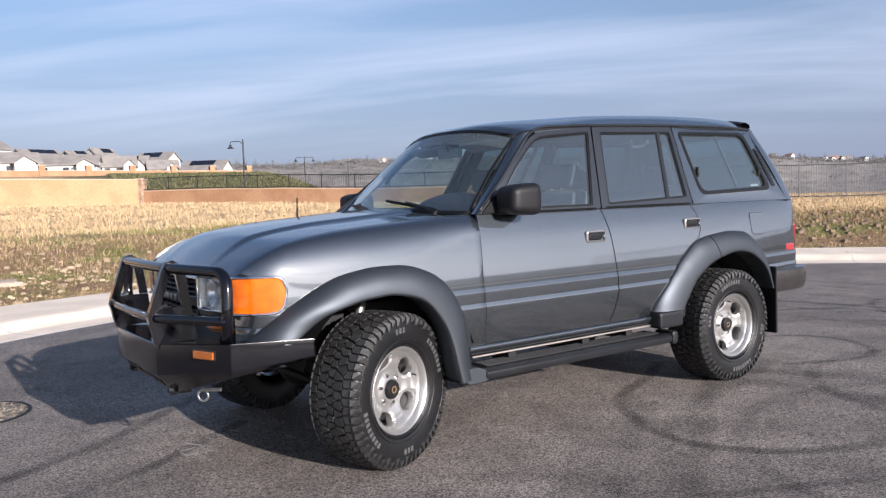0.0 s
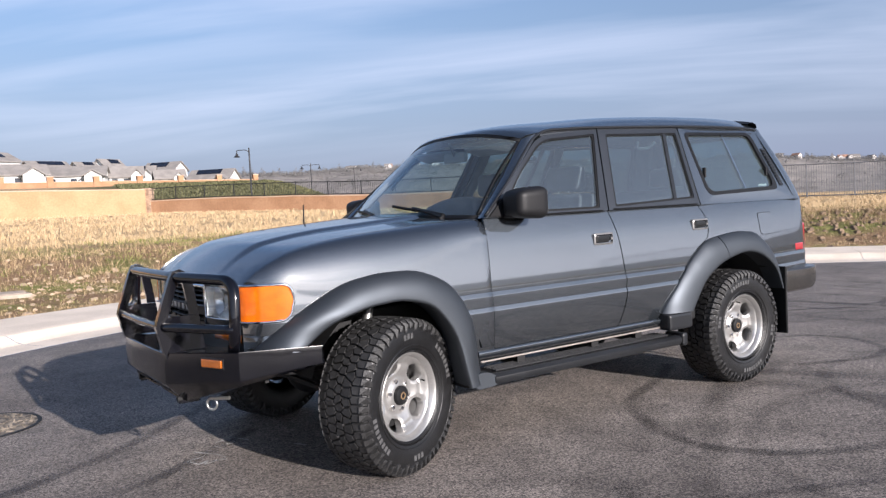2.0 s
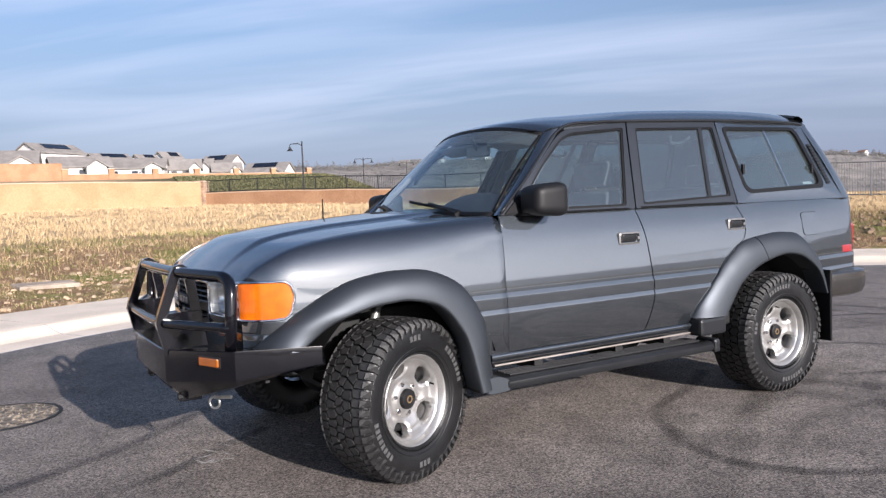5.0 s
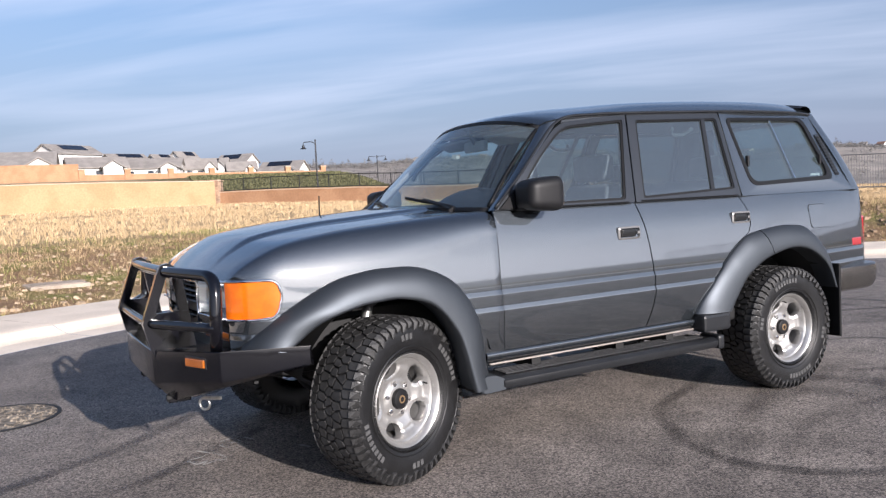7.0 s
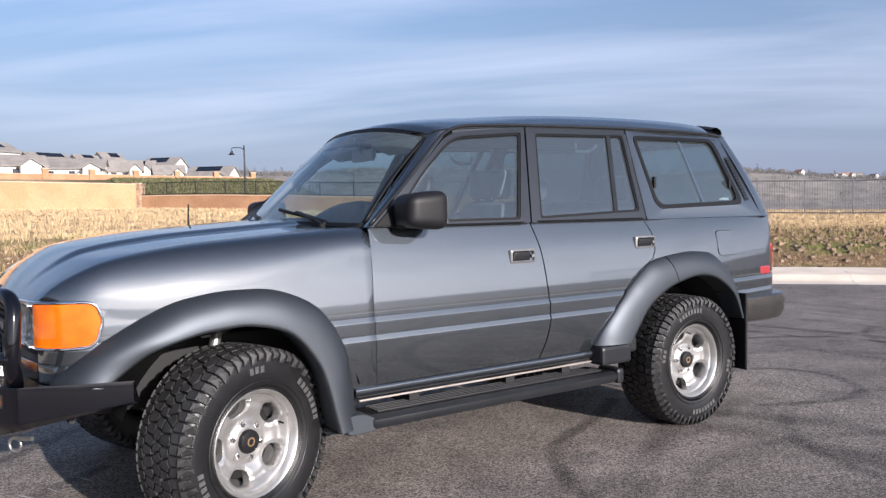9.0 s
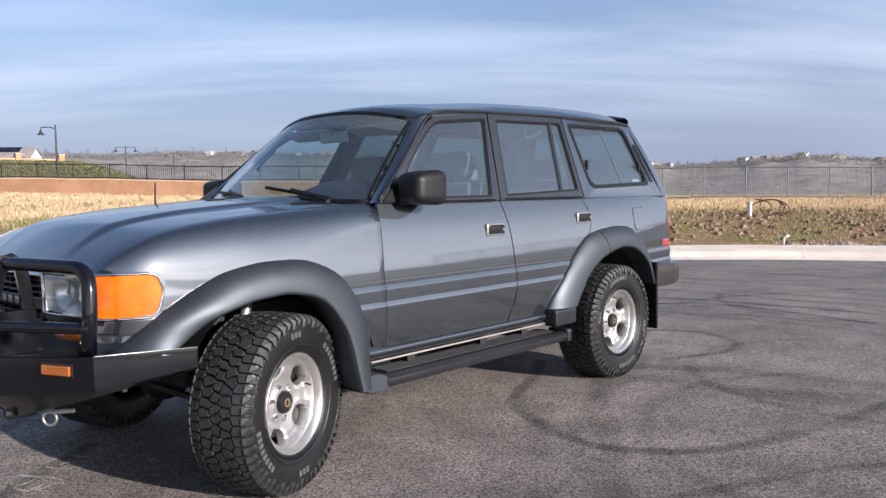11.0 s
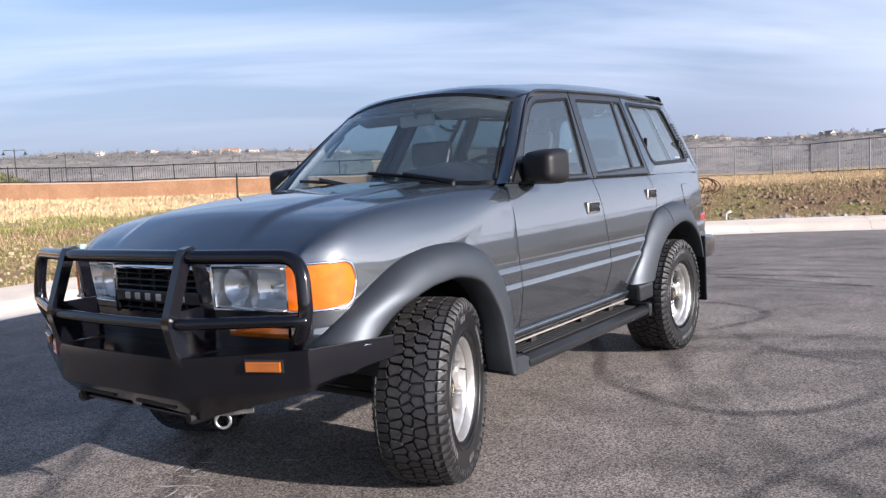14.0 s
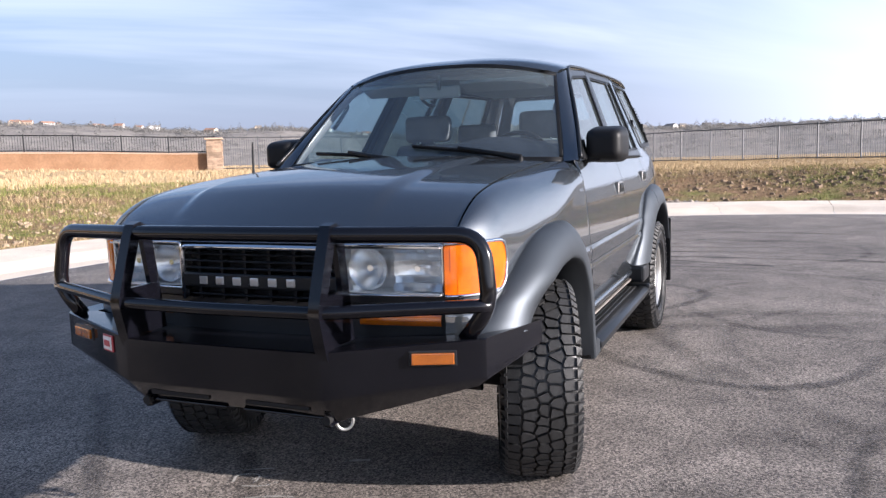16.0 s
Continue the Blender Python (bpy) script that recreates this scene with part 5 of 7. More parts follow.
for j in range(len(a)):
    k = (j + 1) % len(a)
    bm.faces.new((a[j], a[k], b[k], b[j]))
part("tailgate_frame", finish(bm), PAINT, car)
bm = bmesh.new()
bm.faces.new([bm.verts.new((tail_x(z) - 0.01, u * tail_w(z), z)) for u, z in i_])
rg = part("rear_window", bm, SIDE_GLASS, car)
rg.visible_shadow = False
for sd in SIDES:
    rows = []
    for i in range(12):
        z = 1.25 + 0.57 * i / 11
        x0 = 2.38 - 0.228 * i / 11
        p, q = Vector((x0, -sd * upper_width(x0, z), z)), Vector((tail_x(z), -sd * tail_w(z), z))
        m = Vector((q.x - 0.006, p.y, z)) * 0.85 + (p + q) / 2 * 0.15
        rows.append([(1 - f) ** 2 * p + 2 * f * (1 - f) * m + f * f * q for f in (0, 0.25, 0.5, 0.75, 1)])
    part("rear_pillar", finish(grid_bm(rows), 0, (0.3, -sd, 0)), PAINT, car, smooth=True)
    # fuel lid on the driver's side alone
fl = rounded2([(1.745, 1.008), (1.955, 1.008), (1.943, 1.164), (1.737, 1.164)], [0.035] * 4)
for nm, grow, lift, mat in (("fuel_lid_gap", 1.04, 0.0006, RUBBER), ("fuel_lid", 1.0, 0.003, PAINT)):
    bm = bmesh.new()
    c = Vector((1.845, 1.088))
    pts = [c + (Vector(p) - c) * grow for p in fl]
    cen = bm.verts.new((c.x, -half_width(c.x, c.y) - lift, c.y))
    vs = [bm.verts.new((p.x, -half_width(p.x, p.y) - lift, p.y)) for p in pts]
    for j in range(len(vs)):
        bm.faces.new((cen, vs[j], vs[(j + 1) % len(vs)]))
    part(nm, finish(bm, 0, (0, -1, 0)), mat, car, smooth=True)
# rear bumper
plan = [(1.96, 0.835), (2.05, 0.855), (2.34, 0.868), (2.47, 0.855), (2.55, 0.815), (2.585, 0.74), (2.60, 0.45), (2.605, 0.0)]
plan = plan + [(x, -s) for x, s in reversed(plan[:-1])]
rows = []
for i, (x, s) in enumerate(plan):
    a, b = Vector(plan[max(0, i - 1)]), Vector(plan[min(len(plan) - 1, i + 1)])
    d = (b - a).normalized()
    nrm = Vector((-d.y, d.x)) * -1
    if nrm.dot(Vector((x - 1.6, s))) < 0:
        nrm = -nrm
    rows.append([(x + nrm.x * o, -(s + nrm.y * o), z) for o, z in ((-0.10, 0.712), (-0.012, 0.716), (0.0, 0.704), (0.004, 0.66), (0.0, 0.59), (-0.02, 0.55), (-0.06, 0.53))])
part("rear_bumper", finish(grid_bm(rows), 0, (1, 0, 0)), BUMPER, car, "grey steel rear bumper", True, 35)

# grille, with a dark panel added behind it to hide the sunlit ground
part("grille_backing", box_bm((-2.056, -0.68, 0.52), (-2.036, 0.68, 0.985)), UNDER, car)
gr = part("grille", finish(grid_bm([[(nose_x(abs(s)) + 0.055, -s, z) for z in (0.785, 0.88, 0.985)] for s in (-0.33, -0.2, 0, 0.2, 0.33)])), UNDER, car, "dark slatted grille with bright plain emblem bars")
for z in (0.812, 0.908, 0.934, 0.960):
    part("slat", finish(grid_bm([[(nose_x(abs(s)) + d, -s, z + h) for d, h in ((0.05, 0.002), (0.004, 0.004), (0.0, 0.0), (0.004, -0.004), (0.05, -0.002))] for s in [-0.325 + 0.065 * i for i in range(11)]])), TRIM, gr, smooth=True, angle=40)
for s in (-0.26, -0.155, -0.052, 0.052, 0.155, 0.26):
    part("slat_post", box_bm((nose_x(abs(s)) + 0.012, -s - 0.006, 0.79), (nose_x(abs(s)) + 0.05, -s + 0.006, 0.978)), PLASTIC, gr)
part("centre_bar", finish(grid_bm([[(nose_x(abs(s)) + d, -s, z) for d, z in ((0.05, 0.836), (-0.002, 0.838), (-0.008, 0.845), (-0.008, 0.884), (-0.002, 0.890), (0.05, 0.893))] for s in [-0.328 + 0.0656 * i for i in range(11)]]), 0, (-1, 0, 0)), TRIM, gr, smooth=True, angle=30)
part("chrome_rim", tube_bm(rounded([(nose_x(0.33), -0.328, 0.79), (nose_x(0.33), -0.328, 0.985), (nose_x(0.16) - 0.003, -0.16, 0.987), (nose_x(0.0) - 0.003, 0, 0.988), (nose_x(0.16) - 0.003, 0.16, 0.987), (nose_x(0.33), 0.328, 0.985), (nose_x(0.33), 0.328, 0.79)], 0.02), 0.010, 8), CHROME, gr, "chrome grille rim", True)
for k in range(6):
    sy = -0.225 + 0.0755 * k
    part("emblem_bar", box_bm((nose_x(abs(sy)) - 0.0125, -sy - 0.018, 0.850), (nose_x(abs(sy)) - 0.006, -sy + 0.018, 0.880), 0.004), EMBLEM, gr, "bright plain emblem bar")
part("nose_strip", finish(grid_bm([[(nose_x(abs(s)) + d, -s, z) for d, z in ((0.02, 0.984), (0.0, 0.988), (0.0, 0.994), (0.02, 0.998))] for s in [-0.66 + 0.066 * i for i in range(21)]])), PLASTIC, car)

# ---- bull bar and front bumper ----
STATIONS = [(0.0, -2.452, 0.690, 0.532, 0.452), (0.20, -2.452, 0.690, 0.532, 0.452), (0.385, -2.446, 0.690, 0.530, 0.440), (0.40, -2.443, 0.691, 0.530, 0.440), (0.86, -2.262, 0.722, 0.590, 0.560), (0.875, -2.248, 0.722, 0.592, 0.565), (0.915, -2.06, 0.716, 0.612, 0.592), (0.950, -1.875, 0.710, 0.632, 0.615)]


def bumper_section(s, x, top, bot, low, sign):
    back = 0.27 if s < 0.8 else 0.10
    inner = 0.0 if s < 0.8 else (0.05 if s < 0.9 else 0.075)
    dx = back if s < 0.88 else 0.02
    pts = [(dx, -inner, top - 0.012), (0.005, 0, top), (0.0, 0, top - 0.004), (0.0, 0, bot + 0.006), (0.006, 0, bot - 0.002), (0.09 if s < 0.8 else 0.03, -inner * 0.5, low), (dx, -inner, low + 0.004)]
    return [(x + a, -sign * (s + b), z) for a, b, z in pts]


rows = [bumper_section(*st, -1) for st in reversed(STATIONS[1:])] + [bumper_section(*st, 1) for st in STATIONS]
bm = grid_bm(rows)
for i in (0, -1):
    bm.verts.ensure_lookup_table()
    k = len(rows[0])
    ids = range(k) if i == 0 else range((len(rows) - 1) * k, len(rows) * k)
    bm.faces.new([bm.verts[j] for j in ids])
bumper = part("front_bumper", finish(bm, 0, (-1, 0, 0)), BLACK_STEEL, car, "black powder-coated steel front bumper", True, 25)
# slots, solid blocks with the recess shade in their dark colour, and lower brackets
for sd in SIDES:
    part("bumper_slot", box_bm((-2.414, -sd * 0.20 - 0.125, 0.485), (-2.36, -sd * 0.20 + 0.125, 0.512), 0.004), UNDER, bumper)
    part("lower_lip", box_bm((-2.375, -sd * 0.20 - 0.165, 0.446), (-2.31, -sd * 0.20 + 0.165, 0.456), 0.006), BLACK_STEEL, bumper)
    part("tow_bracket", box_bm((-2.385, -sd * 0.372 - 0.012, 0.425), (-2.28, -sd * 0.372 + 0.012, 0.60), 0.006), BLACK_STEEL, bumper)
    part("bracket_bolt", tube_bm([(-2.392, -sd * 0.372, 0.450), (-2.37, -sd * 0.372, 0.450)], 0.016, 12), UNDER, bumper)
    if sd == 1:
        ring_pts = [(-2.21 + 0.019 * math.cos(a), -0.335 - 0.022 * math.cos(a), 0.386 + 0.029 * math.sin(a)) for a in [2 * math.pi * i / 20 for i in range(20)]]
        part("recovery_ring", tube_bm(ring_pts, 0.0065, 8, True), STEEL, bumper, "bare steel recovery ring", True)
        part("ring_bar", tube_bm([(-2.21, -0.335, 0.414), (-2.20, -0.40, 0.424), (-2.16, -0.46, 0.43)], 0.009, 8), STEEL, bumper)
    # blinker in the angled face
    a, b = Vector((-2.443, -sd * 0.40, 0)), Vector((-2.262, -sd * 0.86, 0))
    d = (b - a).normalized()
    nrm = Vector((d.y, -d.x, 0))
    if nrm.x > 0:
        nrm = -nrm
    for nm, L, H, lift, mat, lab in (("blinker_frame", 0.150, 0.050, 0.004, TRIM, ""), ("blinker", 0.134, 0.036, 0.014, AMBER_DARK, "amber blinker")):
        c = a + d * (b - a).length * 0.70 + Vector((0, 0, 0.664)) + nrm * (lift / 2)
        bm = box_bm((-L / 2, -lift / 2 - 0.004, -H / 2), (L / 2, lift / 2, H / 2), 0.003)
        bmesh.ops.transform(bm, matrix=Matrix((((d.x), nrm.x, 0, c.x), (d.y, nrm.y, 0, c.y), (0, 0, 1, c.z), (0, 0, 0, 1))), verts=bm.verts)
        bmesh.ops.recalc_face_normals(bm, faces=bm.faces)
        part(nm, bm, mat, bumper, lab)
    if sd == -1:
        for nm, L, H, lift, mat, lab in (("badge", 0.076, 0.060, 0.006, BADGE_RED, "small red-rimmed white badge"), ("badge_face", 0.064, 0.048, 0.009, BADGE_WHITE, ""), ("badge_bar", 0.046, 0.022, 0.011, BADGE_RED, "")):
            c = a + d * (b - a).length * 0.27 + Vector((0, 0, 0.652)) + nrm * (lift / 2)
            bm = box_bm((-L / 2, -lift / 2, -H / 2), (L / 2, lift / 2, H / 2), 0.002)
            bmesh.ops.transform(bm, matrix=Matrix((((d.x), nrm.x, 0, c.x), (d.y, nrm.y, 0, c.y), (0, 0, 1, c.z), (0, 0, 0, 1))), verts=bm.verts)
            bmesh.ops.recalc_face_normals(bm, faces=bm.faces)
            part(nm, bm, mat, bumper, lab)
# bull bar
bull = part("bull_bar", tube_bm(rounded([(-2.245, -0.805, 0.715), (-2.262, -0.895, 0.825), (-2.245, -0.868, 1.045), (-2.372, -0.40, 1.052), (-2.380, 0, 1.053), (-2.372, 0.40, 1.052), (-2.245, 0.868, 1.045), (-2.262, 0.895, 0.825), (-2.245, 0.805, 0.715)], 0.085, 7), 0.0265, 14), BLACK_STEEL, car, "black tubular bull bar", True)
part("lower_tube", tube_bm(rounded([(-2.262, -0.900, 0.828), (-2.300, -0.80, 0.826), (-2.448, -0.40, 0.815), (-2.452, 0, 0.812), (-2.448, 0.40, 0.815), (-2.300, 0.80, 0.826), (-2.262, 0.900, 0.828)], 0.06, 5), 0.0215, 12), BLACK_STEEL, bull, smooth=True)
for sd in SIDES:
    y = -sd * 0.398
    line = [(-2.430, 0.640), (-2.452, 0.70), (-2.480, 0.815), (-2.468, 0.86), (-2.405, 1.04), (-2.385, 1.082), (-2.352, 1.090)]
    bm = bmesh.new()
    prev = None
    for x, z in line:
        ring_v = [bm.verts.new((x + dx, y + dy, z + dz)) for dx, dy, dz in ((0, -0.020, 0), (0, 0.020, 0), (0.050, 0.020, 0.010 if z < 1.05 else -0.03), (0.050, 0.014, 0.010 if z < 1.05 else -0.03), (0.006, 0.014, 0.0), (0.006, -0.014, 0.0), (0.050, -0.014, 0.010 if z < 1.05 else -0.03), (0.050, -0.020, 0.010 if z < 1.05 else -0.03))]
        if prev:
            for i in range(8):
                bm.faces.new((prev[i], prev[(i + 1) % 8], ring_v[(i + 1) % 8], ring_v[i]))
        else:
            bm.faces.new(ring_v)
        prev = ring_v
    bm.faces.new(prev)
    part("upright", finish(bm), BLACK_STEEL, bull, "folded steel upright", True, 30)
    # side plate of the upright: solid below, an open triangle above
    for nm, q in (("gusset", [(-2.432, 0.69), (-2.452, 0.80), (-2.440, 0.86), (-2.268, 0.86), (-2.245, 0.69)]), ("rear_leg", [(-2.312, 0.862), (-2.268, 0.862), (-2.296, 1.066), (-2.345, 1.066)])):
        bm = bmesh.new()
        lo, hi = [bm.verts.new((x, y - 0.010, z)) for x, z in q], [bm.verts.new((x, y + 0.010, z)) for x, z in q]
        bm.faces.new(lo); bm.faces.new(hi[::-1])
        for i in range(len(q)):
            bm.faces.new((lo[i], hi[i], hi[(i + 1) % len(q)], lo[(i + 1) % len(q)]))
        part(nm, finish(bm), BLACK_STEEL, bull)

# ---- wheels ----


def wheel_parts(parent):
    """A wheel round the y axis, its face to -y."""
    prof = [(0.214, -0.108), (0.222, -0.124), (0.246, -0.138), (0.290, -0.147), (0.335, -0.147), (0.362, -0.141), (0.380, -0.128), (0.3875, -0.10), (0.389, 0.0), (0.3875, 0.10), (0.380, 0.128), (0.362, 0.141), (0.335, 0.147), (0.290, 0.147), (0.246, 0.138), (0.222, 0.124), (0.214, 0.108)]
    tyre = part("tyre", lathe_bm(prof, 96), TYRE_SIDE, parent, "black all-terrain tyre with chunky tread", True, 40)
    rng = random.Random(11)
    verts, faces = [], []

    def surf(th, a, r):
        return (r * math.cos(th), a, r * math.sin(th))

    def crown(a):
        return 0.389 - 0.010 * (abs(a) / 0.13) ** 4

    def block(outline, h):
        """outline in angle and width; h: proud of the carcass."""
        k = len(verts)
        m = len(outline)
        ct, ca = sum(p[0] for p in outline) / m, sum(p[1] for p in outline) / m
        for th, a in outline:
            verts.append(surf(th, a, crown(a) - 0.004))
        for th, a in outline:
            verts.append(surf(ct + (th - ct) * 0.94, ca + (a - ca) * 0.965, crown(a) + h))
        faces.append(tuple(range(k + m, k + 2 * m)))
        for i in range(m):
            faces.append((k + i, k + (i + 1) % m, k + m + (i + 1) % m, k + m + i))
    # irregular blocks that lock into one another, cut apart by narrow grooves
    pitch_n, grip_r = 58, 0.40
    around = 2 * math.pi * grip_r
    sites = []
    for row, a in enumerate((-0.112, -0.047, 0.0, 0.047, 0.112)):
        edge = abs(a) > 0.1
        for i in range(pitch_n):
            u = (i + (0.5 if row % 2 else 0.0)) * around / pitch_n
            sites.append((u + rng.uniform(-1, 1) * (0.003 if edge else 0.012), a + (0 if edge else rng.uniform(-0.012, 0.012))))

    def cut(poly, px, py, nx, ny):
        """The part of an outline that lies behind a line."""
        out = []
        for (x0, y0), (x1, y1) in zip(poly, poly[1:] + poly[:1]):
            d0, d1 = (x0 - px) * nx + (y0 - py) * ny, (x1 - px) * nx + (y1 - py) * ny
            if d0 <= 0:
                out.append((x0, y0))
            if d0 * d1 < 0:
                f = d0 / (d0 - d1)
                out.append((x0 + (x1 - x0) * f, y0 + (y1 - y0) * f))
        return out
    for u, a in sites:
        lo, hi = max(-0.140, a - 0.07), min(0.140, a + 0.07)
        poly = [(u - 0.07, lo), (u + 0.07, lo), (u + 0.07, hi), (u - 0.07, hi)]
        for u2, a2 in sites:
            du, da = (u2 - u + around / 2) % around - around / 2, a2 - a
            far = math.hypot(du, da)
            if 0 < far < 0.13 and poly:
                nx, ny = du / far, da / far
                groove = 0.0044 if abs(a) < 0.1 or abs(a2) < 0.1 else 0.0032
                poly = cut(poly, u + du / 2 - nx * groove, a + da / 2 - ny * groove, nx, ny)
        if len(poly) > 2:
            block([(p / grip_r, q) for p, q in poly], 0.0135)
    n = pitch_n
    st = 2 * math.pi / n
    for i in range(n):
        for s in (-1, 1):
            c = (i + (0.5 if s > 0 else 0.0)) * st
            e = 0.42 * st
            # lug running down the shoulder
            k = len(verts)
            lo = 0.338 if i % 2 else 0.352
            for th, a, r in ((c - e * 0.8, 0.130, 0.398), (c + e * 0.9, 0.130, 0.398), (c + e * 0.85, 0.155, 0.374), (c + e * 0.80, 0.1545, lo), (c - e * 0.62, 0.1545, lo + 0.006), (c - e * 0.8, 0.155, 0.374)):
                verts.append(surf(th, s * a, r))
            for th, a, r in ((c - e * 0.9, 0.126, 0.38), (c + e, 0.126, 0.38), (c + e * 0.9, 0.138, 0.366), (c + e * 0.88, 0.145, lo - 0.004), (c - e * 0.72, 0.145, lo + 0.002), (c - e * 0.9, 0.138, 0.366)):
                verts.append(surf(th, s * a, r))
            faces.append(tuple(range(k, k + 6)))
            for q in range(6):
                faces.append((k + q, k + 6 + q, k + 6 + (q + 1) % 6, k + (q + 1) % 6))
    tread = mesh_object("tread", verts, faces, TYRE, tyre, "deep-grooved tread blocks")
    bm = bmesh.new()
    bm.from_mesh(tread.data)
    bmesh.ops.recalc_face_normals(bm, faces=bm.faces)
    bm.to_mesh(tread.data)
    bm.free()
    # plain raised bars where the maker's lettering stands
    for mid, count in ((62, 8), (242, 8), (-52, 3), (128, 3)):
        for k in range(count):
            th = radians(mid + (k - (count - 1) / 2) * 5.2)
            bm = box_bm((-0.0095, -0.1495, -0.014), (0.0095, -0.144, 0.014))
            m = Matrix.Rotation(-th + math.pi / 2, 4, "Y")
            bmesh.ops.transform(bm, matrix=Matrix.Translation((0.312 * math.cos(th), 0, 0.312 * math.sin(th))) @ m, verts=bm.verts)
            part("letter_bar", bm, TYRE_MARK, tyre, "worn pale lettering bar")
    for r in (0.262, 0.3455):
        part("sidewall_rib", lathe_bm([(r - 0.003, -0.1425), (r, -0.1495), (r + 0.003, -0.1425)], 96), TYRE_SIDE, tyre, smooth=True)
    vs, fs = [], []
    for i in range(150):
        th = 2 * math.pi * i / 150
        for r0, r1, y in ((0.231, 0.247, -0.1375), (0.350, 0.356, -0.1470)):
            o = len(vs)
            for rr, dt, yy in ((r0, -0.010, y + 0.008), (r1, -0.010, y - 0.001), (r1, 0.010, y - 0.001), (r0, 0.010, y + 0.008), ((r0 + r1) / 2, 0.0, y - 0.0055)):
                vs.append((rr * math.cos(th + dt), yy, rr * math.sin(th + dt)))
            fs += [(o + k, o + (k + 1) % 4, o + 4) for k in range(4)]
    tagged(mesh_object("bead_serration", vs, fs, TYRE_SIDE, tyre), kind="stuff")
    # rim: barrel, lip, and a face with five round-cornered openings
    rim = part("rim", lathe_bm([(0.180, 0.10), (0.19, 0.0), (0.197, -0.085), (0.205, -0.098), (0.213, -0.104), (0.2235, -0.117), (0.2265, -0.124), (0.2225, -0.1275), (0.214, -0.122), (0.206, -0.108), (0.201, -0.098)], 96), ALLOY, parent, "polished alloy rim with five openings", True, 50)
    nt, rs = 240, [0.030, 0.045, 0.058, 0.064, 0.072, 0.080, 0.086, 0.094, 0.102, 0.110, 0.118, 0.126, 0.134, 0.142, 0.150, 0.158, 0.166, 0.174, 0.182, 0.190, 0.197, 0.203]

    def face_y(r, th):
        y = -0.058 + 0.016 * step(r, 0.055, 0.10) - 0.020 * step(r, 0.09, 0.15) - 0.034 * step(r, 0.160, 0.203)
        return y
    bm = bmesh.new()
    grid = {}
    hole_r, half_r, half_t = 0.154, 0.0345, radians(18.5)

    def inside(r, th):
        t5 = (th + math.pi / 5) % (2 * math.pi / 5) - math.pi / 5
        return (abs((r - hole_r) / half_r)) ** 2.6 + (abs(t5 / (half_t * (1.0 + (r - hole_r) * 1.5)))) ** 2.6
    for i, r in enumerate(rs):
        for j in range(nt):
            th = 2 * math.pi * j / nt
            q = inside(r, th)
            rr, tt = r, th
            if 0.55 < q < 1.45:
                # settle the nearest points on the opening's edge
                t5 = (th + math.pi / 5) % (2 * math.pi / 5) - math.pi / 5
                k = q ** (-1 / 2.6)
                rr, tt = hole_r + (r - hole_r) * k, th - t5 + t5 * k
            sink = 0.010 * (1 - step(q, 1.0, 2.2))
            grid[i, j] = bm.verts.new((rr * math.cos(tt), face_y(rr, tt) + sink, rr * math.sin(tt)))
    for i in range(len(rs) - 1):
        for j in range(nt):
            c = inside((rs[i] + rs[i + 1]) / 2, 2 * math.pi * (j + 0.5) / nt)
            if c > 0.98:
                bm.faces.new((grid[i, j], grid[i + 1, j], grid[i + 1, (j + 1) % nt], grid[i, (j + 1) % nt]))
    bmesh.ops.delete(bm, geom=[v for v in bm.verts if not v.link_faces], context="VERTS")
    bmesh.ops.recalc_face_normals(bm, faces=bm.faces)
    edges = [e for e in bm.edges if e.is_boundary]
    ret = bmesh.ops.extrude_edge_only(bm, edges=edges)
    for v in (g for g in ret["geom"] if isinstance(g, bmesh.types.BMVert)):
        v.co.y += 0.038
    part("wheel_face", bm, ALLOY, rim, smooth=True, angle=40)
    part("brake_drum", lathe_bm([(0.0, -0.012), (0.15, -0.012), (0.165, -0.005), (0.165, 0.06), (0.0, 0.06)], 48), UNDER, parent, smooth=True, angle=30)
    part("hub_cap", lathe_bm([(0.050, -0.048), (0.050, -0.070), (0.047, -0.078), (0.039, -0.081), (0.0005, -0.082)], 40), PLASTIC, rim, "black hub cap with a plain gilt ring", True, 35)
    part("cap_emblem", lathe_bm([(0.012, -0.0815), (0.0135, -0.0838), (0.0185, -0.0838), (0.020, -0.0815)], 28), material_gilt, rim, smooth=True, angle=30)
    for k in range(6):
        th = radians(60 * k + 20)
        c = Vector((0.0745 * math.cos(th), 0, 0.0745 * math.sin(th)))
        bm = lathe_bm([(0.0185, -0.0535), (0.0165, -0.045), (0.0165, -0.036), (0.0005, -0.036)], 20)
        bmesh.ops.translate(bm, vec=c, verts=bm.verts)
        part("lug_well", bm, ALLOY_DARK, rim, smooth=True, angle=30)
        bm = lathe_bm([(0.0115, -0.036), (0.0115, -0.057), (0.008, -0.061), (0.0004, -0.062)], 6)
        bmesh.ops.translate(bm, vec=c, verts=bm.verts)
        part("lug_nut", bm, CHROME, rim)
    part("valve", tube_bm([(0.17 * math.cos(0.9), -0.075, 0.17 * math.sin(0.9)), (0.165 * math.cos(0.9), -0.105, 0.165 * math.sin(0.9))], 0.004, 8), RUBBER, rim)


material_gilt = material("gilt_emblem", (0.45, 0.30, 0.16), 0.35, 0.8, 0.1, 20, 80)
first = part("wheel", lathe_bm([(0.02, -0.03), (0.06, -0.03), (0.06, 0.12), (0.02, 0.12)], 24), UNDER, car, "alloy wheel with an all-terrain tyre")
wheel_parts(first)
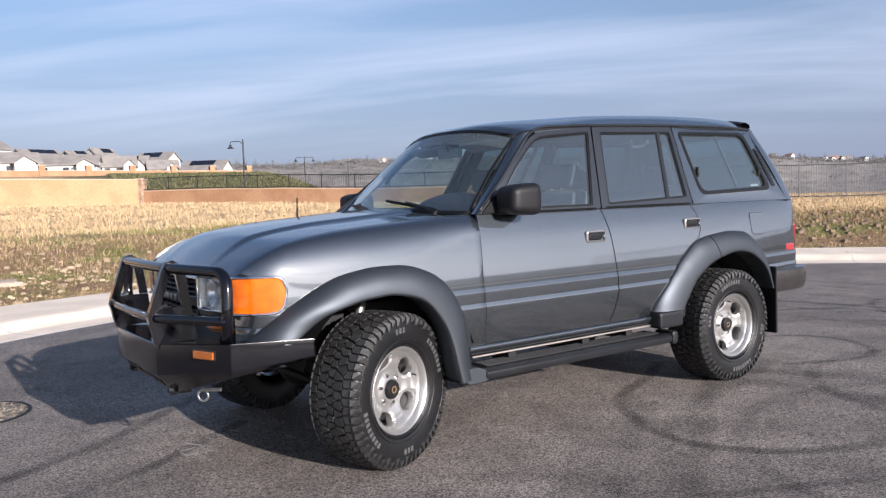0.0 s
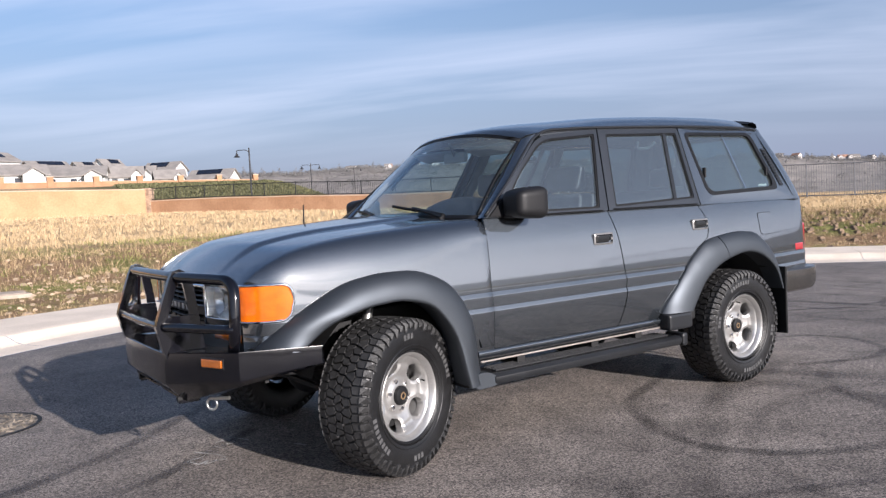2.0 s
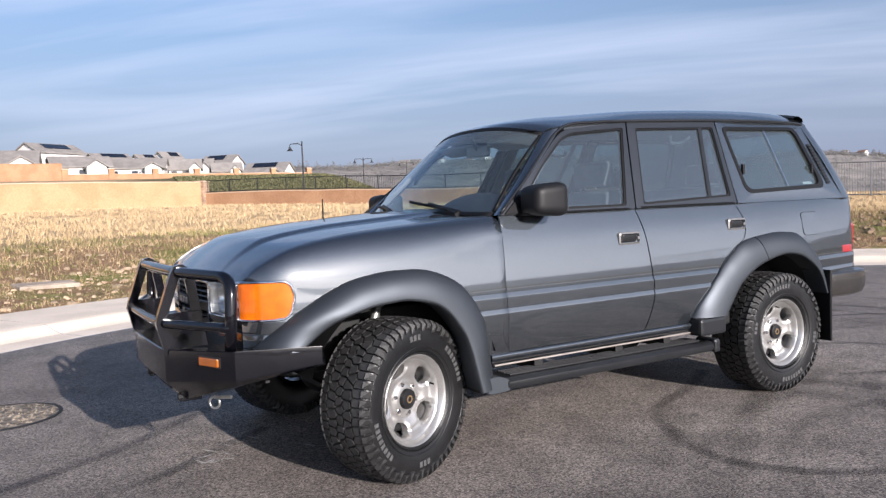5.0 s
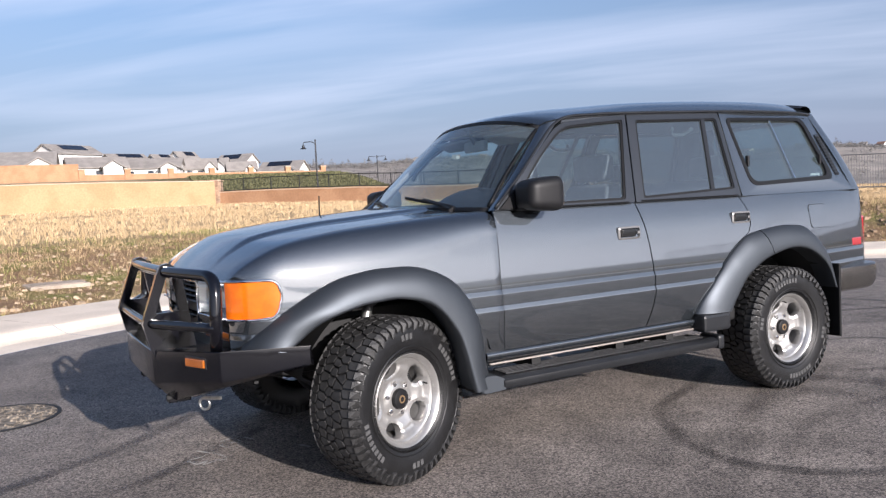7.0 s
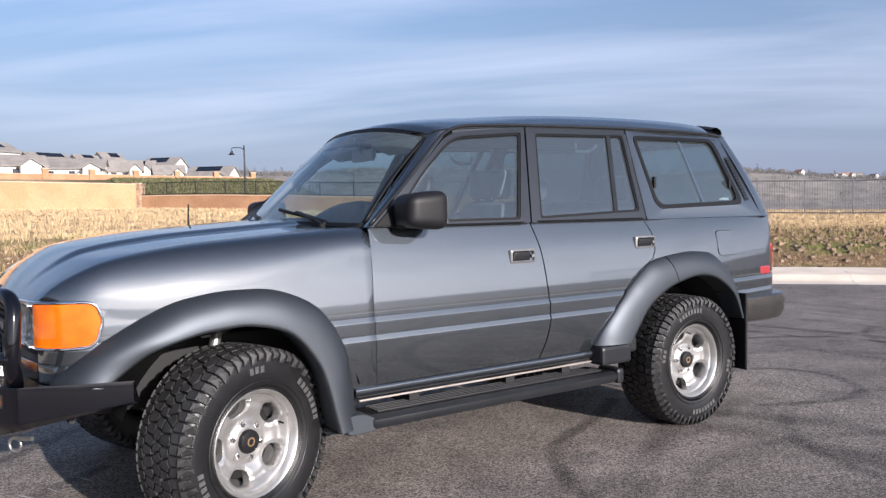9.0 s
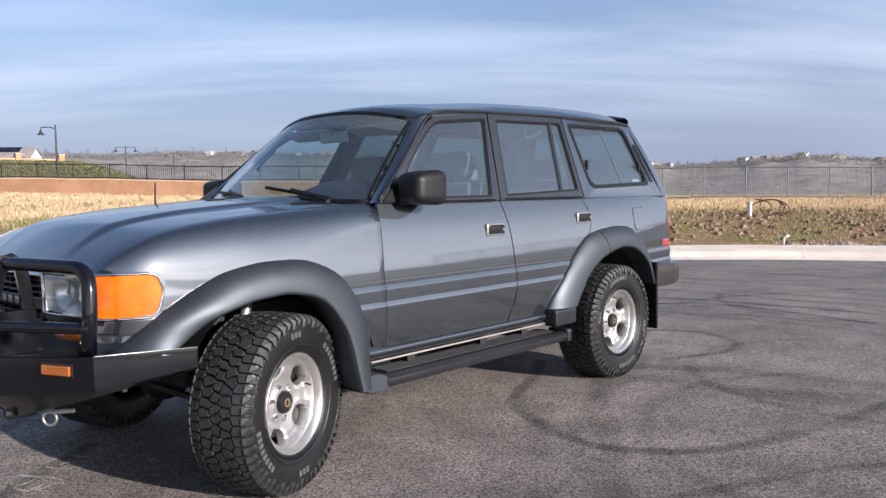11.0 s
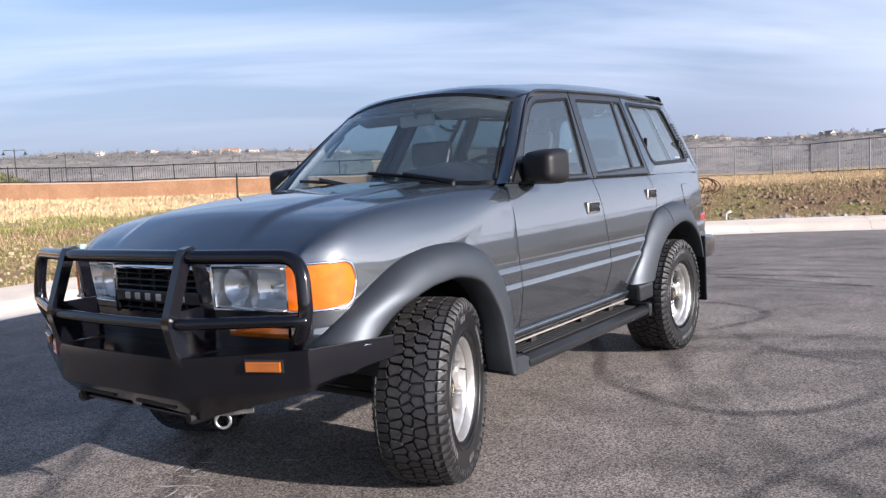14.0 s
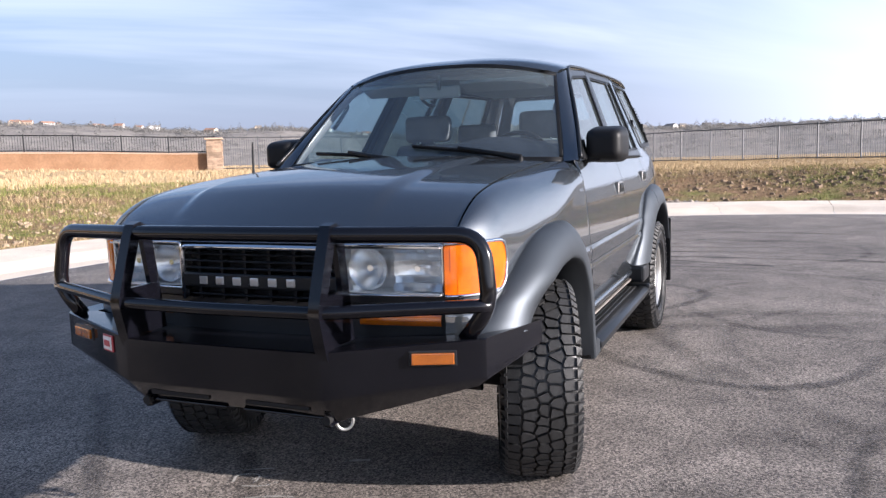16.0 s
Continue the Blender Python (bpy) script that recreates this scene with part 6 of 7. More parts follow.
first.matrix_basis = pose(AXLE_F, -0.792, HUB_Z, 0, 0, 20.0) @ Matrix.Rotation(radians(35), 4, "Y")
for x, side, turn, spin in ((AXLE_R, 1, 0, -40), (AXLE_F, -1, 18.0, 100), (AXLE_R, -1, 0, 10)):
    c = copy_thing(first, pose(x, -side * 0.792, HUB_Z, 0, 0, turn + (0 if side > 0 else 180)) @ Matrix.Rotation(radians(spin), 4, "Y"))
    c.parent = car
# running gear and belly
part("belly", box_bm((-1.95, -0.56, 0.50), (2.30, 0.56, 0.80), 0.05), UNDER, car)
part("floor_pan", box_bm((-0.95, -0.84, 0.47), (1.0, 0.84, 0.56), 0.02), UNDER, car)
part("belly", box_bm((1.95, -0.80, 0.56), (2.36, 0.80, 0.70), 0.03), UNDER, car)
for x in (AXLE_F, AXLE_R):
    part("axle", tube_bm([(x, -0.72, HUB_Z), (x, -0.2, HUB_Z), (x, 0.2, HUB_Z), (x, 0.72, HUB_Z)], [0.055, 0.05, 0.05, 0.055], 14), UNDER, car, smooth=True)
    bm = bmesh.new()
    bmesh.ops.create_uvsphere(bm, u_segments=20, v_segments=12, radius=0.15)
    bmesh.ops.translate(bm, vec=(x, 0.18, HUB_Z), verts=bm.verts)
    part("differential", bm, UNDER, car, smooth=True)
part("steering_rod", tube_bm([(AXLE_F - 0.17, -0.62, 0.36), (AXLE_F - 0.17, 0.62, 0.36)], 0.018, 8), UNDER, car)
for sd in SIDES:
    part("spring", tube_bm([(AXLE_F + 0.07 * math.cos(a * 0.7), -sd * 0.52 + 0.07 * math.sin(a * 0.7), 0.46 + a * 0.008) for a in range(60)], 0.009, 6), STEEL, car)
    part("shock_absorber", tube_bm([(AXLE_F - 0.10, -sd * 0.60, 0.42), (AXLE_F - 0.04, -sd * 0.70, 0.86)], 0.024, 10), STEEL, car, smooth=True)

# ---- mirrors, wipers, aerial ----
for sd in SIDES:
    bm = box_bm((-0.685, -sd * 0.932 - 0.098, 1.236), (-0.470, -sd * 0.932 + 0.098, 1.416), 0.055, 6)
    for v in bm.verts:
        f = (v.co.x + 0.685) / 0.215
        k = 0.80 + 0.20 * step(f, 0, 0.6)
        v.co.z = 1.315 + (v.co.z - 1.315) * k
        v.co.y = -sd * 0.935 + (v.co.y + sd * 0.935) * (0.86 + 0.14 * step(f, 0, 0.6))
    mir = part("door_mirror", bm, PLASTIC, car, "black plastic door mirror", True, 50)
    part("mirror_glass", box_bm((-0.478, -sd * 0.932 - 0.072, 1.266), (-0.4685, -sd * 0.932 + 0.072, 1.386), 0.003), MIRROR, mir)
    part("mirror_arm", box_bm((-0.67, -sd * 0.868 - 0.05, 1.245), (-0.56, -sd * 0.868 + 0.04, 1.285), 0.015, 3), PLASTIC, mir, smooth=True, angle=50)
    bm = bmesh.new()
    tri_pts = [(-0.775, 1.258), (-0.66, 1.258), (-0.60, 1.352), (-0.655, 1.352)]
    lo = [bm.verts.new((x, -sd * (upper_width(x, z) + 0.012), z)) for x, z in tri_pts]
    hi = [bm.verts.new((x, -sd * (upper_width(x, z) - 0.02), z)) for x, z in tri_pts]
    bm.faces.new(lo)
    for i in range(4):
        bm.faces.new((lo[i], lo[(i + 1) % 4], hi[(i + 1) % 4], hi[i]))
    part("mirror_base", finish(bm), PLASTIC, mir)
for s0, s1, f1 in ((0.585, 0.02, 0.115), (-0.05, -0.60, 0.10)):
    pivot = screen_point(s0 / 0.77, -0.03, 0.02)
    tip_a = screen_point((s0 * 0.45 + s1 * 0.55) / 0.77, 0.085, 0.030)
    w = part("wiper", tube_bm([pivot + Vector((-0.03, 0, 0.0)), pivot + Vector((-0.015, 0, 0.02)), pivot.lerp(tip_a, 0.35) + Vector((-0.006, 0, 0.012)), tip_a], [0.016, 0.016, 0.013, 0.009], 8), RUBBER, car, "black windscreen wiper", True)
    pts = [screen_point((s0 * (0.72 - 0.72 * k / 8) + s1 * (0.28 + 0.72 * k / 8)) / 0.77, 0.055 + (f1 - 0.04) * (k / 8), 0.013) for k in range(9)]
    part("blade", tube_bm(pts, 0.010, 6), RUBBER, w)
    part("pivot_cap", tube_bm([pivot + Vector((-0.03, 0, -0.02)), pivot + Vector((-0.03, 0, 0.018))], 0.017, 10), PLASTIC, w)
for s in (0.33, -0.33):
    part("washer_jet", box_bm((-1.12, -s - 0.014, lerp_table(HOOD_EDGE, -1.1) + 0.026), (-1.085, -s + 0.014, lerp_table(HOOD_EDGE, -1.1) + 0.042), 0.006), PLASTIC, car)
AERIAL = Vector((-1.14, 0.765, 1.215))
part("aerial", tube_bm([AERIAL, AERIAL + Vector((0, 0, 0.05)), AERIAL + Vector((0.004, 0, 0.175))], [0.010, 0.006, 0.0045], 8), RUBBER, car, "short black whip aerial")

# ---- inside the car ----


def cushion(lo, hi, r, squash=0.0):
    bm = box_bm(lo, hi, r, 4)
    return bm


part("inner_floor", box_bm((-0.90, -0.60, 0.56), (2.30, 0.60, 0.66)), INNER, car)
for sd in SIDES:
    for x0, x1, z0, s in ((-0.78, 0.16, 0.62, 0.795), (0.22, 1.05, 0.98, 0.795), (1.10, 1.78, 1.02, 0.755)):
        part("door_lining", box_bm((x0, -sd * s - 0.02, z0), (x1, -sd * s + 0.02, 1.238), 0.01), INNER, car)
    for x, z, dx in ((0.235, 1.26, 0.15), (1.07, 1.26, 0.08)):
        part("inner_pillar", tube_bm([(x, -sd * 0.80, z), (x + dx, -sd * 0.59, 1.76)], 0.035, 8), INNER, car, smooth=True)
    st_ = part("front_seat", cushion((-0.42, -sd * 0.39 - 0.25, 0.80), (0.10, -sd * 0.39 + 0.25, 0.97), 0.05), SEAT, car, "grey cloth front seat", True, 60)
    bm = cushion((0.08, -sd * 0.39 - 0.25, 0.90), (0.22, -sd * 0.39 + 0.25, 1.37), 0.05)
    for v in bm.verts:
        v.co.x += (v.co.z - 0.92) * 0.26
        v.co.y = -sd * 0.39 + (v.co.y + sd * 0.39) * (1 - 0.22 * step(v.co.z, 1.1, 1.45))
    part("backrest", bm, SEAT, st_, smooth=True, angle=60)
    bm = cushion((0.21, -sd * 0.39 - 0.155, 1.385), (0.31, -sd * 0.39 + 0.155, 1.555), 0.045)
    part("head_restraint", bm, SEAT, st_, smooth=True, angle=60)
    for e in (-0.05, 0.05):
        part("restraint_post", tube_bm([(0.235, -sd * 0.39 + e, 1.38), (0.265, -sd * 0.39 + e, 1.50)], 0.006, 6), STEEL, st_)
    bm = box_bm((-0.345, -sd * 0.31 - 0.24, 1.690), (-0.225, -sd * 0.31 + 0.24, 1.710), 0.008)
    for v in bm.verts:
        v.co.z -= (v.co.x + 0.345) * 0.38
    part("sun_visor", bm, HEADLINER, car)
    for x in (-0.30, 0.80):
        z = 1.60 if x < 0 else 1.70
        pts = rounded([(x - 0.09 if x > 0 else x - 0.16, -sd * (upper_width(x, z) - 0.035), z if x > 0 else z - 0.13), (x - 0.06 if x > 0 else x - 0.16, -sd * (upper_width(x, z) - 0.075), z - 0.04 if x > 0 else z - 0.09), (x + 0.06 if x > 0 else x - 0.05, -sd * (upper_width(x, z) - 0.075), z - 0.04 if x > 0 else z + 0.0), (x + 0.09 if x > 0 else x - 0.03, -sd * (upper_width(x, z) - 0.035), z if x > 0 else z + 0.03)], 0.04)
        part("grab_handle", tube_bm(pts, 0.012, 8), INNER, car, "grey grab handle", True)
bench = part("rear_bench", cushion((0.66, -0.70, 0.80), (1.16, 0.70, 0.98), 0.05), SEAT, car, "grey cloth rear bench", True, 60)
for y0, y1 in ((-0.70, 0.10), (0.12, 0.70)):
    bm = cushion((1.12, y0, 0.90), (1.26, y1, 1.37), 0.05)
    for v in bm.verts:
        v.co.x += (v.co.z - 0.92) * 0.25
    part("backrest", bm, SEAT, bench, smooth=True, angle=60)
for y in (-0.42, 0.42):
    part("head_restraint", cushion((1.22, y - 0.15, 1.39), (1.32, y + 0.15, 1.53), 0.045), SEAT, bench, smooth=True, angle=60)
bm = box_bm((-0.90, -0.76, 0.98), (-0.50, 0.76, 1.295), 0.05, 4)
for v in bm.verts:
    if v.co.z > 1.15:
        v.co.z -= 0.07 * (1 - step(v.co.x, -0.9, -0.62))
        v.co.z += 0.025 * (1 - step(abs(v.co.y + 0.40), 0.15, 0.30)) * step(v.co.x, -0.8, -0.6)
part("dashboard", bm, DASH, car, smooth=True, angle=50)
rows = []
for i in range(15):
    u = -1 + 2 * i / 14
    h = 0.105 * math.sqrt(max(0.0, 1 - u * u)) + 0.012
    rows.append([(-0.60 + 0.14 * math.cos(math.pi * k / 10), -0.38 + 0.34 * u, 1.265 + h * math.sin(math.pi * k / 10)) for k in range(11)])
part("instrument_hood", finish(grid_bm(rows), 0, (0, 0, 1)), DASH, car, smooth=True)
m = pose(-0.36, -0.39, 1.245, 0, -62, 0)
sw = part("steering_wheel", tube_bm([m @ Vector((0.185 * math.cos(2 * math.pi * i / 40), 0.185 * math.sin(2 * math.pi * i / 40), 0)) for i in range(40)], 0.014, 10, True), PLASTIC, car, "black four-spoke steering wheel", True)
bm = box_bm((-0.07, -0.07, -0.02), (0.07, 0.07, 0.02), 0.015, 3)
bmesh.ops.transform(bm, matrix=m, verts=bm.verts)
part("hub", bm, PLASTIC, sw, smooth=True, angle=40)
for a in (20, 160, 215, 325):
    part("spoke", tube_bm([m @ Vector((0.05 * math.cos(radians(a)), 0.05 * math.sin(radians(a)), -0.01)), m @ Vector((0.18 * math.cos(radians(a)), 0.18 * math.sin(radians(a)), 0))], 0.012, 8), PLASTIC, sw)
part("column", tube_bm([m @ Vector((0, 0, -0.02)), m @ Vector((0, 0, -0.35))], 0.04, 10), INNER, sw)
rv = part("rear_view_mirror", box_bm((-0.335, -0.065, 1.618), (-0.305, 0.185, 1.688), 0.014, 3), HEADLINER, car, "interior rear-view mirror", True, 50)
part("mirror_face", box_bm((-0.306, -0.055, 1.625), (-0.303, 0.175, 1.681)), MIRROR, rv)
part("stalk", tube_bm([(-0.33, 0.06, 1.668), (-0.39, 0.03, 1.745)], 0.010, 8), INNER, rv)
part("window_sticker", box_bm((1.93, -0.735, 1.362), (2.03, -0.733, 1.380)), BADGE_WHITE, car)

# ---- marks on the road ----
MARK = "black curved tyre mark on the asphalt"


def spline(points, n=14):
    out = []
    k = len(points)
    tx, ty = [(i, p[0]) for i, p in enumerate(points)], [(i, p[1]) for i, p in enumerate(points)]
    for i in range((k - 1) * n + 1):
        out.append((lerp_table(tx, i / n), lerp_table(ty, i / n)))
    return out


FAINT_MARK = "faint worn tyre mark on the asphalt"
for pts, w in (
    ([(1.5, -0.15), (0.95, -0.47), (0.46, -0.69), (0.17, -1.03), (0.0, -1.42), (0.02, -1.74), (0.32, -2.08), (1.0, -2.35), (2.2, -2.6)], 0.13),
    ([(-2.2, -1.95), (-1.35, -1.98), (-0.89, -2.04), (-0.45, -2.19), (0.05, -2.43), (0.43, -2.64), (1.2, -3.3)], 0.10),
    ([(5.2, 1.4), (5.40, 0.36), (5.46, -0.55), (5.43, -1.6), (5.35, -2.86), (5.6, -4.4)], 0.20),
    ([(3.6, 1.1), (4.54, 0.71), (5.05, 0.36), (5.18, -0.1), (5.10, -0.62), (4.8, -1.7)], 0.12),
    ([(2.7, 0.0), (3.20, -0.20), (3.36, -0.50), (3.30, -0.78), (3.03, -1.09), (2.59, -1.11), (2.1, -0.87)], 0.12),
    ([(-4.6, -0.5), (-3.11, 0.25), (-2.85, 0.41), (-2.55, 0.59), (-2.17, 0.93), (-1.2, 1.9)], 0.14),
    ([(-3.6, -0.6), (-2.76, -0.17), (-2.46, -0.05), (-2.24, 0.10), (-1.7, 0.5)], 0.12),
):
    strip(spline(pts), w, 0.003 + 0.0006 * (len(pts) % 4), SKID, "tyre_mark", MARK, "tyre mark")
for pts, w in (
    ([(4.3, 0.4), (4.36, -0.68), (4.32, -1.6), (3.96, -2.68), (3.2, -3.6)], 0.18),
    ([(3.0, 0.6), (3.81, 0.25), (4.34, -0.02), (4.62, -0.79), (4.5, -2.0)], 0.16),
    ([(1.2, -0.5), (1.42, -1.07), (1.50, -1.48), (1.58, -2.07), (1.9, -3.2)], 0.26),
    ([(1.6, -0.5), (1.90, -1.12), (2.12, -1.67), (2.2, -2.6)], 0.24),
    ([(1.45, -0.75), (0.95, -0.99), (0.42, -1.36), (-0.10, -1.72), (-0.48, -2.0), (-0.9, -2.35)], 0.18),
    ([(0.5, -0.9), (-0.10, -1.28), (-0.60, -1.65), (-1.02, -1.98), (-1.5, -2.5)], 0.18),
    ([(2.2, -0.7), (1.38, -0.96), (0.59, -1.16), (-0.1, -1.5), (-0.6, -2.1)], 0.20),
    ([(1.1, -0.9), (1.51, -1.07), (1.63, -1.79), (1.93, -2.44), (2.6, -3.2)], 0.20),
    ([(-1.3, -1.2), (-0.9, -1.5), (-0.8, -2.0), (-0.9, -2.6), (-1.3, -3.1)], 0.22),
    ([(-1.7, -1.4), (-1.35, -1.6), (-1.25, -2.1), (-1.4, -2.8)], 0.20),
    ([(6.3, 3.5), (6.6, 1.4), (6.5, -0.8), (6.7, -3.2)], 0.16), ([(7.4, 3.0), (7.5, 0.2), (7.2, -3.5)], 0.20),
    ([(8.6, 2.4), (8.8, 0.0), (8.4, -2.6)], 0.24), ([(5.9, 2.4), (6.1, 0.6), (5.95, -1.2), (6.2, -3.6)], 0.14),
    ([(4.4, 2.6), (4.87, 0.87), (4.95, 0.40), (5.9, 0.17), (7.5, -0.8)], 0.14),
    ([(7.9, 3.4), (7.0, 1.6), (6.9, -0.4), (7.7, -2.4)], 0.14),
):
    strip(spline(pts), w, 0.002 + 0.0003 * (len(pts) % 4), SKID_FAINT, "tyre_mark", FAINT_MARK, "tyre mark")
for k, (cx, cy, r, a0, a1) in enumerate(((3.4, -1.6, 2.3, -60, 70), (3.2, -1.4, 2.9, -50, 60), (6.4, -1.2, 1.6, 100, 290), (5.6, -1.6, 3.0, -40, 50), (1.2, -2.9, 1.5, 40, 170), (2.6, -2.3, 1.3, 30, 200))):
    strip(arc(cx, cy, r, a0, a1), 0.13, 0.0013 + 0.00012 * k, SKID_FAINT, "tyre_mark", FAINT_MARK, "tyre mark")
# hand-drawn layout strokes, half rubbed out
strokes = [([(-2.23, 0.12), (-2.20, 0.03), (-2.14, 0.06), (-2.17, 0.0), (-2.09, 0.03), (-2.05, 0.0)], 0.022),
           ([(-2.15, 0.27), (-2.12, 0.22), (-2.10, 0.18), (-2.16, 0.14), (-2.22, 0.13)], 0.020), ([(-2.10, 0.20), (-2.06, 0.12), (-2.04, 0.04)], 0.016),
           ([(-2.00, 0.36), (-1.93, 0.38), (-1.90, 0.30), (-1.97, 0.27)], 0.020), ([(-1.90, 0.44), (-1.86, 0.36), (-1.82, 0.28)], 0.018),
           ([(-1.95, 0.30), (-1.88, 0.24), (-1.84, 0.20)], 0.016), ([(-2.02, 0.30), (-1.99, 0.22), (-1.94, 0.18)], 0.016),
           ([(-1.66, 0.03), (-1.63, -0.02), (-1.61, -0.07)], 0.045), ([(8.98, 0.74), (9.02, 0.65), (9.04, 0.57)], 0.10), ([(-3.4, -0.2), (-3.34, -0.24)], 0.04)]
for pts, w in strokes:
    strip(spline(pts), w, 0.0055, CHALK, "paint_mark", "worn white paint scrawl on the asphalt", "paint mark")

# round utility cover with a pebbled face
COVER = material("pebbled_cover", (0.30, 0.25, 0.19), 0.9, 0, 0.5, 14, 40, bump=1.0, bump_scale=28, second=(0.09, 0.075, 0.06))
cover = empty("utility_cover", "round pebbled brown utility cover set in the asphalt", "cover", at=pose(-3.12, 1.92, 0.0))
part("frame", lathe_bm([(0.40, 0.001), (0.40, 0.006), (0.375, 0.007), (0.37, 0.001)], 48, "z"), UNDER, cover)
bm = bmesh.new()
bmesh.ops.create_circle(bm, cap_ends=True, radius=0.372, segments=48)
bmesh.ops.translate(bm, vec=(0, 0, 0.005), verts=bm.verts)
part("lid", bm, COVER, cover)
rng = random.Random(8)
vs, fs = [], []
for i in range(340):
    a, r = rng.uniform(0, 2 * math.pi), 0.36 * math.sqrt(rng.random())
    cx, cy, k = r * math.cos(a), r * math.sin(a), rng.uniform(0.008, 0.016)
    o = len(vs)
    vs += [(cx + k * math.cos(b + a) * (1.4 if j % 2 else 1), cy + k * math.sin(b + a), 0.004) for j, b in enumerate([0, 1.26, 2.5, 3.77, 5.0])] + [(cx, cy, 0.004 + k * 0.8)]
    fs += [(o + j, o + (j + 1) % 5, o + 5) for j in range(5)]
tagged(mesh_object("pebble_face", vs, fs, COVER, cover), kind="stuff")

# ---- pipes, hoses and slabs beside the road ----


def at_ground(x, y):
    return height(x, y)


def standpipe(x, y, label, lean=12, loops=True):
    z = at_ground(x, y)
    ob = empty("standpipe", label, "pipe", at=pose(x, y, z, 0, -lean, 20))
    part("pipe", tube_bm([(0, 0, -0.2), (0, 0, 0.40)], 0.055, 14), PVC, ob, smooth=True, angle=40)
    part("pipe_cap", tube_bm([(0, 0, 0.38), (0, 0, 0.43)], 0.07, 14), PVC, ob, smooth=True, angle=40)
    return ob


def hose_coil(x, y, turn, size, label):
    z = at_ground(x, y)
    ob = empty("hose", label, "hose", at=pose(x, y, z, 0, 0, turn))
    rng = random.Random(3)
    pts = []
    for i in range(100):
        a = 2 * math.pi * i / 44
        r = size * (1 + 0.12 * math.sin(i * 0.21))
        pts.append((r * math.cos(a) * 1.25 + 0.25 * math.sin(i * 0.045), 0.16 * math.sin(a * 0.5) + 0.10 * math.cos(i * 0.1), size * 0.72 + size * 0.74 * math.sin(a) + 0.01))
    part("coil", tube_bm(pts, 0.020, 8), HOSE, ob, smooth=True)
    part("hose_tail", tube_bm(rounded([(-0.9, 0.1, 0.03), (-0.4, 0.0, 0.05), (0.1, 0.15, 0.04), (0.45, -0.05, 0.08), (0.52, 0.0, 0.26), (0.36, 0.05, 0.38)], 0.15), 0.024, 8), HOSE, ob, smooth=True)
    return ob


standpipe(17.75, 4.55, "leaning pale standpipe on the grassy bank")
hose_coil(18.1, 4.28, -75, 0.30, "rust-brown hose coiled loosely on the grassy bank")
standpipe(-4.3, 13.1, "pale standpipe in the weeds behind the walk", 5)
hose_coil(-4.2, 12.9, 0, 0.38, "rust-brown hose coiled loosely in the weeds")
post = empty("marker_post", "pale green plastic marker post behind the walk", "post", at=pose(2.95, 9.75, height(2.95, 9.75), 0, 2, 0))
part("tube", tube_bm([(0, 0, -0.2), (0, 0, 0.51)], 0.078, 18), GREEN_PVC, post, smooth=True, angle=40)
part("tube_cap", tube_bm([(0, 0, 0.50), (0, 0, 0.535)], 0.083, 18), GREEN_PVC, post, smooth=True, angle=40)
SLABSTONE = material("dirty_concrete", (0.40, 0.33, 0.26), 0.95, 0, 0.25, 4, 30, bump=0.4, bump_scale=30)
slab = empty("concrete_slab", "weathered concrete utility lid in the grass", "slab", at=pose(-2.15, 11.45, height(-2.15, 11.45) + 0.0, 2, 1, 12))
part("lid", box_bm((-0.50, -0.30, -0.12), (0.50, 0.30, 0.06), 0.02), SLABSTONE, slab)
part("lid_rim", box_bm((-0.42, -0.23, 0.06), (0.42, 0.23, 0.07), 0.006), SLABSTONE, slab)
pv = empty("bent_pipe", "short bent white pipe by the walk", "pipe", at=pose(14.0, 2.35, height(14.0, 2.35)))
part("tube", tube_bm(rounded([(0, 0, -0.1), (0, 0, 0.20), (0.05, -0.10, 0.24)], 0.05), 0.028, 10), PVC, pv, smooth=True)
lump = empty("asphalt_spoil", "grey heap of spilled gravel along the walk", "gravel")
vs, fs = [], []
def spoil(az, d):
    """Height of the heap over the ground, by azimuth and distance from the walk."""
    swell = 0.5 + 0.5 * noise.noise((az * 0.55, 3.0, 1.0)) + 0.25 * noise.noise((az * 2.1, 1.0, 4.0))
    return 0.19 * max(0.0, swell) * step(az, 8, 14) * (1 - step(az, 23, 27)) * math.exp(-((d - 0.34) / 0.22) ** 2)


rows_n, cols_n = 96, 12
for i in range(rows_n):
    az = 8 + 19 * i / (rows_n - 1)
    for j in range(cols_n):
        d = 0.02 + 0.75 * j / (cols_n - 1)
        x, y = CX + (KERB_R + 2.26 + d) * math.cos(radians(az)), CY + (KERB_R + 2.26 + d) * math.sin(radians(az))
        vs.append((x, y, height(x, y) - 0.015 + spoil(az, d) + 0.012 * noise.noise((x * 9, y * 9, 2))))
fs = [(i * cols_n + j, i * cols_n + j + 1, (i + 1) * cols_n + j + 1, (i + 1) * cols_n + j) for i in range(rows_n - 1) for j in range(cols_n - 1)]
